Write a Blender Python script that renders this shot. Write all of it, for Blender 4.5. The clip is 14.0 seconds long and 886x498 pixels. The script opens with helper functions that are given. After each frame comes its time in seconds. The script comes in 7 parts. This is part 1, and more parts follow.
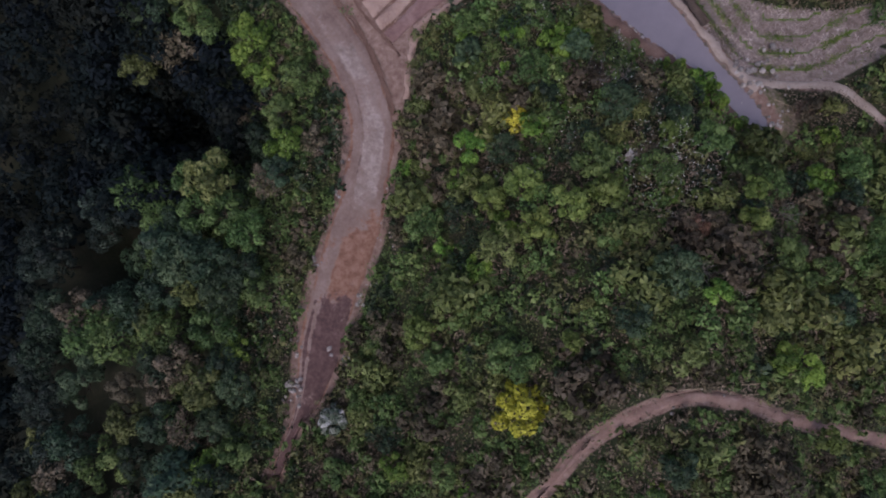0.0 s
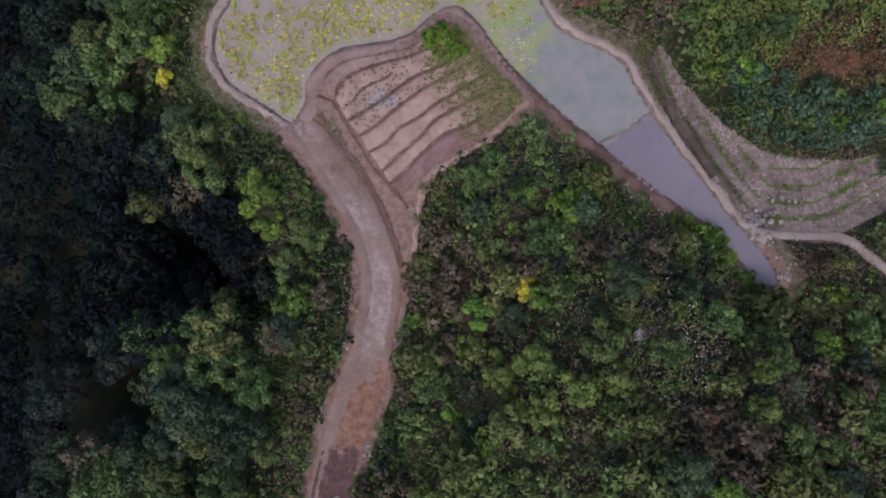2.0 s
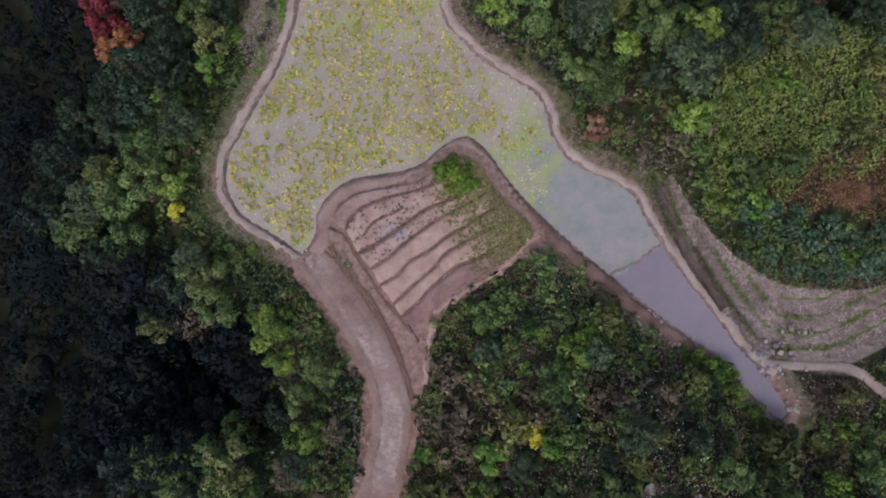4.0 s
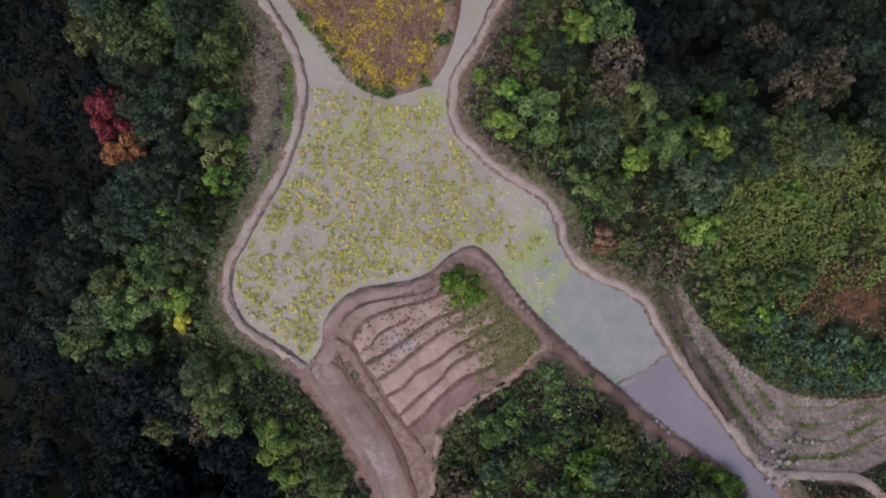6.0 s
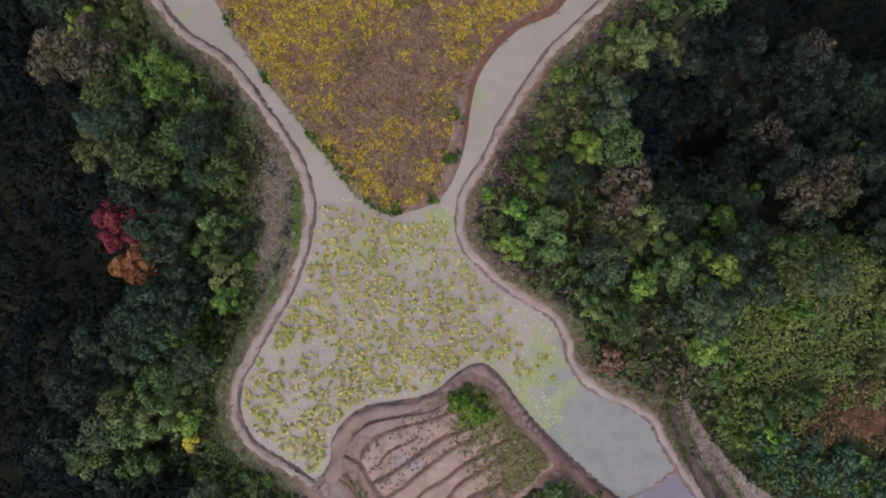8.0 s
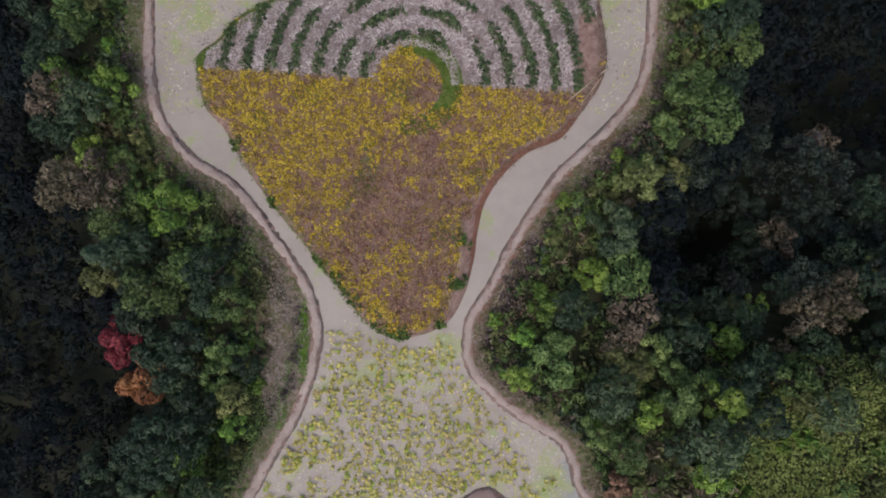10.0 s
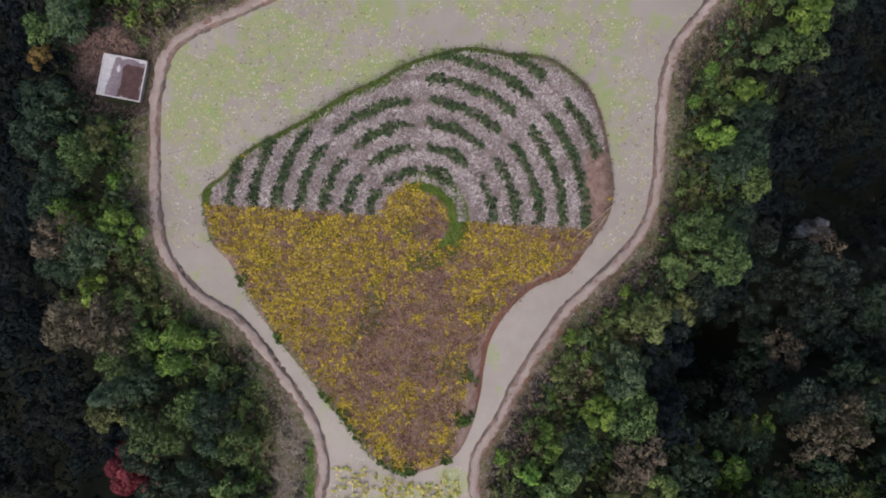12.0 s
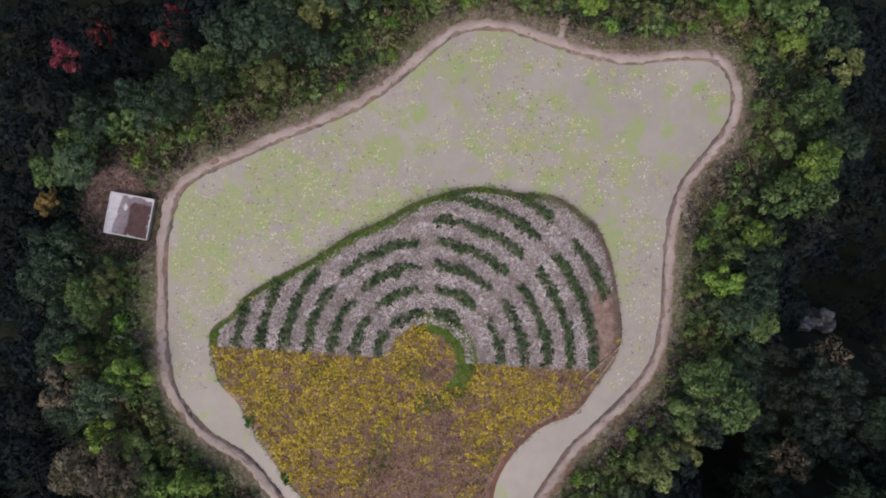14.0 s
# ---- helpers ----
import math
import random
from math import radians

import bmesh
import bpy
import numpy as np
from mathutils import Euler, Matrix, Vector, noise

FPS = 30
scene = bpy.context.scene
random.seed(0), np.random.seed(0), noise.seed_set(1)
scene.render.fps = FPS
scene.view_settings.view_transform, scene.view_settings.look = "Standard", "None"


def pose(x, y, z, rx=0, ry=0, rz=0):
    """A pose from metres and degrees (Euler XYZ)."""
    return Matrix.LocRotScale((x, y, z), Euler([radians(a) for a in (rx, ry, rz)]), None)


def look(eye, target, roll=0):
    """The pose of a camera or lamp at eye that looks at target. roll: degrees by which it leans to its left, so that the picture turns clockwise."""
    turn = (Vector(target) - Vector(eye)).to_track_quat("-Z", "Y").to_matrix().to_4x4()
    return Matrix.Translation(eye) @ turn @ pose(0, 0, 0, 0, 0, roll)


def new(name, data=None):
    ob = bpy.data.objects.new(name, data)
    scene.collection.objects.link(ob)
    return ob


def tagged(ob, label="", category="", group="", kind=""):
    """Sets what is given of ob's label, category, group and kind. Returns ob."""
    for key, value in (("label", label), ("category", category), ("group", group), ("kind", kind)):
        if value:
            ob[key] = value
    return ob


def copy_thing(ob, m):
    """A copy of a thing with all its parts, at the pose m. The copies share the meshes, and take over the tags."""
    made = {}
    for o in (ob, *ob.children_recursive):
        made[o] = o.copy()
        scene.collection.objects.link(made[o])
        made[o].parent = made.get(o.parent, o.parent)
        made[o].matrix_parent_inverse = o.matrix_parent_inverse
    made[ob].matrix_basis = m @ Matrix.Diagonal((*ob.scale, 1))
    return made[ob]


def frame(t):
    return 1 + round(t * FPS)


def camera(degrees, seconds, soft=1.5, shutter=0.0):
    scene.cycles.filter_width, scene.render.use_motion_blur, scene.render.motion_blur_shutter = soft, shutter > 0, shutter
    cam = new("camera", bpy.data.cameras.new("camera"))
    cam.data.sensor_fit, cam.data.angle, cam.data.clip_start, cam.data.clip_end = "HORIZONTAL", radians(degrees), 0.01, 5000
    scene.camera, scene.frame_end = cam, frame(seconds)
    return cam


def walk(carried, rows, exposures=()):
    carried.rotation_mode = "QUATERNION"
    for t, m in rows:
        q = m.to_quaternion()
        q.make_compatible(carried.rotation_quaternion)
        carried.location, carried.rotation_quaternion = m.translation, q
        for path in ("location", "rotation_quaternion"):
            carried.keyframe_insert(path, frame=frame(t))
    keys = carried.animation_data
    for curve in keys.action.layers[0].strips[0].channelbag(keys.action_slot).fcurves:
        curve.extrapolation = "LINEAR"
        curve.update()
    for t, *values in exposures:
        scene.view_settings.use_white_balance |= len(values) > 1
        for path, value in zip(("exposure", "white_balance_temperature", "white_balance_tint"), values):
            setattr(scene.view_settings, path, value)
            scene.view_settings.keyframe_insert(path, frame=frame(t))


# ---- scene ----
cam = camera(70.0, 14.0, 1.95)
# seconds, place of the eye, turns about x, y and z
ROWS = [
    (0.0, -0.101, -0.168, 50.397, 1.484, -0.245, -0.409),
    (0.5, -0.204, 2.778, 50.452, 1.251, -0.253, -0.341),
    (1.0, -0.307, 5.902, 50.518, 1.099, -0.241, -0.278),
    (1.5, -0.477, 9.117, 50.574, 0.991, -0.256, -0.208),
    (2.0, -0.663, 12.399, 50.711, 0.922, -0.252, -0.129),
    (2.5, -0.898, 15.553, 50.822, 0.797, -0.244, -0.087),
    (3.0, -1.104, 18.411, 50.928, 0.644, -0.224, -0.086),
    (5.5, -1.947, 29.824, 50.976, 0.539, -0.282, 0.049),
    (6.0, -2.045, 32.212, 50.935, 0.418, -0.241, 0.072),
    (6.5, -2.210, 34.621, 50.932, 0.334, -0.226, 0.054),
    (7.0, -2.376, 36.986, 50.948, 0.333, -0.257, 0.060),
    (7.5, -2.537, 39.396, 50.989, 0.281, -0.268, 0.082),
    (8.0, -2.717, 41.818, 51.070, 0.243, -0.275, 0.083),
    (10.5, -3.544, 54.711, 51.202, 0.058, -0.438, 0.132),
    (11.0, -3.636, 57.520, 51.173, -0.019, -0.384, 0.177),
    (11.5, -3.776, 60.274, 51.136, -0.061, -0.375, 0.174),
    (12.0, -3.923, 63.093, 51.078, -0.127, -0.366, 0.171),
    (12.5, -4.084, 65.915, 51.034, -0.183, -0.399, 0.188),
    (13.0, -4.263, 68.787, 51.008, -0.251, -0.396, 0.206),
    (13.5, -4.424, 71.657, 50.953, -0.306, -0.387, 0.228),
    (14.0, -4.586, 74.572, 50.950, -0.360, -0.375, 0.210),
]
EXPOSURES = [(0.0, -0.34, 5900, 19), (3.0, -0.07, 6060, 16), (8.0, -0.06, 6230, 13), (11.0, 0.03, 6360, 12), (14.0, 0.05, 6400, 12)]
walk(cam, [(t, pose(x, y, z, rx, ry, rz)) for t, x, y, z, rx, ry, rz in ROWS], EXPOSURES)

# ---- world and sun ----
SUN_TURN, SUN_HEIGHT = radians(200), radians(62)
world = bpy.data.worlds.new("world")
scene.world = world
world.use_nodes = True
wn = world.node_tree.nodes
sky = wn.new("ShaderNodeTexSky")
sky.sky_type, sky.sun_disc = "NISHITA", False
sky.sun_elevation, sky.sun_rotation = SUN_HEIGHT, SUN_TURN
sky.dust_density, sky.ozone_density = 5.2, 1.0
wn["Background"].inputs["Strength"].default_value = 0.15
world.node_tree.links.new(sky.outputs["Color"], wn["Background"].inputs["Color"])
sun_data = bpy.data.lights.new("sun", "SUN")
sun_data.energy, sun_data.angle, sun_data.color = 0.6, radians(40), (1.0, 0.96, 0.92)
sun = new("sun", sun_data)
sun_way = Vector((math.sin(SUN_TURN) * math.cos(SUN_HEIGHT), math.cos(SUN_TURN) * math.cos(SUN_HEIGHT), math.sin(SUN_HEIGHT)))
sun.matrix_world = look(sun_way * 300, (0, 0, 0))

# ---- the plan, in metres: x east, y north, water level at z = 0 ----
rng = np.random.default_rng(11)
WEST = [(-12.9, 23.1), (-15.0, 24.6), (-17.3, 26.0), (-18.7, 27.7), (-19.1, 29.5), (-18.8, 31.6), (-17.6, 33.8), (-16.2, 36.3), (-15.0, 38.3),
        (-14.0, 40.8), (-13.3, 43.3), (-13.1, 45.6), (-13.6, 48.1), (-14.9, 50.6), (-18.2, 55.2), (-20.3, 57.5), (-23.0, 59.1), (-24.8, 61.1),
        (-26.1, 63.2), (-26.6, 66.1), (-26.7, 69.3), (-26.7, 73.3), (-26.4, 76.0), (-25.7, 78.5), (-24.1, 80.1), (-20.7, 81.7), (-17.1, 83.3),
        (-14.0, 84.5), (-10.8, 86.0), (-8.1, 87.9), (-5.8, 89.9), (-3.6, 91.6), (-1.3, 92.2)]
EAST = [(1.2, 92.0), (3.7, 91.2), (6.4, 90.3), (9.6, 89.6), (12.3, 89.6), (15.0, 89.9), (17.4, 89.7), (18.8, 88.5), (19.3, 86.6), (18.9, 84.4),
        (17.4, 82.3), (15.5, 80.0), (14.4, 77.5), (14.0, 74.8), (13.8, 70.7), (13.6, 68.6), (12.9, 65.4), (11.1, 62.8), (8.15, 59.9), (6.2, 58.05),
        (4.15, 55.1), (2.3, 52.1), (0.9, 49.25), (-0.35, 47.4), (-1.1, 45.7), (-1.1, 43.1), (0.1, 41.3), (1.9, 39.5), (4.4, 37.9), (6.4, 36.6),
        (7.4, 35.0), (7.8, 33.2), (9.1, 31.3), (11.0, 30.2), (12.8, 29.4), (14.4, 28.2), (15.5, 26.1), (16.7, 24.2), (18.4, 21.8), (20.5, 19.1),
        (23.0, 15.8), (24.2, 14.6)]
SOUTH = [(25.7, 12.7), (26.8, 10.5), (25.9, 9.6), (23.9, 11.2), (22.0, 13.3), (20.8, 14.8), (19.3, 15.7), (16.8, 17.5), (14.1, 19.6),
         (12.4, 21.0), (11.4, 21.8), (8.7, 24.1), (6.0, 26.6), (3.7, 29.1), (1.9, 31.6), (0.4, 32.5), (-1.3, 31.6), (-3.1, 30.2), (-5.8, 29.5), (-8.1, 29.2),
         (-9.9, 28.2), (-11.0, 26.6), (-11.2, 25.0), (-11.9, 23.6)]
ISLAND = [(-22.9, 65.6), (-23.03, 67.67), (-21.33, 69.07), (-19.93, 70.67), (-17.23, 72.27), (-14.53, 73.67), (-11.83, 75.47), (-9.13, 76.67), (-6.83, 77.97),
          (-4.13, 78.87), (-1.43, 79.37), (1.9, 78.9), (4.8, 78.6), (6.9, 77.3), (8.5, 75.7), (9.4, 73.4), (10.0, 70.3), (10.3, 67.5), (9.7, 65.3),
          (8.1, 63.0), (6.5, 61.0), (3.8, 59.8), (1.8, 58.0), (0.5, 56.0), (-0.1, 53.9), (-0.4, 51.6), (-0.9, 49.4), (-1.4, 48.0), (-2.5, 46.2),
          (-4.3, 45.2), (-7.1, 44.8), (-9.4, 46.2), (-11.2, 48.4), (-13.0, 50.7), (-14.8, 53.0), (-16.6, 55.2), (-18.9, 58.4), (-20.7, 61.6),
          (-22.3, 63.4)]
FIELD = [(-9.2, 25.3), (-8.1, 27.0), (-5.6, 28.0), (-2.0, 30.1), (-0.2, 31.4), (1.4, 31.0), (3.4, 28.3), (6.1, 25.1), (3.6, 22.4), (0.7, 20.6),
         (-1.8, 19.0), (-2.7, 17.2), (-2.8, 14.5), (-3.7, 11.6), (-5.1, 16.8), (-7.4, 20.8)]
ROAD = [(-12.0, 23.2), (-10.6, 21.5), (-8.6, 18.6), (-6.9, 15.9), (-5.9, 13.2), (-5.4, 10.1), (-6.0, 6.5), (-6.5, 3.9), (-7.8, 0.0),
        (-9.1, -4.0), (-10.0, -8.0), (-10.9, -11.0), (-12.1, -13.6), (-13.5, -17.0)]
TERRACE_IN = [(17.3, 29.6), (18.6, 27.6), (20.6, 24.9), (22.8, 22.9), (25.5, 21.1), (29.1, 20.4), (34.4, 20.6), (42.0, 23.5)]
TERRACE_OUT = [(16.3, 29.2), (17.4, 25.8), (19.2, 22.7), (21.0, 19.6), (22.8, 17.2), (24.7, 15.5), (27.4, 14.95), (31.0, 15.3), (35.0, 17.2), (42.0, 20.0)]
EAST_PATH = [(24.5, 14.5), (27.4, 14.2), (31.6, 13.9), (33.4, 12.8), (35.1, 11.4), (38.0, 8.5), (44.0, 4.0)]
HILL_PATH = [(4.0, -20.0), (6.4, -16.3), (7.6, -14.5), (8.7, -12.6), (10.2, -10.9), (12.4, -9.3), (15.0, -8.5), (18.0, -8.8), (20.6, -9.6),
             (22.8, -10.6), (25.4, -11.5), (29.0, -12.6), (36.0, -14.5)]
RIDGE = [(-18, -90), (-16, -40), (-14, -8), (-11.5, 4), (-10.5, 11), (-14, 19), (-20, 25.5), (-21, 31), (-17.5, 37), (-15.2, 44), (-16, 50), (-22, 56),
         (-27.5, 61), (-28.5, 70), (-30, 76), (-27, 81), (-15, 87), (-5, 94), (5, 94), (18, 92), (21.5, 88), (20, 82), (16, 75), (15.5, 66),
         (12, 60.5), (6, 54), (2.5, 47), (3, 42), (9, 39), (15, 39.3), (20, 38.8), (26, 39.6), (34, 41), (46, 40), (48, 0), (48, -90)]
ARC = (-5.5, 65.2)          # middle of the ring-shaped beds
ARC_R, ARC_STEP = 4.05, 1.85


def spline(points, closed=False, step=0.5):
    """A smooth line through the points, about one point every step metres."""
    p = np.array(points, float)
    n = len(p)
    out = []
    for i in range(n if closed else n - 1):
        a, b, c, d = (p[(i + k) % n] if closed else p[min(max(i + k, 0), n - 1)] for k in (-1, 0, 1, 2))
        m = max(1, int(round(np.linalg.norm(c - b) / step)))
        for j in range(m):
            u = j / m
            out.append(0.5 * (2 * b + (c - a) * u + (2 * a - 5 * b + 4 * c - d) * u * u + (3 * b - a - 3 * c + d) * u ** 3))
    if not closed:
        out.append(p[-1])
    return np.array(out)


def away(line, x, y, closed=False):
    """Distance of the places (x, y) from a line."""
    a = line if closed else line[:-1]
    b = np.roll(line, -1, 0) if closed else line[1:]
    best = np.full(x.shape, 1e9)
    for (ax, ay), (bx, by) in zip(a, b):
        dx, dy = bx - ax, by - ay
        u = np.clip(((x - ax) * dx + (y - ay) * dy) / (dx * dx + dy * dy + 1e-9), 0, 1)
        np.minimum(best, (x - ax - u * dx) ** 2 + (y - ay - u * dy) ** 2, out=best)
    return np.sqrt(best)


def within(line, x, y):
    odd = np.zeros(x.shape, bool)
    for (ax, ay), (bx, by) in zip(line, np.roll(line, -1, 0)):
        if ay != by:
            odd ^= ((ay > y) != (by > y)) & (x < (bx - ax) * (y - ay) / (by - ay) + ax)
    return odd


def signed(line, x, y):
    """Distance from a closed line, positive inside."""
    return np.where(within(line, x, y), 1, -1) * away(line, x, y, True)


def step01(a, b, v):
    u = np.clip((v - a) / (b - a), 0, 1)
    return u * u * (3 - 2 * u)


def value_noise(x, y, seed=0):
    xi, yi = np.floor(x).astype(np.int64), np.floor(y).astype(np.int64)

    def h(i, j):
        k = (i * 374761393 + j * 668265263 + seed * 974634541) & 0x7FFFFFFF
        k = ((k ^ (k >> 13)) * 1274126177) & 0x7FFFFFFF
        return ((k ^ (k >> 16)) & 0xFFFF) / 65535.0
    u, v = x - xi, y - yi
    u, v = u * u * (3 - 2 * u), v * v * (3 - 2 * v)
    return (h(xi, yi) * (1 - u) + h(xi + 1, yi) * u) * (1 - v) + (h(xi, yi + 1) * (1 - u) + h(xi + 1, yi + 1) * u) * v * 1.0


pond_line = spline(WEST + EAST + SOUTH, True, 0.6)
island_line = spline(ISLAND, True, 0.6)
field_line = spline(FIELD, True, 0.6)
ridge_line = spline(RIDGE, True, 2.5)
road_line = spline(ROAD, False, 0.6)
east_path_line = spline(EAST_PATH, False, 0.8)
hill_path_line = spline(HILL_PATH, False, 0.8)
terrace_line = np.concatenate([spline(TERRACE_IN, False, 0.8), spline(TERRACE_OUT, False, 0.8)[::-1]])


def road_half(y):
    """Half the road's width, which narrows downhill."""
    return np.interp(y, [-18, -12.5, -10.5, -8, -4, 0, 4, 8, 16, 22, 24], [0.25, 0.4, 1.1, 1.6, 1.9, 2.0, 1.85, 1.8, 1.7, 1.5, 1.2])


def road_height(y):
    return np.interp(y, [-60, -18, -8, 4, 14, 24], [-2.0, -1.0, -0.4, 0.2, 0.5, 0.3])


class Site:
    """Heights and distances of the ground at the places (x, y)."""

    def __init__(self, x, y):
        self.x, self.y = x, y
        n1 = value_noise(x * 0.12, y * 0.12, 3) - 0.5
        n2 = value_noise(x * 0.6, y * 0.6, 5) - 0.5
        self.ridge = np.maximum(0, -signed(ridge_line, x, y))
        self.pond = signed(pond_line, x, y)
        self.island = signed(island_line, x, y)
        self.field = signed(field_line, x, y)
        self.road = away(road_line, x, y)
        self.terrace = signed(terrace_line, x, y)
        self.east_path = away(east_path_line, x, y)
        self.hill_path = away(hill_path_line, x, y)
        d = self.ridge
        east = step01(0, 8, x)
        north = step01(43, 55, y)
        bench = 11.5 - 2.2 * (1 - east) * step01(26, 34, y) * step01(64, 56, y) - 5.5 * (1 - east) * step01(58, 64, y) - 6.0 * east * north - 2.6 * east * np.exp(-((y - 54) / 9) ** 2) * step01(29, 23, x) - 4.0 * (1 - east) * step01(27, 20, y) + 15 * (1 - east) * step01(12, 0, y) + 3 * n1
        steep = 1.3 + 1.1 * east * north + 0.4 * east * (1 - north)
        deep = 30 + 18 * east
        self.bench = bench
        z = 0.22 - 0.36 * np.clip(d - 0.5, 0, bench)
        cliff = np.maximum(d - bench, 0)
        z = z - deep * (1 - np.exp(-steep * cliff / deep))
        # unseen far slopes, added to keep some sky light out of the valley
        z = z + 75 * (1 - np.exp(-np.maximum(d - 62, 0) / 90))
        z = z + n1 * np.clip(d, 0, 8) * 0.35 + n2 * np.clip(d, 0, 3) * 0.12
        # a lower wooded shoulder across the east ravine
        self.shoulder = np.exp(-((x - 37) / 11) ** 2 - ((y - 55) / 9) ** 2) * step01(4.5, 10, d)
        z = z - 6.5 * step01(40.5, 46, y) * step01(14, 18, x) * step01(62, 54, y)
        z = z + np.maximum(0, -16 - z) * step01(0.12, 0.7, self.shoulder)
        # the scrub hill, kept off the flat places
        flat = np.minimum.reduce([self.road - 2.2, -self.pond - 0.8, -self.field - 0.2, -self.terrace + 1, self.east_path - 0.8, d * 0 + 99])
        hill = 11.0 * np.exp(-((x - 14) / 14) ** 2 - ((y + 6) / 20) ** 2) * step01(-0.5, 6, flat)
        hill = np.where(x < -9, 0, hill)
        z = z + hill + n2 * 0.5 * step01(1, 6, hill)
        # terrace field and the shoulder east of the water
        z = z - 0.9 * step01(-3, 0.5, self.terrace) * step01(0.2, 2.0, -self.pond)
        # gully beside the road, and the level place of the shed
        z = z - 18 * np.exp(-((x + 23) / 4.5) ** 2 - ((y - 13) / 4.5) ** 2)
        z = z - 6.5 * np.exp(-((x + 27.5) / 4.5) ** 2 - ((y - 1.5) / 3.5) ** 2) - 7 * np.exp(-((x + 15.8) / 2.2) ** 2 - ((y - 9.6) / 1.4) ** 2)
        shed = np.hypot(x + 29.9, y - 76.8)
        z = np.where(shed < 7, z + (-1.35 - z) * step01(4.2, 2.6, shed), z)
        # flat field and road
        z = np.where(self.field > -1.5, z + (0.62 - z) * step01(-1.5, 0.0, self.field), z)
        rw = road_half(y)
        rmask = step01(1.6, 0.2, self.road - rw)
        z = z + (road_height(y) - z) * rmask
        # pond bed and island
        z = np.where(self.pond > 0, 0.22 - 0.6 * step01(0.15, 0.75, self.pond), z)
        z = np.where(self.island > -1, np.maximum(z, -0.35 + 0.85 * step01(-0.45, 0.75, self.island)
                                                   + 0.15 * step01(1, 6, self.island)), z)
        self.z = z + (value_noise(x * 1.7, y * 1.7, 8) - 0.5) * 0.05


def in_beds(s):
    """Whether a place lies in the ring-shaped beds of the island."""
    return (s.island > 0.6) & (s.y > ARC[1] + 0.2 - 0.065 * (s.x - ARC[0])) & (np.hypot(s.x - ARC[0], s.y - ARC[1]) > 3.1)


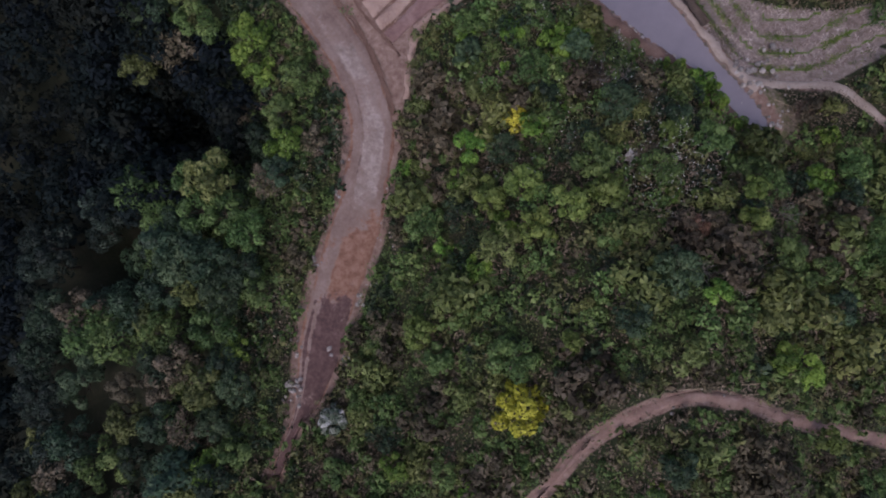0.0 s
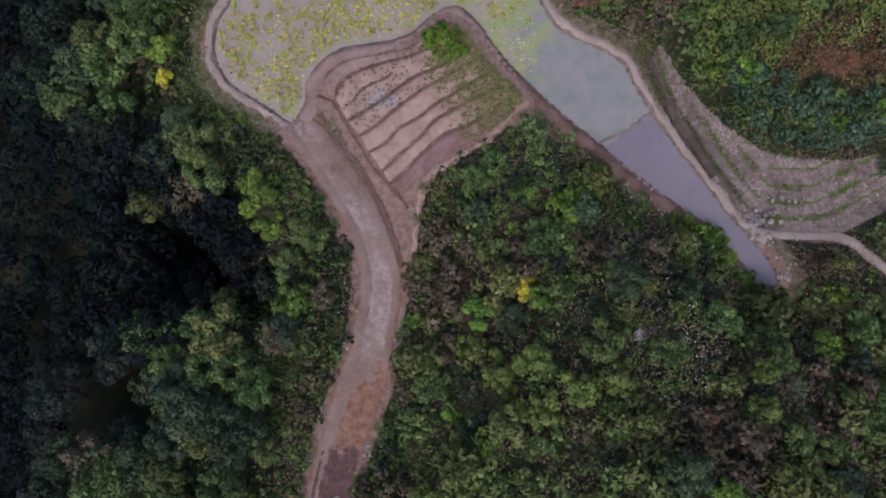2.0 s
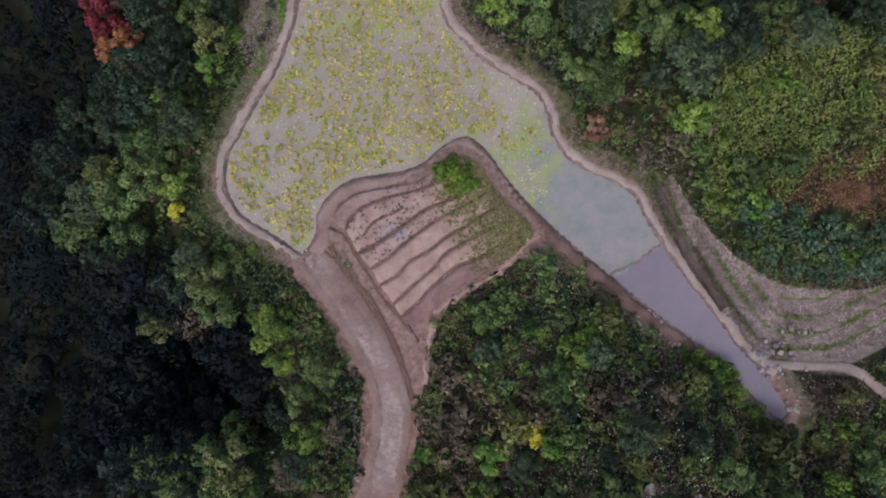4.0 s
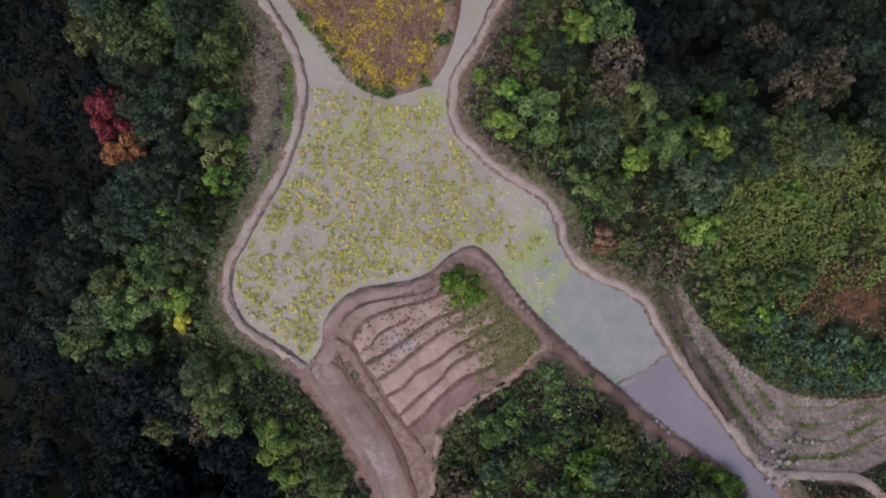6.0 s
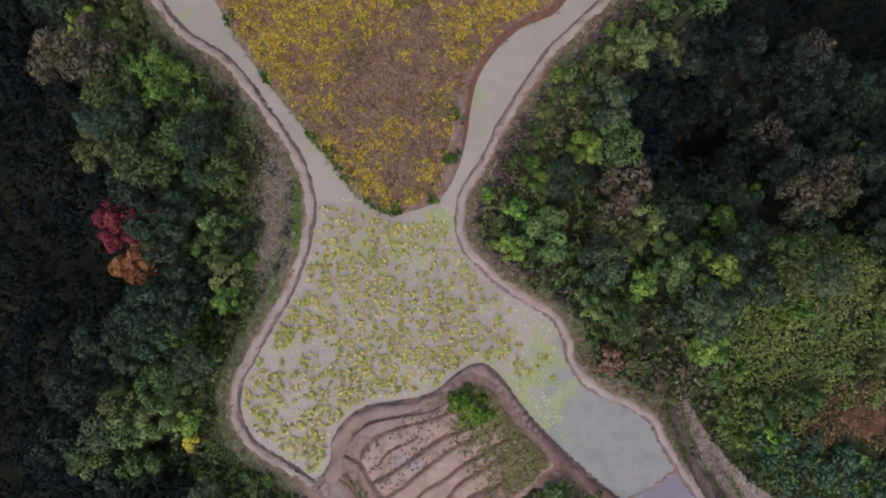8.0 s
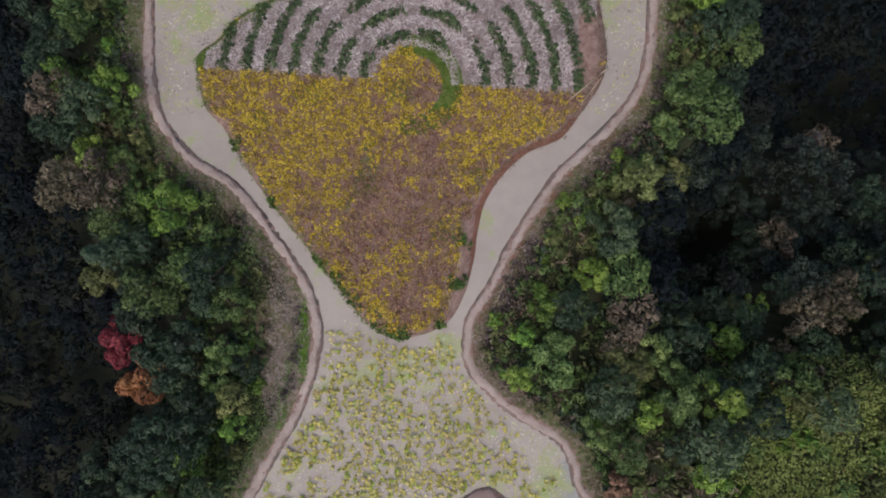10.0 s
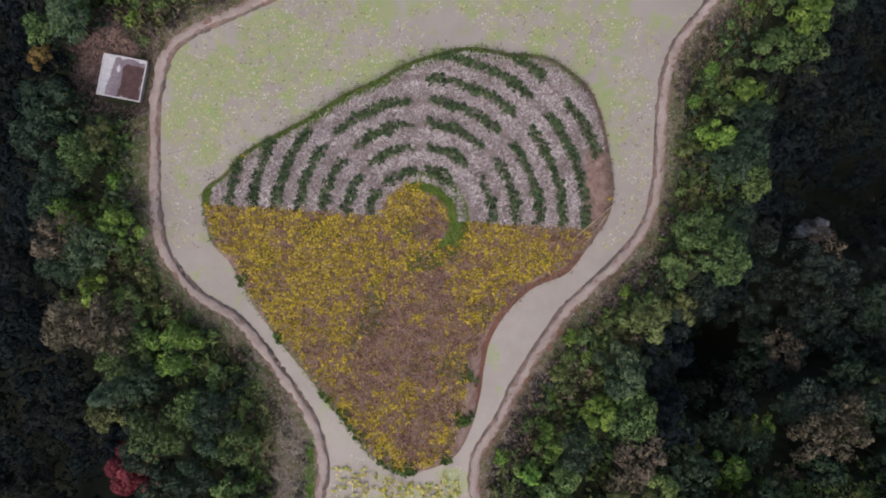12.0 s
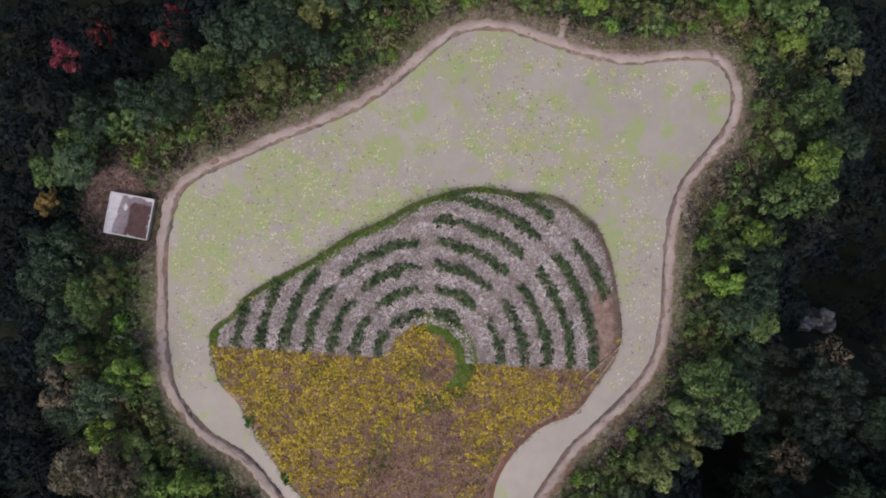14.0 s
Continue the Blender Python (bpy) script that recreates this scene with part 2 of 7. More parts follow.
# ---- materials ----
def material(name, colours, scale=1.0, rough=0.9, bump=0.3, fine=9.0, island=0.0, spread=0.0, gloss=0.2, tone=0.0):
    """A surface with patches at two sizes between the colours, and a fine relief. island, spread: change of lightness from piece to piece and thing to thing."""
    m = bpy.data.materials.new(name)
    m.use_nodes = True
    t, n = m.node_tree, m.node_tree.nodes
    b = n["Principled BSDF"]
    b.inputs["Roughness"].default_value = rough
    b.inputs["Specular IOR Level"].default_value = gloss
    geo = n.new("ShaderNodeNewGeometry")
    big, small = n.new("ShaderNodeTexNoise"), n.new("ShaderNodeTexNoise")
    big.inputs["Scale"].default_value, big.inputs["Detail"].default_value = scale, 4
    small.inputs["Scale"].default_value, small.inputs["Detail"].default_value = scale * fine, 6
    small.inputs["Roughness"].default_value = 0.7
    for k in (big, small):
        t.links.new(geo.outputs["Position"], k.inputs["Vector"])
    mix = n.new("ShaderNodeMath")
    mix.operation = "MULTIPLY_ADD"
    mix.inputs[1].default_value, mix.inputs[2].default_value = 0.55, 0.0
    t.links.new(big.outputs["Fac"], mix.inputs[0])
    add = n.new("ShaderNodeMath")
    add.operation = "MULTIPLY_ADD"
    add.inputs[1].default_value = 0.45
    t.links.new(small.outputs["Fac"], add.inputs[0])
    t.links.new(mix.outputs[0], add.inputs[2])
    last = add.outputs[0]
    ramp = n.new("ShaderNodeValToRGB")
    while len(ramp.color_ramp.elements) < len(colours):
        ramp.color_ramp.elements.new(0.5)
    for k, c in enumerate(colours):
        e = ramp.color_ramp.elements[k]
        e.position, e.color = 0.3 + 0.4 * k / max(1, len(colours) - 1), (*c, 1)
    if island:
        isl = n.new("ShaderNodeMath")
        isl.operation = "MULTIPLY_ADD"
        isl.inputs[1].default_value = island
        t.links.new(geo.outputs["Random Per Island"], isl.inputs[0])
        off = n.new("ShaderNodeMath")
        off.operation = "ADD"
        off.inputs[1].default_value = -island / 2
        t.links.new(last, off.inputs[0])
        t.links.new(off.outputs[0], isl.inputs[2])
        last = isl.outputs[0]
    if tone:            # one clump of leaves lighter or darker than the next
        own = n.new("ShaderNodeAttribute")
        own.attribute_name = "tone"
        more = n.new("ShaderNodeMath")
        more.operation = "MULTIPLY_ADD"
        more.inputs[1].default_value = tone
        t.links.new(own.outputs["Fac"], more.inputs[0])
        t.links.new(last, more.inputs[2])
        last = more.outputs[0]
    t.links.new(last, ramp.inputs["Fac"])
    colour = ramp.outputs["Color"]
    if spread:
        info = n.new("ShaderNodeObjectInfo")
        rng_node = n.new("ShaderNodeMapRange")
        rng_node.inputs["To Min"].default_value, rng_node.inputs["To Max"].default_value = 1 - spread, 1 + spread
        t.links.new(info.outputs["Random"], rng_node.inputs["Value"])
        hsv = n.new("ShaderNodeHueSaturation")
        t.links.new(rng_node.outputs[0], hsv.inputs["Value"])
        hue = n.new("ShaderNodeMapRange")
        hue.inputs["To Min"].default_value, hue.inputs["To Max"].default_value = 0.515, 0.485
        frac = n.new("ShaderNodeMath")
        frac.operation = "MULTIPLY"
        frac.inputs[1].default_value = 7.31
        fr = n.new("ShaderNodeMath")
        fr.operation = "FRACT"
        t.links.new(info.outputs["Random"], frac.inputs[0])
        t.links.new(frac.outputs[0], fr.inputs[0])
        t.links.new(fr.outputs[0], hue.inputs["Value"])
        t.links.new(hue.outputs[0], hsv.inputs["Hue"])
        t.links.new(colour, hsv.inputs["Color"])
        colour = hsv.outputs["Color"]
    t.links.new(colour, b.inputs["Base Color"])
    if bump:
        bp = n.new("ShaderNodeBump")
        bp.inputs["Strength"].default_value, bp.inputs["Distance"].default_value = bump, 0.06
        t.links.new(small.outputs["Fac"], bp.inputs["Height"])
        t.links.new(bp.outputs["Normal"], b.inputs["Normal"])
    return m


def leaf_material(name, colours, spread=0.34, scale=0.7, island=0.3, gloss=0.25):
    return material(name, colours, scale, 0.55, 0.0, 6.0, island=island, spread=spread, gloss=gloss, tone=0.5)


LEAF_GREEN = leaf_material("leaf_green", [(0.040, 0.073, 0.022), (0.087, 0.145, 0.042), (0.164, 0.234, 0.075)])
LEAF_BRIGHT = leaf_material("leaf_bright", [(0.058, 0.117, 0.021), (0.123, 0.216, 0.035), (0.211, 0.316, 0.058)])
# a dark leaf green; past the bench edge it also stands for shade
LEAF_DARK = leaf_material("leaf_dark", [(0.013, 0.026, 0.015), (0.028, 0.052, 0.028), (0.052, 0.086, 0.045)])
LEAF_BLUE = leaf_material("leaf_bluish", [(0.026, 0.047, 0.024), (0.055, 0.09, 0.044), (0.10, 0.14, 0.07)])
LEAF_OLIVE = leaf_material("leaf_olive", [(0.056, 0.07, 0.023), (0.112, 0.136, 0.042), (0.175, 0.20, 0.07)])
LEAF_LIME = leaf_material("leaf_lime", [(0.05, 0.08, 0.017), (0.102, 0.15, 0.033), (0.17, 0.225, 0.06)])
LEAF_RUSSET = leaf_material("leaf_russet", [(0.10, 0.05, 0.034), (0.18, 0.095, 0.065), (0.27, 0.155, 0.11)])
# leaf green darkened to carry the shade low on the slopes
LEAF_SHADED = leaf_material("leaf_shaded", [(0.0102, 0.0187, 0.0153), (0.0221, 0.0357, 0.0272), (0.0442, 0.0646, 0.0459)])
LEAF_YELLOW = leaf_material("leaf_yellow", [(0.228, 0.216, 0.019), (0.504, 0.480, 0.042), (0.696, 0.648, 0.084)])
LEAF_RED = leaf_material("leaf_red", [(0.10, 0.013, 0.02), (0.21, 0.03, 0.04), (0.31, 0.065, 0.07)])
LOW_GREEN = leaf_material("low_green", [(0.046, 0.080, 0.024), (0.093, 0.149, 0.043), (0.157, 0.221, 0.071)], 0.0, 0.35, 0.35)
# a darkened low_green, partly for the shade under trees
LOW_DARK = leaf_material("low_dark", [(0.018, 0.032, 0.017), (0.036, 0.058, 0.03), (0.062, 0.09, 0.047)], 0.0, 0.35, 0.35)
LOW_OLIVE = leaf_material("low_olive", [(0.057, 0.067, 0.028), (0.115, 0.127, 0.048), (0.184, 0.190, 0.076)], 0.0, 0.35, 0.35)
LEAF_BROWN = leaf_material("leaf_brown", [(0.05, 0.042, 0.026), (0.098, 0.081, 0.051), (0.16, 0.132, 0.092)])
LEAF_BEAN = leaf_material("leaf_bean_yellow", [(0.20, 0.14, 0.017), (0.46, 0.335, 0.027), (0.65, 0.495, 0.055)], 0.0, 0.9, 0.45)
LEAF_WITHERED = leaf_material("leaf_bean_withered", [(0.11, 0.05, 0.032), (0.24, 0.13, 0.083), (0.42, 0.27, 0.17)], 0.0, 0.9, 0.45)
LEAF_CROP = leaf_material("leaf_crop", [(0.030, 0.056, 0.022), (0.070, 0.116, 0.046), (0.135, 0.190, 0.082)], 0.1, 1.0)
LEAF_GRASS = leaf_material("leaf_grass", [(0.05, 0.09, 0.015), (0.11, 0.17, 0.03), (0.2, 0.22, 0.07)], 0.0, 0.5)
STRAW = leaf_material("straw", [(0.168, 0.134, 0.125), (0.381, 0.319, 0.311), (0.694, 0.627, 0.616)], 0.0, 0.8)
BARK = material("bark", [(0.05, 0.04, 0.03), (0.14, 0.11, 0.09)], 4, 0.95, 0.6)
PATH_DIRT = material("path_dirt", [(0.24, 0.187, 0.162), (0.335, 0.272, 0.24), (0.43, 0.362, 0.328)], 0.6, 0.95, 0.5, 8)
WET_MUD = material("wet_mud", [(0.12, 0.088, 0.076), (0.20, 0.15, 0.13), (0.28, 0.22, 0.195)], 1.2, 0.6, 0.6, 8)
RED_SOIL = material("red_soil", [(0.15, 0.092, 0.075), (0.245, 0.16, 0.135), (0.34, 0.245, 0.215)], 0.7, 0.95, 0.6, 9)
BED_SOIL = material("bed_soil", [(0.21, 0.135, 0.11), (0.36, 0.25, 0.21), (0.48, 0.36, 0.31)], 0.9, 0.95, 0.7, 9, island=0.2)
CONCRETE = material("concrete_white", [(0.35, 0.34, 0.35), (0.6, 0.59, 0.6), (0.72, 0.71, 0.71)], 1.2, 0.85, 0.3)
STONE = material("stone", [(0.16, 0.14, 0.13), (0.3, 0.27, 0.26), (0.45, 0.42, 0.40)], 2.5, 0.9, 0.5, 6, spread=0.35)
BAMBOO = material("bamboo", [(0.26, 0.2, 0.13), (0.42, 0.34, 0.24), (0.55, 0.47, 0.36)], 2.0, 0.6, 0.2)


def mask_mix(m, layers):
    """Lays colours over one another, each (attribute, noise scale, colours) where its attribute passes a ragged edge."""
    t, n = m.node_tree, m.node_tree.nodes
    b = n["Principled BSDF"]
    geo = n.new("ShaderNodeNewGeometry")
    col = b.inputs["Base Color"].links[0].from_socket
    for attr, scale, colours, ragged in layers:
        a = n.new("ShaderNodeAttribute")
        a.attribute_name = attr
        ns, nf = n.new("ShaderNodeTexNoise"), n.new("ShaderNodeTexNoise")
        ns.inputs["Scale"].default_value, ns.inputs["Detail"].default_value = scale, 8
        ns.inputs["Roughness"].default_value = 0.7
        nf.inputs["Scale"].default_value, nf.inputs["Detail"].default_value = scale * 2.1, 12
        nf.inputs["Roughness"].default_value = 0.8
        t.links.new(geo.outputs["Position"], ns.inputs["Vector"])
        t.links.new(geo.outputs["Position"], nf.inputs["Vector"])
        r = n.new("ShaderNodeValToRGB")
        while len(r.color_ramp.elements) < len(colours):
            r.color_ramp.elements.new(0.5)
        for k, c in enumerate(colours):
            e = r.color_ramp.elements[k]
            e.position, e.color = 0.36 + 0.28 * k / max(1, len(colours) - 1), (*c, 1)
        t.links.new(nf.outputs["Fac"], r.inputs["Fac"])
        s = n.new("ShaderNodeMath")
        s.operation = "MULTIPLY_ADD"
        s.inputs[1].default_value = ragged
        t.links.new(ns.outputs["Fac"], s.inputs[0])
        t.links.new(a.outputs["Fac"], s.inputs[2])
        edge = n.new("ShaderNodeMapRange")
        edge.interpolation_type = "SMOOTHSTEP"
        edge.inputs["From Min"].default_value, edge.inputs["From Max"].default_value = 0.42 + ragged / 2, 0.62 + ragged / 2
        t.links.new(s.outputs[0], edge.inputs["Value"])
        mx = n.new("ShaderNodeMix")
        mx.data_type = "RGBA"
        t.links.new(edge.outputs[0], mx.inputs["Factor"])
        t.links.new(col, mx.inputs[6])
        t.links.new(r.outputs["Color"], mx.inputs[7])
        col = mx.outputs[2]
    t.links.new(col, b.inputs["Base Color"])


# herb and floor colours are darkened to carry the shade between plants
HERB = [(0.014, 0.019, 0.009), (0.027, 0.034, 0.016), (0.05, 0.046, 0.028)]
GROUND = material("shaded_forest_floor", [(0.010, 0.012, 0.008), (0.02, 0.023, 0.013), (0.045, 0.04, 0.026)], 0.35, 0.95, 0.7, 9)
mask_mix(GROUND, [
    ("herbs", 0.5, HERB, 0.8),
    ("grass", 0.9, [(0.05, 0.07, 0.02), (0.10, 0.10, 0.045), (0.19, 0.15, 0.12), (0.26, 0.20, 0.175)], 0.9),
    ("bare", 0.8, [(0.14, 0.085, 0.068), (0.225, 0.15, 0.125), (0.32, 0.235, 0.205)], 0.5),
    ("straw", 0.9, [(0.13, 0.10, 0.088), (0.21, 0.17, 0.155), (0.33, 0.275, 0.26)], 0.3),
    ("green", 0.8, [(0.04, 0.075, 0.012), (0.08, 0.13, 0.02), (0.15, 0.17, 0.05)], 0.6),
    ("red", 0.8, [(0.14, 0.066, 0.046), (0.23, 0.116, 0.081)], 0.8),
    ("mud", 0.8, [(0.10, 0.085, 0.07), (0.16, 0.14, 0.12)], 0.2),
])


# ---- mesh helpers ----
def mesh_of(name, verts, faces, mats=(), smooth=False, index=None):
    me = bpy.data.meshes.new(name)
    verts, faces = np.asarray(verts, np.float32), np.asarray(faces, np.int32)
    k = faces.shape[1]
    me.vertices.add(len(verts))
    me.vertices.foreach_set("co", verts.ravel())
    me.loops.add(faces.size)
    me.loops.foreach_set("vertex_index", faces.ravel())
    me.polygons.add(len(faces))
    me.polygons.foreach_set("loop_start", np.arange(0, faces.size, k, dtype=np.int32))
    for m in mats:
        me.materials.append(m)
    if index is not None:
        me.polygons.foreach_set("material_index", np.asarray(index, np.int32))
    me.update(calc_edges=True)
    me.validate()
    if smooth:
        me.polygons.foreach_set("use_smooth", np.ones(len(me.polygons), bool))
    return me


def attribute(me, name, values):
    a = me.attributes.new(name, "FLOAT", "POINT")
    a.data.foreach_set("value", np.asarray(values, np.float32).ravel())


def strip(nx, ny, closed=False):
    """Faces of a grid of nx rows of ny points."""
    i, j = np.meshgrid(np.arange(nx if closed else nx - 1), np.arange(ny - 1), indexing="ij")
    i, j = i.ravel(), j.ravel()
    k = (i + 1) % nx
    return np.stack([i * ny + j, k * ny + j, k * ny + j + 1, i * ny + j + 1], 1)


def part(name, me, parent, label=""):
    ob = new(name, me)
    ob.parent = parent
    return tagged(ob, label)


def unit(v):
    return v / (np.linalg.norm(v, axis=-1, keepdims=True) + 1e-9)


def leaves(at, normal, size, r, narrow=0.6, wild=0.6):
    """Pointed, slightly folded leaves or sprays at the places, facing about along the normals."""
    n = len(at)
    nn = unit(normal + wild * r.normal(size=(n, 3)))
    a = unit(np.cross(nn, r.normal(size=(n, 3))))
    b = np.cross(nn, a)
    s = np.asarray(size).reshape(-1, 1) * r.uniform(0.7, 1.3, (n, 1))
    fold = nn * s * 0.12
    v = np.stack([at - a * s * 0.5 - fold, at + b * s * 0.5 * narrow + fold, at + a * s * 0.5 - fold, at - b * s * 0.5 * narrow + fold], 1)
    f = np.arange(4 * n).reshape(n, 4)
    return v.reshape(-1, 3), f


def joined(pieces):
    vs, fs, k = [], [], 0
    for v, f in pieces:
        vs.append(v)
        fs.append(f + k)
        k += len(v)
    return np.concatenate(vs), np.concatenate(fs)


def tube(points, radii, sides=6):
    p = np.array(points, float)
    out = []
    for i in range(len(p)):
        t = unit(p[min(i + 1, len(p) - 1)] - p[max(i - 1, 0)])
        a = unit(np.cross(t, (0.31, 0.9, 0.2)))
        b = np.cross(t, a)
        ang = np.linspace(0, 2 * math.pi, sides, endpoint=False)
        out.append(p[i] + radii[i] * (np.cos(ang)[:, None] * a + np.sin(ang)[:, None] * b))
    v = np.concatenate(out)
    f = []
    for i in range(len(p) - 1):
        for j in range(sides):
            k = (j + 1) % sides
            f.append((i * sides + j, i * sides + k, (i + 1) * sides + k, (i + 1) * sides + j))
    f.append((len(v) - sides, len(v) - sides + 1, len(v) - sides + 2, len(v) - sides + 3))
    return v, np.array(f)


# ---- ground ----
def graded(lo, hi, fine, far):
    core = np.arange(lo, hi + fine / 2, fine)
    steps = np.cumsum(fine * 1.13 ** np.arange(1, 60))
    steps = steps[steps < far]
    return np.concatenate([lo - steps[::-1], core, hi + steps])


gx, gy = graded(-38, 40, 0.46, 1800), graded(-24, 100, 0.46, 1800)
X, Y = np.meshgrid(gx, gy, indexing="ij")
site = Site(X.ravel(), Y.ravel())
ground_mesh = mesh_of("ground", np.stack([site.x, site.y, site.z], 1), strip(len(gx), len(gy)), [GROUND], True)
ring = np.hypot(site.x - ARC[0], site.y - ARC[1])
beds = in_beds(site)
east_bank = step01(2.8, 0.8, -site.pond) * (1 - 0.2 * (site.field < -4) * step01(1.0, -1.0, site.y - 25 + 0.72 * (site.x - 8)))
bare = np.maximum.reduce([step01(1.3 + 1.2 * (value_noise(site.x * 0.5, site.y * 0.5, 91) - 0.4), -0.3, site.road - road_half(site.y)), step01(-1.0, 0.4, site.field), step01(0.8, 0.1, site.east_path) * 0.8, 0.62 * np.exp(-((site.x - 29) / 3.2) ** 2 - ((site.y - 12.0) / 1.6) ** 2), 0.6 * np.exp(-((site.x - 33) / 3.0) ** 2 - ((site.y - 16.2) / 1.3) ** 2),
                          step01(0.95, 0.2, site.hill_path), step01(0.75, 0.3, np.abs(site.pond)), step01(4.5, 2.0, np.hypot(site.x + 31.5, site.y - 79)) * 0.58,
                          (site.island > 0) * 0.8, step01(-3.6, -2.6, site.field) * (site.pond > -3.2) * (site.pond < 0.5)])
grass = np.maximum(east_bank, 0.9 * np.exp(-((site.x + 17) / 3) ** 2 - ((site.y - 44) / 5) ** 2) * (site.pond < 0))
attribute(ground_mesh, "bare", bare)
attribute(ground_mesh, "grass", grass)
# herbs end down the slope and in the gully, leaving the shade-dark floor
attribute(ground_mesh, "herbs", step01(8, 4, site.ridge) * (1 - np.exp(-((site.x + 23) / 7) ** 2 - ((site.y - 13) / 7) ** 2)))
attribute(ground_mesh, "straw", np.maximum.reduce([beds * np.where((site.x > 7.8) & (site.y < 71), 0.2, 1.0), step01(-0.6, 0.4, site.terrace), 0.85 * step01(-1.8, -0.5, site.terrace) * (site.y < 17) * (site.x > 23.5)]))
bands = away(spline(TERRACE_OUT, False, 1.0), site.x, site.y)
attribute(ground_mesh, "green", np.maximum.reduce([(site.terrace > -0.3) * 0.62 * (np.abs((bands / 1.3) % 1 - 0.5) < 0.17), step01(0.9, 0.2, np.abs(site.island - 0.55)) * 0.66 * (site.y > 66) * step01(7, 3, site.x),
                                                   0.75 * step01(2.2, 0.6, np.hypot(site.x + 13.7, (site.y - 45) * 0.3)) * (site.pond < -0.6),
                                                   step01(1.3, 0.4, np.abs(ring - 3.2)) * (site.island > 1) * (site.x > -6.5),
                                                   step01(-0.5, 0.8, site.field) * step01(-0.5, 3.0, site.x - 0.2) * step01(-2, 1, site.y - 24) * 0.7]))
attribute(ground_mesh, "red", np.maximum(step01(0.9, 0.1, np.abs(site.island - 0.1)) * step01(1.0, 3.0, site.x + 3) * (site.y < 62.5) * (site.y > 48.5), np.maximum(0.55 * np.exp(-((site.x - 32) / 5) ** 2 - ((site.y - 28.3) / 2.4) ** 2), 0.5 * step01(1.5, 0.9, -site.pond) * (site.pond < -0.4) * (site.x > -2) * step01(40, 43, site.y) * step01(67, 63, site.y))))
attribute(ground_mesh, "mud", (site.pond > 0.3) * (site.island < -0.2) * 1.0)
ground = tagged(new("ground", ground_mesh), "ridge ground with forest floor darkened for shade, dry grass banks and bare red soil", "ground", kind="structure")


def put_on(x, y):
    return Site(np.atleast_1d(np.asarray(x, float)), np.atleast_1d(np.asarray(y, float))).z


# ---- water ----
def water_material(name, deep, shallow, algae):
    m = material(name, [deep, shallow], 0.16, 0.45, 0.05, 5.0, gloss=0.35)
    if algae:
        mask_mix(m, [("silt", 0.4, [(0.25, 0.205, 0.185), (0.31, 0.265, 0.24)], 0.9), ("murk", 0.25, [(0.18, 0.215, 0.195), (0.24, 0.248, 0.238), (0.30, 0.268, 0.272)], 1.0),
                     ("algae", 0.42, [(0.32, 0.305, 0.20), (0.29, 0.32, 0.155), (0.22, 0.325, 0.10)], 1.3), ("weed", 1.0, [(0.25, 0.32, 0.135), (0.175, 0.325, 0.09), (0.125, 0.28, 0.055)], 1.2),
                     ("stain", 0.7, [(0.20, 0.165, 0.165), (0.25, 0.21, 0.205)], 1.4)])
    return m


WATER = water_material("pond_water", (0.28, 0.245, 0.215), (0.37, 0.335, 0.295), True)
# the mauve is the sky's reflection, put into the base colour
WATER_LOW = water_material("low_pond_water", (0.185, 0.165, 0.20), (0.245, 0.22, 0.255), False)


dam_e, dam_w = (16.7, 24.2), (12.8, 22.0)


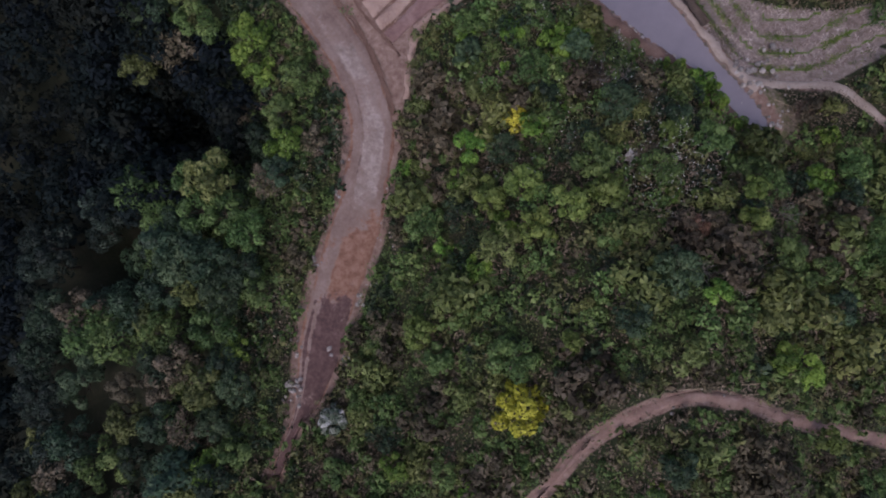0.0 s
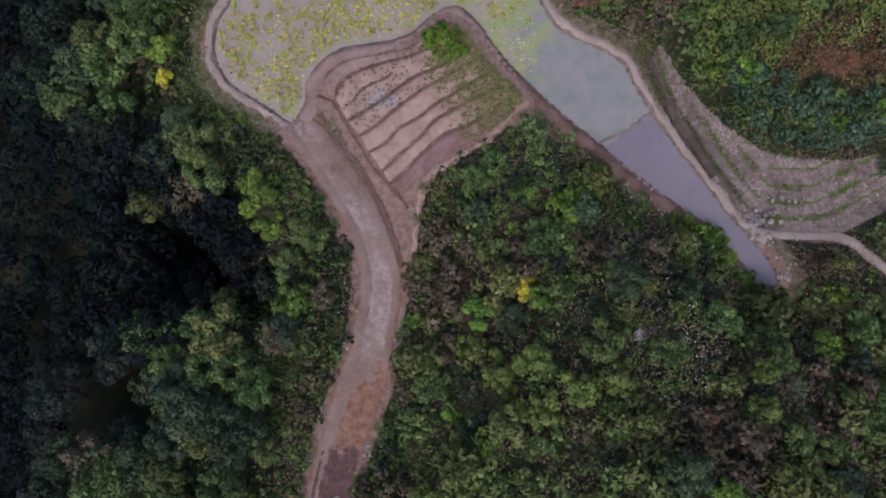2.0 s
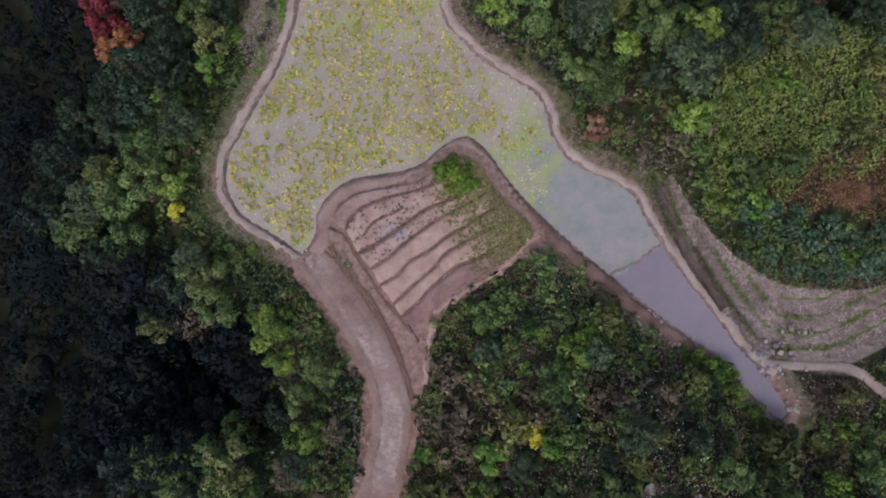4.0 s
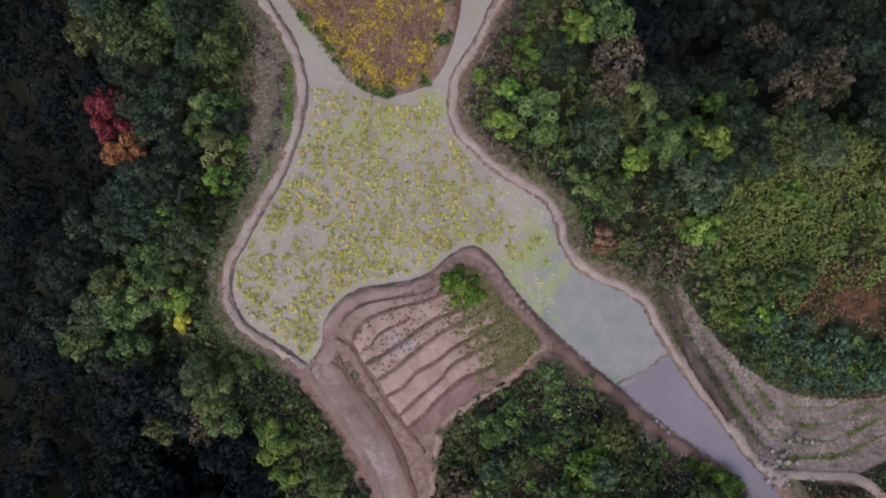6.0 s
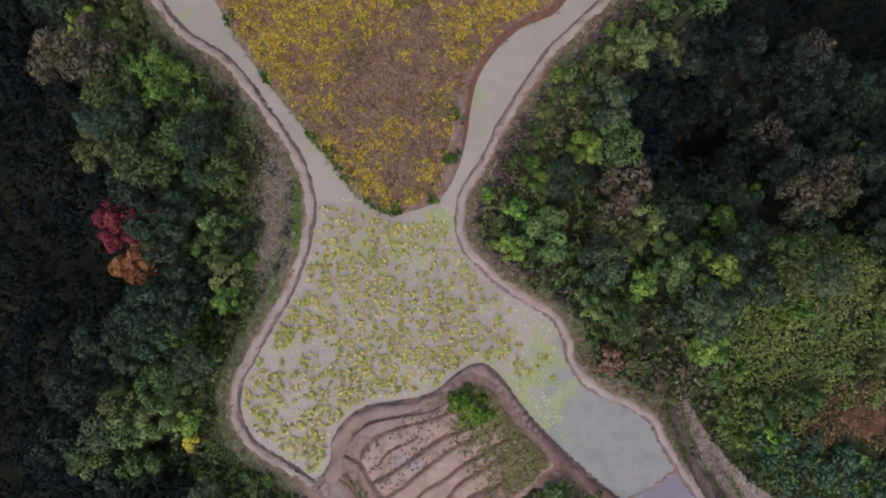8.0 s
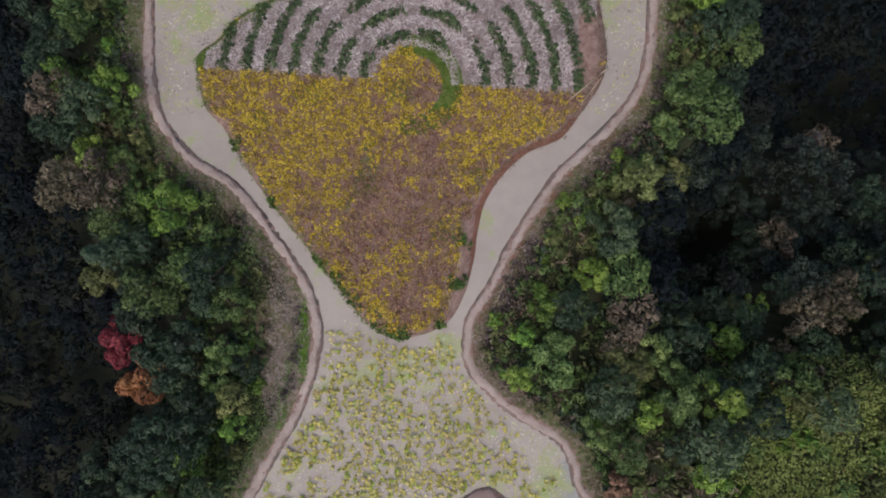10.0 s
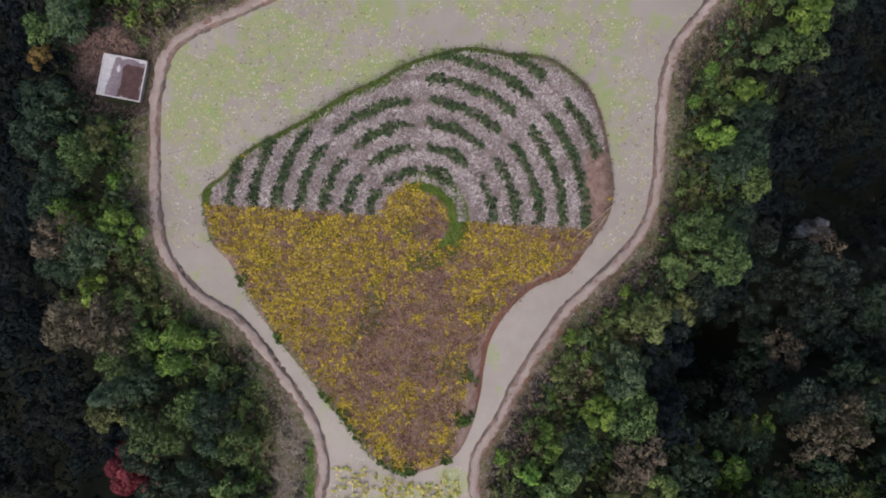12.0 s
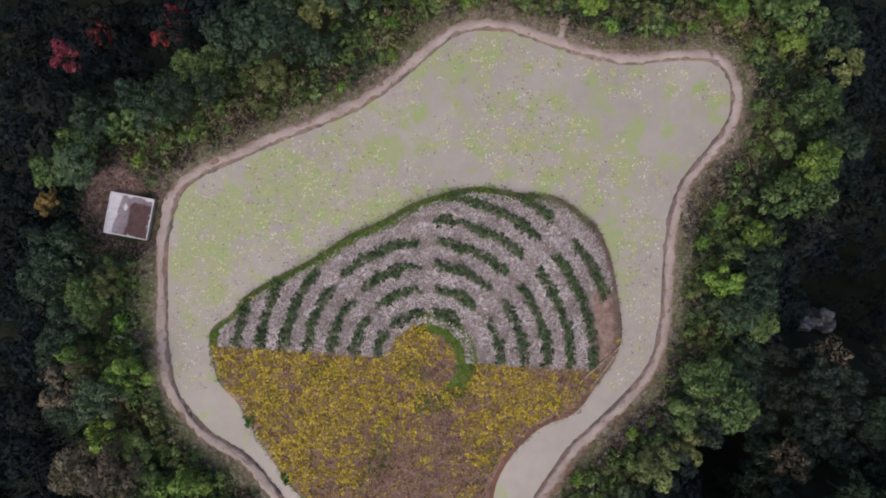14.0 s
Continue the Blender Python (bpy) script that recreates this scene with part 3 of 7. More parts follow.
def water(name, line, z, mat, label, along=None):
    """A sheet of water over the inside of a line; along: the dam at which it ends, from west to east."""
    o = np.array(along[0]) if along else line.min(0)
    t = unit(np.array(along[1]) - o) if along else np.array([1.0, 0.0])
    w = np.array([-t[1], t[0]])
    us, vs = (np.arange(-12, 20, 0.4), np.arange(-24, 0.01, 0.4)) if along else (np.arange(-1, 48, 0.4), np.arange(-1, 84, 0.4))
    wu, wv = np.meshgrid(us, vs, indexing="ij")
    p = o + wu.ravel()[:, None] * t + wv.ravel()[:, None] * w
    v = np.column_stack([p, np.full(len(p), z)])
    f = strip(len(us), len(vs))
    sd = signed(line, v[:, 0], v[:, 1])
    f = f[(sd[f] > -0.25).all(1)]
    me = mesh_of(name, v, f, [mat], True)
    x, y = v[:, 0], v[:, 1]
    attribute(me, "algae", 0.35 + 0.15 * step01(64, 76, y) + 0.16 * (value_noise(x * 0.22, y * 0.22, 14) - 0.5) + 0.22 * (value_noise(x * 0.8, y * 0.8, 15) - 0.5) - 0.08 * step01(8, 16, x) * step01(60, 70, y)
              + 0.22 * np.exp(-((x - 6) / 5) ** 2 - ((y - 32) / 4.5) ** 2) + 0.14 * np.exp(-((x + 6) / 7) ** 2 - ((y - 43.5) / 2.0) ** 2)
              + 0.1 * np.exp(-((x + 13) / 2.5) ** 2 - ((y - 25.5) / 2.5) ** 2)
              - 0.5 * step01(0, 5, x) * step01(66, 60, y) * step01(36, 42, y) - 0.4 * step01(6, 13, x) * step01(40, 30, y))
    tip = np.exp(-((x - 5.5) / 4.2) ** 2 - ((y - 31.5) / 3.6) ** 2)
    attribute(me, "weed", 0.43 * tip + 0.22 * np.exp(-((x + 6) / 5.5) ** 2 - ((y - 43.8) / 1.6) ** 2) + 0.18 * np.exp(-((x + 12.4) / 1.5) ** 2 - ((y - 25) / 1.8) ** 2) + 0.16 * step01(64, 70, y) + 0.2 * (value_noise(x * 0.2, y * 0.2, 16) - 0.5)
              - 0.4 * step01(9, 14, x) * step01(45, 35, y) - 0.3 * step01(47, 49, y) * step01(66, 62, y))
    attribute(me, "stain", 0.24 + 0.25 * (value_noise(x * 0.3, y * 0.3, 19) - 0.5) - 0.2 * step01(4, 9, x) * step01(60, 45, y))
    attribute(me, "murk", step01(2, 8, x) * step01(40, 30, y))
    attribute(me, "silt", 0.45 * step01(50, 45, y) * step01(6, 2, x) + 0.3 * step01(60, 66, y))
    return tagged(new(name, me), label, "water", kind="structure")


k_e, k_s = EAST.index((16.7, 24.2)), SOUTH.index((12.4, 21.0))
upper = spline(WEST + EAST[:k_e + 3] + SOUTH[k_s - 2:], True, 0.8)
lower = spline(EAST[k_e:] + SOUTH[:k_s + 1], True, 0.8)
water("water_upper", upper, 0.0, WATER, "shallow murky beige pond with green algae patches")
water("water_lower", lower, 0.006, WATER_LOW, "still water of the lower pond, mauve sky reflection put into its colour", (dam_w, dam_e))


# ---- banks and paths ----
def sweep(line, profile, closed, jitter=0.06, seed=0, ground_z=None):
    """A ragged strip along a line; profile: (offset to the line's left, height) from side to side."""
    n = len(line)
    if closed:
        t = np.roll(line, -1, 0) - np.roll(line, 1, 0)
    else:
        t = np.gradient(line, axis=0)
    t = unit(t)
    side = np.stack([-t[:, 1], t[:, 0]], 1)
    r = np.random.default_rng(seed)
    pts = []
    for k, (o, h) in enumerate(profile):
        w = o + jitter * (value_noise(np.arange(n) * 0.35, np.full(n, k * 7.0), seed) - 0.5) * 2.2 + jitter * r.normal(size=n) * 0.4
        z = h + 0.03 * r.normal(size=n) + (0 if ground_z is None else ground_z)
        pts.append(np.stack([line[:, 0] + side[:, 0] * w, line[:, 1] + side[:, 1] * w, z], 1))
    v = np.stack(pts, 1).reshape(-1, 3)
    return v, strip(n, len(profile), closed)


# the line runs clockwise, so its right side is the water
outer_bank = spline(WEST + EAST + [(25.3, 13.6)], False, 0.3)
v, f = sweep(outer_bank, [(0.62, 0.02), (0.42, 0.22), (0.22, 0.28), (0.0, 0.28), (-0.18, 0.22), (-0.32, 0.06), (-0.42, -0.15)], False, 0.12, 4)
k = np.tile(np.arange(6), len(outer_bank) - 1)
tagged(new("path_bank", mesh_of("path_bank", v, f, [PATH_DIRT, WET_MUD, RED_SOIL], True, np.where(k >= 4, 1, 0))),
       "trodden earth path on the bank round the pond", "path", kind="structure")
BANK_SOIL = material("bank_soil", [(0.19, 0.125, 0.105), (0.29, 0.205, 0.178), (0.385, 0.295, 0.262)], 0.7, 0.95, 0.6, 9)
DARK_BANK = material("dark_bank_soil", [(0.09, 0.055, 0.046), (0.165, 0.105, 0.088), (0.25, 0.175, 0.152)], 0.9, 0.95, 0.7, 9)
inner_bank = spline(SOUTH[3:], False, 0.3)
v, f = sweep(inner_bank, [(0.85, 0.4), (0.45, 0.5), (0.1, 0.46), (-0.16, 0.28), (-0.36, -0.25)], False, 0.13, 9)
k = np.tile(np.arange(4), len(inner_bank) - 1)
tagged(new("field_bank", mesh_of("field_bank", v, f, [BANK_SOIL, WET_MUD, DARK_BANK], True, np.where(k >= 3, 1, np.where(np.repeat(inner_bank[:-1, 0], 4) > 4.5 + 1.5 * np.sin(np.arange(len(k)) * 0.7), 2, 0)))),
       "narrow red-brown mud bank between pond and field", "bank", kind="structure")
v, f = sweep(spline([(12.2, 21.65), dam_w, (14.6, 22.9), (15.8, 23.8), dam_e, (17.0, 24.4)], False, 0.2), [(0.3, -0.2), (0.1, 0.022), (-0.08, 0.022), (-0.3, -0.2)], False, 0.09, 2)
tagged(new("mud_dam", mesh_of("mud_dam", v, f, [WET_MUD], True)), "low thin mud dam across the pond", "dam", kind="structure")
gz = put_on(east_path_line[:, 0], east_path_line[:, 1])
v, f = sweep(east_path_line, [(0.42, -0.05), (0.27, 0.09), (0, 0.12), (-0.27, 0.08), (-0.42, -0.1)], False, 0.09, 5, gz)
tagged(new("footpath", mesh_of("footpath", v, f, [PATH_DIRT], True)), "narrow pale earth footpath past the terraces", "path", kind="structure")
gz = put_on(hill_path_line[:, 0], hill_path_line[:, 1])
v, f = sweep(hill_path_line, [(0.42, -0.05), (0.22, 0.1), (0, 0.12), (-0.22, 0.1), (-0.42, -0.05)], False, 0.16, 6, gz)
tagged(new("footpath", mesh_of("footpath", v, f, [RED_SOIL], True)), "curved reddish dirt footpath through hill scrub", "path", kind="structure")

# the dirt road with its wheel ruts
ROAD_DIRT = material("road_dirt", [(0.15, 0.10, 0.085), (0.23, 0.165, 0.145), (0.31, 0.24, 0.22)], 0.5, 0.95, 0.5, 9)
mask_mix(ROAD_DIRT, [("gravel", 0.55, [(0.19, 0.145, 0.13), (0.29, 0.23, 0.21), (0.42, 0.345, 0.325)], 1.3), ("clay", 0.8, [(0.14, 0.072, 0.05), (0.23, 0.128, 0.092), (0.30, 0.19, 0.155)], 2.0),
                     ("rut", 0.8, [(0.10, 0.07, 0.06), (0.16, 0.115, 0.10)], 0.7), ("damp", 0.8, [(0.06, 0.037, 0.038), (0.10, 0.06, 0.058), (0.155, 0.10, 0.094)], 2.0)])
offs = np.linspace(-1, 1, 25)
rl = spline(ROAD, False, 0.3)
tt = unit(np.gradient(rl, axis=0))
sd = np.stack([-tt[:, 1], tt[:, 0]], 1)
half = road_half(rl[:, 1])[:, None] * (1 + 0.2 * (value_noise(np.arange(len(rl)) * 0.12, np.zeros(len(rl)), 4)[:, None] - 0.5)) + 0.12
ox = rl[:, 0:1] + sd[:, 0:1] * offs * half
oy = rl[:, 1:2] + sd[:, 1:2] * offs * half
ruts = np.exp(-((offs - 0.42) / 0.1) ** 2) * 0.6 + np.exp(-((offs + 0.38) / 0.08) ** 2)
oz = road_height(oy) + 0.12 - 0.26 * offs ** 8 - 0.07 * ruts[None, :] + 0.07 * (value_noise(ox * 1.5, oy * 1.5, 2) - 0.5)
me = mesh_of("road", np.stack([ox.ravel(), oy.ravel(), oz.ravel()], 1), strip(len(rl), 25), [ROAD_DIRT], True)
attribute(me, "gravel", step01(0.78, 0.3, np.abs(offs - 0.05))[None, :] * (0.3 + 0.4 * value_noise(ox * 0.3, oy * 0.3, 6)) * step01(1, 5, oy))
attribute(me, "clay", np.maximum(step01(-5.0, -0.5, oy) * step01(5.0, 0.5, oy) * 0.75 * step01(-0.4, -0.1, offs)[None, :] + 0.3 * step01(8, 2, oy), (0.8 * step01(0.6, 0.95, np.abs(offs)))[None, :]))
attribute(me, "rut", 0.66 * np.exp(-((offs + 0.38) / 0.07) ** 2)[None, :] * step01(0, 4, oy) * step01(19, 15, oy) + 0.75 * np.exp(-((offs - 0.94) / 0.07) ** 2)[None, :] * step01(10, 12, oy))
attribute(me, "damp", step01(0.8, -5.0, oy) * (1 - 0.8 * np.exp(-((offs + 0.48) / 0.09) ** 2)[None, :]) * 0.78 * (step01(1.0, 0.8, offs) * step01(-0.8, -0.6, offs))[None, :])
tagged(new("road", me), "rutted reddish dirt road along the ridge", "road", kind="structure")


# ---- plants ----
def crown_leaves(r, radius, tall, lobes, count, size, wild=0.34):
    """Leaf sprays over a heap of rounded lobes, and the lobe of each spray; the crown stands on z = 0."""
    k = np.arange(lobes)
    turn = k * 2.4 + r.uniform(0, 6.28) + r.normal(size=lobes) * 0.35
    up = np.clip(1 - (k + 0.2) / lobes * 0.95 + r.normal(size=lobes) * 0.07, 0.02, 1)
    out = np.sqrt(1 - up ** 2) * r.uniform(0.55, 0.86, lobes)
    c = np.column_stack([np.cos(turn) * out, np.sin(turn) * out, up * r.uniform(0.55, 0.8, lobes) + 0.12])
    lr = r.uniform(0.2, 0.4, lobes) * (9 / max(lobes, 5)) ** 0.25
    which = r.choice(lobes, count, p=lr ** 2 / (lr ** 2).sum())
    n = unit(r.normal(size=(count, 3)))
    n[:, 2] = np.where(n[:, 2] < -0.15, -n[:, 2], n[:, 2])
    at = c[which] + n * (lr[which] * r.uniform(0.62, 1.06, count) ** 0.6)[:, None]
    at = at * np.array([radius, radius, tall])
    nn = unit(n + np.array([0, 0, 0.35]))
    return (*leaves(at, nn, size * r.choice([0.7, 1.0, 1.35], count), r, 0.5, wild), which)


def leafy_mesh(name, r, crown, mat, lift):
    """A mesh of a crown's leaves; each lobe has a tone of its own."""
    v, f, which = crown
    v[:, 2] += lift
    me = mesh_of(name, v, f, [mat])
    attribute(me, "tone", np.repeat(r.uniform(-0.34, 0.34, which.max() + 1)[which], 4))
    return me


def trunk_mesh(r, height, girth, reach):
    pieces = []
    lean = r.normal(size=2) * 0.25
    spine = [(lean[0] * u * u, lean[1] * u * u, height * u - 0.4) for u in np.linspace(0, 1, 5)]
    pieces.append(tube(spine, np.linspace(girth, girth * 0.35, 5)))
    for i in range(5):
        u = r.uniform(0.5, 0.95)
        base = np.array([lean[0] * u * u, lean[1] * u * u, height * u - 0.4])
        ang = i * 2.4 + r.uniform(0, 1)
        tip = base + np.array([math.cos(ang) * reach, math.sin(ang) * reach, height * 0.3])
        pieces.append(tube([base, (base + tip) / 2 + (0, 0, 0.15), tip], [girth * 0.4, girth * 0.25, girth * 0.1], 5))
    v, f = joined(pieces)
    return mesh_of("trunk", v, f, [BARK], True)


def tree(name, seed, mat, radius, height, count, size, label, category="tree", group="", lobes=13):
    r = np.random.default_rng(seed)
    root = tagged(new(name), label, category, group)
    tall = radius * r.uniform(1.0, 1.35)
    part("trunk", trunk_mesh(r, height - tall * 0.55, 0.09 + radius * 0.03, radius * 0.55), root)
    part("crown", leafy_mesh("crown", r, crown_leaves(r, radius, tall, lobes, count, size), mat, height - tall * 1.05), root)
    return root


def conifer(name, seed, mat, radius, height, label, group):
    """Whorls of drooping branches, shorter towards the tip."""
    r = np.random.default_rng(seed)
    root = tagged(new(name), label, "tree", group)
    part("trunk", mesh_of("trunk", *tube([(0, 0, -0.4), (0, 0, height * 0.5), (0, 0, height)], [0.14, 0.09, 0.02]), [BARK], True), root)
    at, nn = [], []
    for lev in np.linspace(0.12, 1, 13):
        reach = radius * (1 - lev) ** 0.8 + 0.12
        for b in range(9):
            ang = r.uniform(0, 2 * math.pi)
            m = max(2, int(9 * reach / radius) + 2)
            u = np.sort(r.uniform(0.1, 1, m))
            d = np.array([math.cos(ang), math.sin(ang)])
            sway = r.normal(size=(m, 2)) * 0.13 * reach
            at.append(np.column_stack([d[0] * reach * u + sway[:, 0], d[1] * reach * u + sway[:, 1], lev * height - 0.3 * reach * u ** 1.5]))
            nn.append(np.tile((d[0] * 0.35, d[1] * 0.35, 0.9), (m, 1)))
    at, nn = np.concatenate(at), np.concatenate(nn)
    part("crown", mesh_of("crown", *leaves(at, nn, 0.42, r, 0.4, 0.35), [mat]), root)
    return root


def shrub(name, seed, mat, radius, count, size, label, category="shrub", group=""):
    r = np.random.default_rng(seed)
    root = tagged(new(name), label, category, group)
    stems = []
    for i in range(5):
        ang = r.uniform(0, 2 * math.pi)
        stems.append(tube([(0, 0, -0.2), (math.cos(ang) * radius * 0.3, math.sin(ang) * radius * 0.3, radius * 0.5),
                           (math.cos(ang) * radius * 0.6, math.sin(ang) * radius * 0.6, radius * 0.9)], [0.03, 0.02, 0.008], 4))
    part("branchwork", mesh_of("branchwork", *joined(stems), [BARK], True), root)
    part("foliage", leafy_mesh("foliage", r, crown_leaves(r, radius, radius * 0.95, 9, count, size, 0.5), mat, 0.05), root)
    return root


class Planter:
    """Plants copies of some model plants; each model is used in its own place first."""

    def __init__(self, models):
        self.models, self.used = models, [False] * len(models)

    def plant(self, k, x, y, z, size, turn):
        m = pose(x, y, z, 0, 0, turn) @ Matrix.Scale(size, 4)
        if self.used[k]:
            copy_thing(self.models[k], m)
        else:
            self.models[k].matrix_basis = m
            self.used[k] = True


def scatter(x0, y0, x1, y1, gap, seed):
    """Places on a jittered grid."""
    r = np.random.default_rng(seed)
    xs, ys = np.meshgrid(np.arange(x0, x1, gap), np.arange(y0, y1, gap * 0.87), indexing="ij")
    xs = xs + (np.arange(xs.shape[1]) % 2) * gap / 2
    xs, ys = xs + r.uniform(-0.38, 0.38, xs.shape) * gap, ys + r.uniform(-0.38, 0.38, ys.shape) * gap
    return xs.ravel(), ys.ravel(), r


G_TREES, G_DARK, G_YOUNG, G_SHRUBS = "broadleaf trees round the pond", "dark evergreen trees on the slopes", "young trees at the forest edge", "shrubs on the hill"
tree_models = [
    tree("broadleaf_tree", 1, LEAF_GREEN, 2.3, 5.2, 1288, 0.26, "green broadleaf tree with a lumpy crown on the slope", group=G_TREES),
    tree("broadleaf_tree", 2, LEAF_GREEN, 2.0, 4.8, 1176, 0.25, "mid-green broadleaf tree with a ragged crown", group=G_TREES),
    tree("evergreen_tree", 3, LEAF_BLUE, 2.3, 5.4, 1288, 0.26, "bluish-green evergreen tree with a dense crown", group=G_DARK),
    tree("broadleaf_tree", 4, LEAF_OLIVE, 1.9, 4.5, 1097, 0.24, "olive-green broadleaf tree turning yellow", group=G_TREES),
    tree("young_tree", 5, LEAF_BRIGHT, 1.5, 3.8, 784, 0.24, "fresh bright-green young tree", group=G_YOUNG, lobes=8),
    tree("evergreen_tree", 6, LEAF_DARK, 2.5, 5.8, 1344, 0.27, "dark evergreen broadleaf tree, also standing for slope shade", group=G_DARK),
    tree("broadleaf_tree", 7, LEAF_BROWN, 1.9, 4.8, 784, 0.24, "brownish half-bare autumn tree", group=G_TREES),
    tree("evergreen_tree", 8, LEAF_DARK, 2.1, 5.2, 1209, 0.26, "dark green tree with several crown lobes, also standing for slope shade", group=G_DARK),
    tree("young_tree", 9, LEAF_GREEN, 1.4, 3.4, 716, 0.23, "small green young tree with thin stem", group=G_YOUNG, lobes=8),
    tree("young_tree", 10, LEAF_OLIVE, 1.3, 3.2, 627, 0.23, "small yellowish young tree", group=G_YOUNG, lobes=7),
    conifer("conifer", 31, LEAF_DARK, 1.9, 6.5, "dark green conifer with drooping branches", "conifers on the slopes"),
    conifer("conifer", 32, LEAF_BLUE, 1.6, 5.6, "bluish conifer with layered branches", "conifers on the slopes"),
    tree("evergreen_tree", 11, LEAF_SHADED, 2.4, 5.6, 1232, 0.27, "evergreen tree in the ravine, leaf colour darkened to stand for shade", group=G_DARK),
    tree("evergreen_tree", 12, LEAF_SHADED, 2.0, 5.2, 1120, 0.26, "blackish-green evergreen tree in the ravine, shade put into its leaf colour", group=G_DARK),
]
planter = Planter(tree_models)
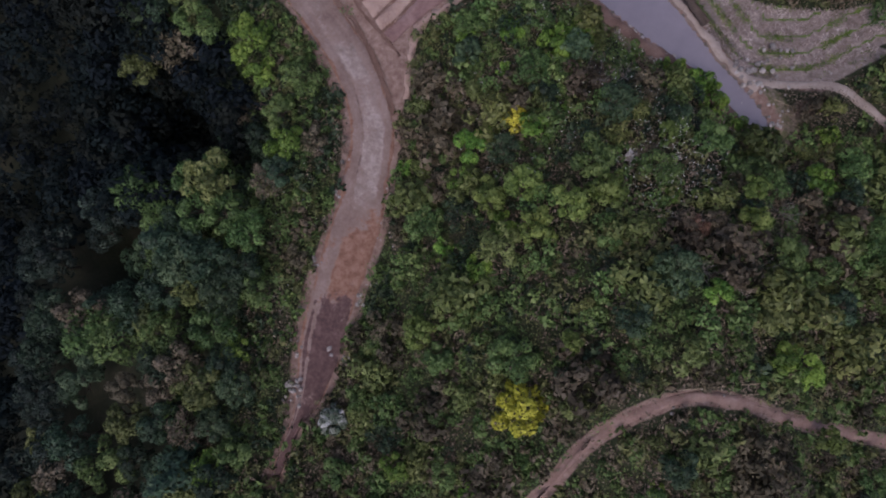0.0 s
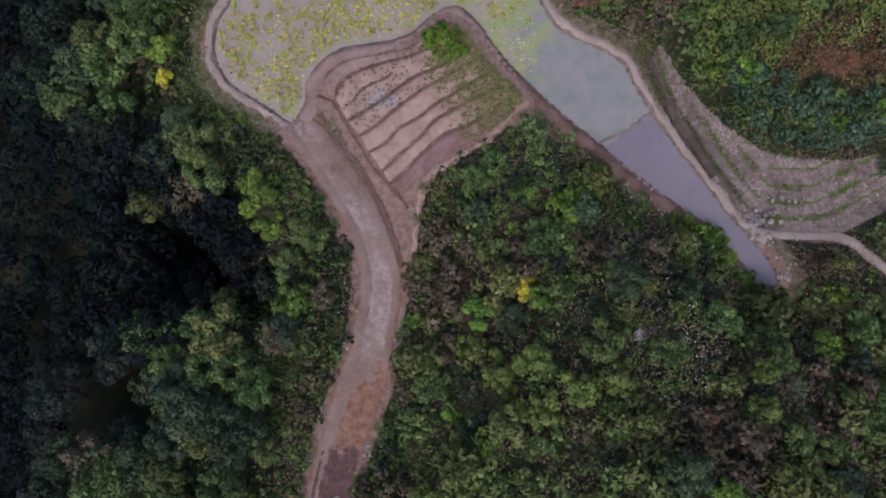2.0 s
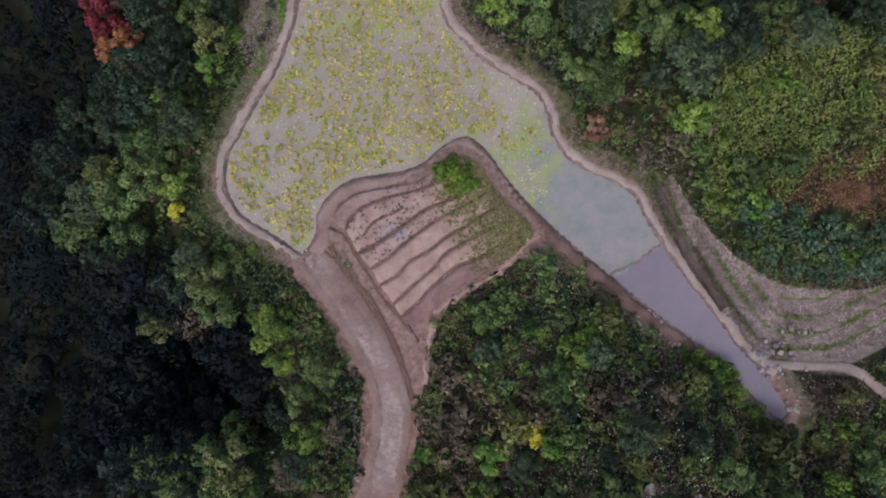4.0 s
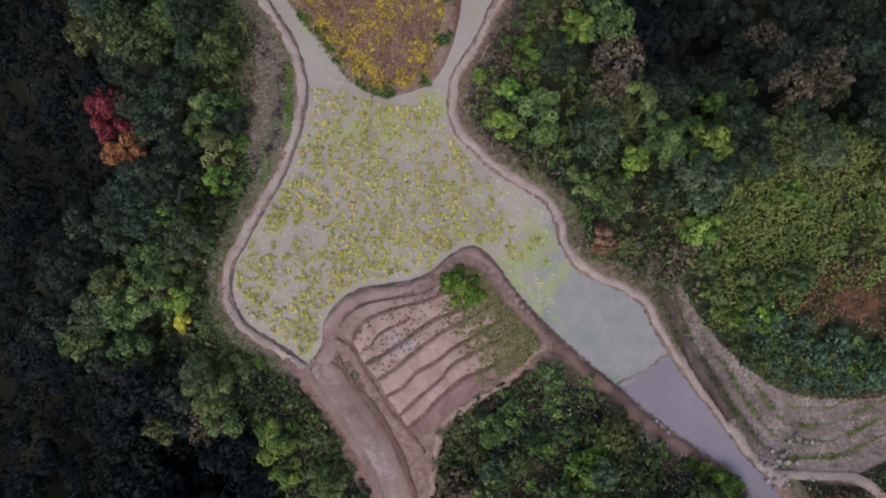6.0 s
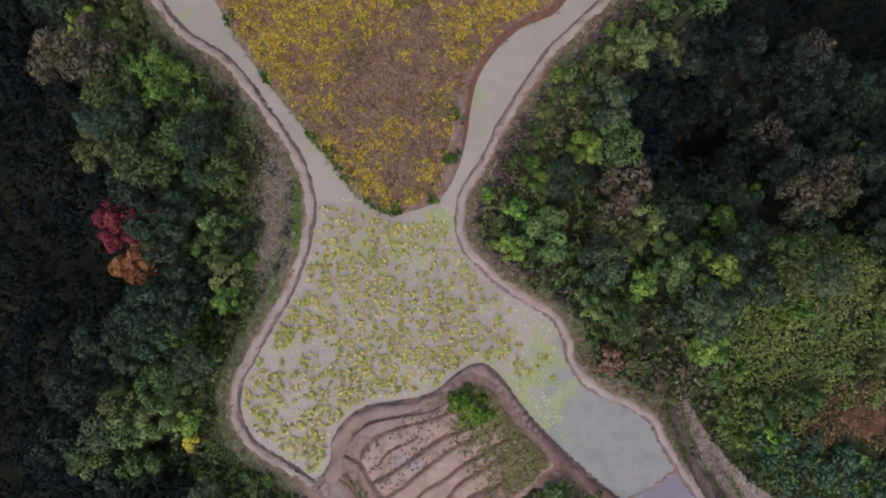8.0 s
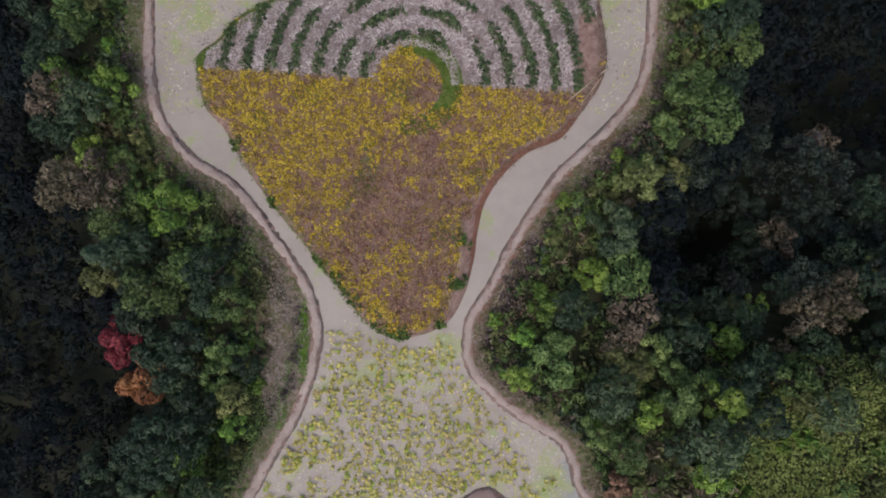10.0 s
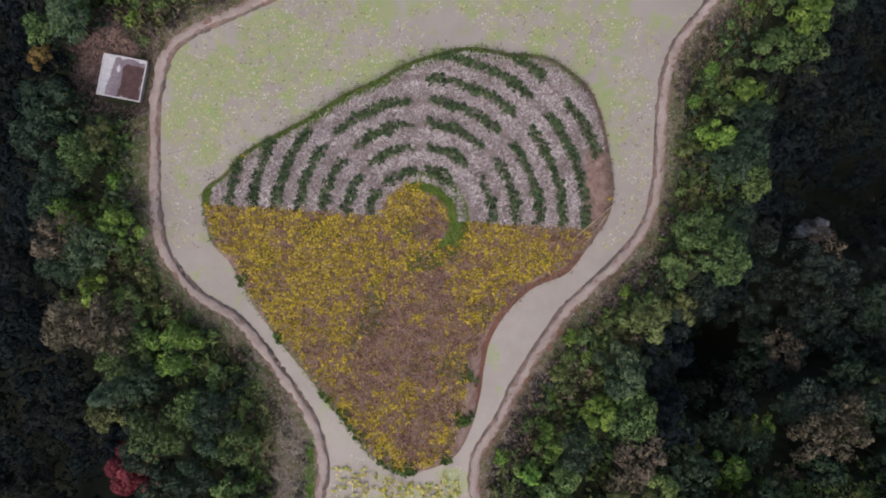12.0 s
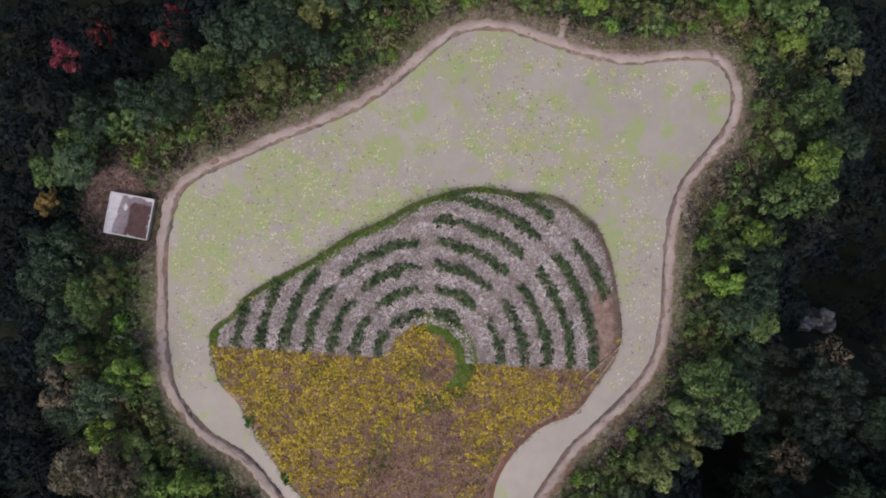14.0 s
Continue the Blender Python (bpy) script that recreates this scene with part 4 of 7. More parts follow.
# single trees that stand out: x, y, crown radius, height, material, words
SINGLE = [
    (-29.9, 44.1, 2.7, -0.8, LEAF_RED, "dark red autumn tree on the west slope"),
    (-28.5, 40.9, 2.4, -0.9, leaf_material("leaf_rust", [(0.143, 0.052, 0.026), (0.221, 0.085, 0.042), (0.312, 0.150, 0.065)]), "rust-orange autumn tree on the west slope"),
    (-28.0, 94.5, 1.9, -5.0, LEAF_RED, "red autumn tree among dark evergreens"),
    (-39.4, 92.0, 1.7, -7.0, LEAF_RED, "red autumn tree among dark evergreens"),
    (-35.5, 93.7, 1.1, -6.0, LEAF_RED, "small red autumn tree"),
    (-29.7, 93.0, 0.9, 4.2, LEAF_RED, "small red autumn tree"),
    (-28.2, 64.4, 1.7, 4.0, LEAF_BRIGHT, "bright yellow-green tree beside the bank path"),
    (-32.4, 57.0, 2.6, 6.2, LEAF_BROWN, "large greyish-brown half-bare tree"),
    (-24.3, 55.0, 2.3, 4.4, LEAF_BRIGHT, "bright green spreading tree below the bank"),
    (-17.4, 87.4, 1.4, 3.4, LEAF_OLIVE, "yellowish-olive tree near the north bank"),
    (-34.8, 77.8, 1.0, 4.6, leaf_material("leaf_ochre", [(0.12, 0.07, 0.02), (0.24, 0.15, 0.04), (0.33, 0.22, 0.07)]), "ochre small tree behind the shed"),
    (24.8, 81.2, 1.8, 5.0, LEAF_BRIGHT, "light green tree at the cliff edge"),
    (26.6, 88.6, 1.6, 5.2, LEAF_OLIVE, "yellow-green tree at the cliff edge"),
    (7.5, 93.2, 1.2, 2.6, LEAF_BRIGHT, "bright yellow-green small tree above the north bank"),
    (15.4, 58.0, 2.0, 3.4, LEAF_OLIVE, "olive-brown autumn tree on the east slope"),
    (22.4, 29.7, 1.9, 2.6, LEAF_GREEN, "mid-green round tree beside the terraces"),
    (18.4, 34.2, 1.7, 2.4, LEAF_BRIGHT, "bright green round bush-like tree"),
    (5.8, 43.2, 2.6, 3.4, LEAF_GREEN, "broad green tree by the pond narrows"),
    (25.6, 30.4, 1.6, 3.0, LEAF_GREEN, "deep green round tree above the terraces"),
    (15.0, 40.2, 1.7, 4.0, LEAF_GREEN, "round green tree with a smooth crown"),
    (29.4, 43.5, 2.4, -1.6, LEAF_BLUE, "large pale green round tree"),
    (-14.8, 17.6, 2.0, 3.6, LEAF_BRIGHT, "vivid green tree below the road"),
    (-14.1, 15.0, 1.3, 3.2, LEAF_BRIGHT, "vivid green tree below the road"),
    (-27.4, 0.8, 2.2, -6.2, LEAF_BLUE, "bluish-green tree standing in the dark gully"),
    (-24.4, -1.5, 1.1, -1.9, LEAF_LIME, "yellow-green small tree on the slope"),
    (-25.1, -12.2, 2.1, 5.4, LEAF_OLIVE, "olive-yellow tree on the slope"),
    (5.1, -9.6, 2.05, 2.9, LEAF_YELLOW, "bright yellow flowering tree in the scrub"),
    (5.4, 10.4, 1.1, 1.8, LEAF_YELLOW, "bright yellow flowering bush in the scrub"),
    (2.2, 8.6, 1.5, 2.2, LEAF_BRIGHT, "bright green bush in the scrub"),
    (3.5, 4.5, 1.5, 2.8, LEAF_LIME, "yellow-green tree in the scrub"),
    (5.5, 5.3, 1.6, 3.0, LEAF_LIME, "broad yellow-green tree in the scrub"),
    (6.3, 2.3, 1.4, 2.8, LEAF_LIME, "yellow-green tree in the scrub"),
    (8.5, 3.7, 1.4, 2.8, LEAF_LIME, "yellow-green tree in the scrub"),
    (10.1, 6.9, 1.6, 3.0, LEAF_GREEN, "broad green tree in the scrub"),
    (10.9, 4.7, 1.5, 2.8, LEAF_LIME, "yellow-green tree in the scrub"),
    (2.1, 15.8, 1.2, 2.3, LEAF_BLUE, "bluish-green bush-like tree in the scrub"),
    (10.1, 15.8, 1.3, 2.4, LEAF_BLUE, "dark bluish-green tree in the scrub"),
    (2.5, 12.9, 0.8, 1.6, LEAF_OLIVE, "yellowish bush in the scrub"),
    (15.6, 8.9, 0.8, 1.8, LEAF_LIME, "yellow-green bush in the scrub"),
    (18.4, 8.2, 1.5, 2.6, LEAF_GREEN, "green tree on the scrub hill"),
    (16.2, 2.1, 0.8, 1.6, LEAF_RUSSET, "russet withered bush in the scrub"),
    (17.7, 2.5, 0.9, 1.7, LEAF_BROWN, "brown withered bush in the scrub"),
    (16.9, -1.8, 0.9, 2.0, LEAF_BRIGHT, "light green bush on the scrub hill"),
    (20.2, 2.5, 1.2, 3.0, LEAF_LIME, "light green slender tree in the scrub"),
    (20.8, 4.8, 1.0, 2.8, LEAF_LIME, "light green slender tree in the scrub"),
    (22.9, 0.3, 1.5, 2.6, LEAF_GREEN, "green tree in the scrub"),
    (28.2, 5.9, 1.5, 2.6, LEAF_BRIGHT, "bright green tree on the hillside"),
    (23.9, -1.8, 1.3, 2.6, LEAF_GREEN, "round green tree in the scrub"),
    (22.2, -6.3, 1.2, 2.6, LEAF_BRIGHT, "light green tree beside the hill path"),
    (24.8, -7.6, 1.3, 2.6, LEAF_BRIGHT, "light green tree beside the hill path"),
    (27.1, -12.5, 1.1, 2.4, LEAF_LIME, "yellowish tree below the hill path"),
    (20.6, -3.7, 1.3, 2.4, LEAF_OLIVE, "yellowish tree in the scrub"),
    (8.0, -5.1, 0.9, 2.0, LEAF_LIME, "light green bush in the scrub"),
    (8.1, -9.0, 0.9, 1.8, LEAF_OLIVE, "ochre-olive bush in the scrub"),
    (-1.7, -5.0, 1.4, 2.8, LEAF_LIME, "olive tree in the scrub"),
    (-0.3, -6.9, 1.3, 2.6, LEAF_GREEN, "round green tree in the scrub"),
    (-17.7, 2.3, 0.7, 2.6, LEAF_LIME, "small yellow-green tree on the slope"),
    (-26.3, 17.2, 1.9, -3.0, LEAF_OLIVE, "olive-yellow tree at the gully's edge"),
    (-16.6, 12.6, 1.2, 2.8, LEAF_BROWN, "brownish half-bare tree at the gully's edge"),
    (-25.6, -9.8, 1.5, 5.0, LEAF_BROWN, "brownish autumn tree on the slope"),
    (-30.0, -9.8, 2.2, 5.4, LEAF_BLUE, "bluish-green round tree on the slope"),
    (-28.0, -16.4, 2.4, 5.0, LEAF_GREEN, "mid-green spreading tree on the slope"),
    (-12.6, 11.9, 1.4, 3.0, LEAF_GREEN, "green tree below the road"),
    (-26.7, 24.7, 2.2, 4.2, LEAF_GREEN, "mid-green tree on the west slope"),
    (-22.4, 26.8, 0.8, 1.9, LEAF_YELLOW, "small yellow bush on the west slope"),
    (10.7, 33.3, 1.3, 1.9, LEAF_RUSSET, "russet-brown withered bush beside the bank path"),
    (8.8, 49.9, 1.8, 3.4, LEAF_BRIGHT, "bright green tree on the east slope"),
    (4.9, 47.8, 1.4, 3.0, LEAF_BRIGHT, "bright green tree near the east bank path"),
    (3.4, 45.2, 1.0, 2.2, LEAF_BRIGHT, "bright green bush near the east bank path"),
    (10.5, 53.6, 2.5, 4.4, LEAF_BLUE, "bluish-green spreading tree on the east slope"),
    (13.4, 46.6, 1.0, 3.0, LEAF_OLIVE, "yellowish small tree at the ravine's edge"),
    (-8.4, -12.0, 1.35, 2.0, leaf_material("leaf_white", [(0.06, 0.085, 0.05), (0.15, 0.17, 0.13), (0.42, 0.42, 0.41)]), "white-flowering bush beside the road's end"),
    (-0.3, 29.6, 2.0, 1.5, leaf_material("leaf_bush", [(0.041, 0.098, 0.010), (0.090, 0.172, 0.015), (0.148, 0.238, 0.025)]), "bright green bush at the tip of the tilled field"),
]
sx, sy = np.array([q[0] for q in SINGLE]), np.array([q[1] for q in SINGLE])
sz = put_on(sx, sy)
for k, (x, y, radius, height, mat, words) in enumerate(SINGLE):
    if height < 0:      # a tree that grows from low on the slope up to this height
        height -= sz[k]
    one = tree("bush" if height < 2.3 else "tree", 200 + k, mat, radius, height, int(380 * radius ** 1.6) + 150, 0.27, words, "bush" if height < 2.3 else "tree")
    one.matrix_basis = pose(x, y, sz[k], 0, 0, 40 * k)


big_conifer = conifer("conifer", 41, LEAF_DARK, 2.9, 9.0, "tall dark conifer with fanned branches in the gully", "conifers on the slopes")
big_conifer.matrix_basis = pose(-25.6, 9.6, -20.0, 0, 0, 20)


def clear_of_single(x, y, gap):
    d = np.min(np.hypot(x[:, None] - sx, y[:, None] - sy) - np.array([q[2] for q in SINGLE]), 1)
    return d > gap


tx, ty, r = scatter(-46, -34, 50, 106, 2.75, 21)
s = Site(tx, ty)
woods = (tx > -2) & (tx < 48) & (ty > 36.5 + 2.5 * step01(16, 23, tx)) & (ty < np.interp(tx, [12, 16, 20, 24, 30, 48], [45, 42.5, 42.5, 45.5, 46, 46]))
edge = s.bench + 0.7
free = (woods | (s.ridge > 1.0)) & (-s.pond > 1.7) & (s.ridge < edge) & (tx < 43) & (np.hypot(tx + 29.9, ty - 76.8) > 4.4) & (np.hypot(tx + 23, ty - 13) > 4.0) & (s.road > road_half(ty) + 1.3) & clear_of_single(tx, ty, 0.5)
free &= ~((np.abs(tx + 16) < 2.2) & (np.abs(ty - 44) < 6))
for i in np.where(free)[0]:
    young = (s.ridge[i] < 3.0 and not woods[i]) or -s.pond[i] < 3.5
    # near the bench edge and beyond, mostly dark leaf colours replace the slope's shade
    k = r.choice(12, p=[0.17, 0.16, 0.06, 0.05, 0.14, 0.03, 0.03, 0.03, 0.27, 0.06, 0.0, 0.0]) if young else \
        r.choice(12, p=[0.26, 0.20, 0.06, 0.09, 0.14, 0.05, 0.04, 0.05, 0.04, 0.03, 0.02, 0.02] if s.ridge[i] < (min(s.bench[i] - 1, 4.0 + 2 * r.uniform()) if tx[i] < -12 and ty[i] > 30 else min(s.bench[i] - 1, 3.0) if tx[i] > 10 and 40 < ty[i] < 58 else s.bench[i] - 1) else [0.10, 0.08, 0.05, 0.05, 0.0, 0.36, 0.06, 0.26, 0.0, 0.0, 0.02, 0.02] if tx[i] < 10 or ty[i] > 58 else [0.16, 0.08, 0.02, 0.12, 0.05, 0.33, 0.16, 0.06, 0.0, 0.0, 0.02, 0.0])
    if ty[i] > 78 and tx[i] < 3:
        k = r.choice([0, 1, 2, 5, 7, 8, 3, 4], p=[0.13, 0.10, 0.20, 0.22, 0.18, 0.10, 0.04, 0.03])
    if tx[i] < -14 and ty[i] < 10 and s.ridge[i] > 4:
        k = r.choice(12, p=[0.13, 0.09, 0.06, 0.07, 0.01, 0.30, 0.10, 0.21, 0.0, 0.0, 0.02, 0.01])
    # low ground gets the trees with shade in their leaf colour
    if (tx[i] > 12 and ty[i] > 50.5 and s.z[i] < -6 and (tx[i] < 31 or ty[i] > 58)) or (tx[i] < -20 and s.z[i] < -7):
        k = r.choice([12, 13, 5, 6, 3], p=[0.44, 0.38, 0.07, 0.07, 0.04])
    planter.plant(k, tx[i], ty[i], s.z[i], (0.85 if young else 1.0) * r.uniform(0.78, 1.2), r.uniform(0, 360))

qx, qy, r = scatter(22, 44, 50, 70, 2.8, 23)
s = Site(qx, qy)
for i in np.where((s.shoulder > 0.22) & (s.ridge > 4) & (np.hypot(qx - 41.5, qy - 65) > 3.6))[0]:
    k = r.choice(14, p=[0.08, 0.05, 0.03, 0.10, 0.0, 0.20, 0.17, 0.17, 0.0, 0.0, 0.01, 0.01, 0.10, 0.08])
    # the shoulder's north part takes the shade-coloured trees
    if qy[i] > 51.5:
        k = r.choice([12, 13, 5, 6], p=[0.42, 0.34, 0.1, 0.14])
    planter.plant(k, qx[i], qy[i], s.z[i], r.uniform(0.85, 1.25), r.uniform(0, 360))

# woods down in the valley; the valley's shade is in their leaf colours
wx, wy, r = scatter(-68, -34, 68, 108, 4.35, 33)
s = Site(wx, wy)
gully = np.hypot(wx + 23, wy - 13)
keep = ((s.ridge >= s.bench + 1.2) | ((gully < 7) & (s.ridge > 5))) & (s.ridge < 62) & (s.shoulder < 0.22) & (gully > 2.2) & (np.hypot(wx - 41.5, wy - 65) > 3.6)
fx, fy, r = scatter(-36, 2, -16, 26, 2.5, 34)
f_site = Site(fx, fy)
fg = np.hypot(fx + 23, fy - 13)
more = (f_site.ridge > 4.5) & (fg > 2.0) & (fg < 12) & (f_site.ridge > f_site.bench - 2)
ex, ey, r = scatter(15, 44, 34, 62, 2.6, 35)
e_site = Site(ex, ey)
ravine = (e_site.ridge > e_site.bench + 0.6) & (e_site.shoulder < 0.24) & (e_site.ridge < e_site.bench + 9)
# ravine sides: mostly trees whose colour includes the ravine's shade
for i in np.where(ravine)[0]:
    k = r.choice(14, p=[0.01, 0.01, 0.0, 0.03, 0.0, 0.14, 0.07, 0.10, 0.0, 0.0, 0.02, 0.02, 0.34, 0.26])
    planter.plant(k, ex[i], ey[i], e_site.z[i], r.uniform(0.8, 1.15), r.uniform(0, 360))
fx, fy, fz = fx[more], fy[more], f_site.z[more]
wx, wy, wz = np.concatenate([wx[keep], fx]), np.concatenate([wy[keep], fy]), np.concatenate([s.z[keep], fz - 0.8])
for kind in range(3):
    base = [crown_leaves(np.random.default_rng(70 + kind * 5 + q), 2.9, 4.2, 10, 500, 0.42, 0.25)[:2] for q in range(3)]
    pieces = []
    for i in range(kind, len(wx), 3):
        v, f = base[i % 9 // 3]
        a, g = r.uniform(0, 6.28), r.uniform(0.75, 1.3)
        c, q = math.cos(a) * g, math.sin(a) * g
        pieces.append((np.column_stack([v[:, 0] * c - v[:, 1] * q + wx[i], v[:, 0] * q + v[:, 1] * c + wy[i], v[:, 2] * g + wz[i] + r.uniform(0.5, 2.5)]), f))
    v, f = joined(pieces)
    # near-black leaf colours hold the shade of the valley sides
    wood = leaf_material("leaf_wood_shaded", [[(0.0054, 0.0087, 0.0092), (0.0108, 0.0168, 0.0173), (0.0216, 0.0311, 0.0311)], [(0.0048, 0.0075, 0.0097), (0.0097, 0.0141, 0.0173), (0.0189, 0.0256, 0.0311)],
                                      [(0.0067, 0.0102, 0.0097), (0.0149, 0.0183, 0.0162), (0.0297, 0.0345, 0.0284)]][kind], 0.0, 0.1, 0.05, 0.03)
    tagged(new("valley_woods", mesh_of("valley_woods", v, f, [wood])), "dense woods on the steep valley sides, shade put into their leaf colour", "woods", kind="stuff")

# shrubs of the hill and of the forest edge
SHRUB_WORDS = ["dull green shrub in the hill scrub", "olive shrub in the hill scrub", "brown withered shrub in the hill scrub", "dark green shrub in the hill scrub",
               "bright green shrub in the hill scrub"]
shrub_models = [shrub("shrub", 50 + k, m, rad, 400, 0.22, SHRUB_WORDS[k], group=G_SHRUBS)
                for k, (m, rad) in enumerate([(LEAF_GREEN, 1.25), (LEAF_OLIVE, 1.2), (LEAF_BROWN, 1.1), (LEAF_DARK, 1.3), (LEAF_BRIGHT, 0.95)])]
shrubs = Planter(shrub_models)
hx, hy, r = scatter(-12, -30, 46, 26, 2.15, 44)
s = Site(hx, hy)
open_hill = (s.ridge < 2.5) & (s.pond < -2.1) & (s.field < -1.0) & (s.road > road_half(hy) + 1.1) & (s.terrace < -0.8) & (s.east_path > 1.4) & (s.hill_path > 1.4) \
    & (hy < 24) & clear_of_single(hx, hy, 0.0) & ((hx > -6) | (hy < 6))
spots = np.where(open_hill)[0]
near = spots[np.argsort(np.hypot(hx[spots] - 10, hy[spots] - 2))][:295]
for i in near:
    drift = value_noise(np.array([hx[i] * 0.16]), np.array([hy[i] * 0.16]), 45)[0] + r.uniform(-0.15, 0.15) - 0.12 * (hy[i] > 10)
    k = r.choice(5, p=[0.58, 0.10, 0.06, 0.16, 0.10] if drift < 0.38 else [0.46, 0.24, 0.14, 0.12, 0.04] if drift < 0.62 else [0.32, 0.18, 0.36, 0.13, 0.01])
    size = r.choice([0.55, 0.8, 1.0, 1.4]) * r.uniform(0.85, 1.15)
    if min(s.east_path[i], s.hill_path[i], s.road[i] - road_half(hy[i])) < 2.4:
        size = min(size, 0.7)
    shrubs.plant(k, hx[i], hy[i], s.z[i], size, r.uniform(0, 360))


hx, hy, r = scatter(-12, -30, 46, 25, 4.3, 46)
s = Site(hx, hy)
m = (s.ridge < 2.5) & (s.pond < -4.2) & (s.field < -2.4) & (s.road > road_half(hy) + 2.0) & (s.terrace < -1.6) & (s.east_path > 2.7) & (s.hill_path > 2.7) & clear_of_single(hx, hy, 0.6) & ((hx < 26) | (hy < 8))
for i in np.where(m)[0]:
    k = r.choice(12, p=[0.27, 0.21, 0.07, 0.10, 0.04, 0.05, 0.07, 0.05, 0.08, 0.06, 0.0, 0.0])
    planter.plant(k, hx[i], hy[i], s.z[i] - 0.9, r.uniform(0.55, 0.9), r.uniform(0, 360))


edge_models = [shrub("edge_shrub", 90 + k, m, rad, 330, 0.23, w, group="shrubs along the pond bank")
               for k, (m, rad, w) in enumerate([(LEAF_GREEN, 0.95, "green shrub at the edge of the pond bank"), (LEAF_BRIGHT, 0.85, "bright green shrub at the edge of the pond bank"),
                                                (LEAF_BROWN, 0.85, "dry brownish shrub at the edge of the pond bank"), (LEAF_OLIVE, 0.8, "olive shrub at the edge of the pond bank")])]
edge_shrubs = Planter(edge_models)
hx, hy, r = scatter(-36, 23, 30, 97, 1.5, 47)
s = Site(hx, hy)
gap = 1.15 + 1.0 * value_noise(hx * 0.15, hy * 0.15, 57) + 2.0 * np.exp(-((hx + 17) / 4) ** 2 - ((hy - 44) / 5) ** 2)
m = (-s.pond > gap) & (-s.pond < gap + 2.6) & (r.uniform(0, 1, len(hx)) < 0.9) & ((hx < -1) | (hy > 31.5)) & (s.field < -2) & (s.road > 3.5) & (np.hypot(hx + 30.2, hy - 77.3) > 4.0)
for i in np.where(m)[0]:
    if hx[i] < -10 and 38.5 < hy[i] < 49.5 and -s.pond[i] < 3.9:
        continue
    edge_shrubs.plant(r.choice(4, p=[0.42, 0.2, 0.18, 0.2]), hx[i], hy[i], s.z[i], r.uniform(0.65, 1.25), r.uniform(0, 360))


def clumps(name, x, y, mat, label, category, seed, count=40, size=0.36, radius=0.7, tall=0.85):
    """Low bushy growth, heap by heap, as one mesh."""
    r = np.random.default_rng(seed)
    z = put_on(x, y)
    base = [crown_leaves(np.random.default_rng(seed + 900 + q), 1.0, 1.0, 4, count, size / radius, 0.6)[:2] for q in range(7)]
    pieces = []
    for i in range(len(x)):
        v, f = base[int(r.integers(7))]
        g, t, h = radius * r.uniform(0.65, 1.35), r.uniform(0, 6.28), r.uniform(0.6, 1.3) * tall
        c, q = math.cos(t) * g, math.sin(t) * g
        pieces.append((np.column_stack([v[:, 0] * c - v[:, 1] * q + x[i], v[:, 0] * q + v[:, 1] * c + y[i], v[:, 2] * h + z[i] - 0.1]), f))
    v, f = joined(pieces)
    return tagged(new(name, mesh_of(name, v, f, [mat])), label, category, kind="stuff")


def tufts(name, x, y, mat, label, category, seed, per=8, size=0.24, tall=0.4, wide=0.22, upright=0.6, narrow=0.5):
    """Low leafy growth at many places, as one mesh."""
    r = np.random.default_rng(seed)
    z = put_on(x, y)
    n = len(x)
    k = np.repeat(np.arange(n), per)
    off = r.normal(size=(n * per, 2)) * wide
    h = r.uniform(0.05, 1, n * per) * tall * np.repeat(r.uniform(0.5, 1.3, n), per)
    at = np.column_stack([x[k] + off[:, 0], y[k] + off[:, 1], z[k] + h])
    nn = np.column_stack([off / wide * 0.4, np.full(n * per, 1.0)])
    v, f = leaves(at, nn, size, r, narrow, upright)
    return tagged(new(name, mesh_of(name, v, f, [mat])), label, category, kind="stuff")


ux, uy, r = scatter(-37, -23, 40, 98, 0.6, 55)
s = Site(ux, uy)
soft = (s.ridge < 9) & (s.z > -6) & ((ux < 12) | (uy < 44) | (s.z > -3)) & (s.pond < -0.8) & (s.field < -0.3) & ((s.field < -2.4) | (s.pond < -2.4)) & (s.road > road_half(uy) + 0.35) & (s.terrace < -0.4) & (s.east_path > 0.75) & (s.hill_path > 0.8) \
    & (np.hypot(ux + 30.5, uy - 77.5) > 3.4)
wild_edge = 1.3 + 1.1 * value_noise(ux * 0.15, uy * 0.15, 57) + 2.2 * np.exp(-((ux + 17) / 4) ** 2 - ((uy - 44) / 5) ** 2)
bank = (-s.pond < wild_edge) & (uy > 22)
hill = soft & ~bank & ~((ux < -10) & (uy > 38) & (uy < 50) & (s.pond > -4.0)) & ~((ux > 21) & (uy > 26.8) & (uy < 40) & (s.ridge < 3) & (s.terrace < 0)) & ~((ux > 26) & (s.terrace > -1.8) & (uy < 18)) & ~((np.abs(ux - 29) < 3.4) & (np.abs(uy - 12.2) < 1.5))
# off the ridge the darkened growth prevails, in place of tree shade
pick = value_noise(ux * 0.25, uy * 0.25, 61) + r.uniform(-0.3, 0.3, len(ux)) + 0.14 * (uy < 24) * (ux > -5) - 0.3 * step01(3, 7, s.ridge)
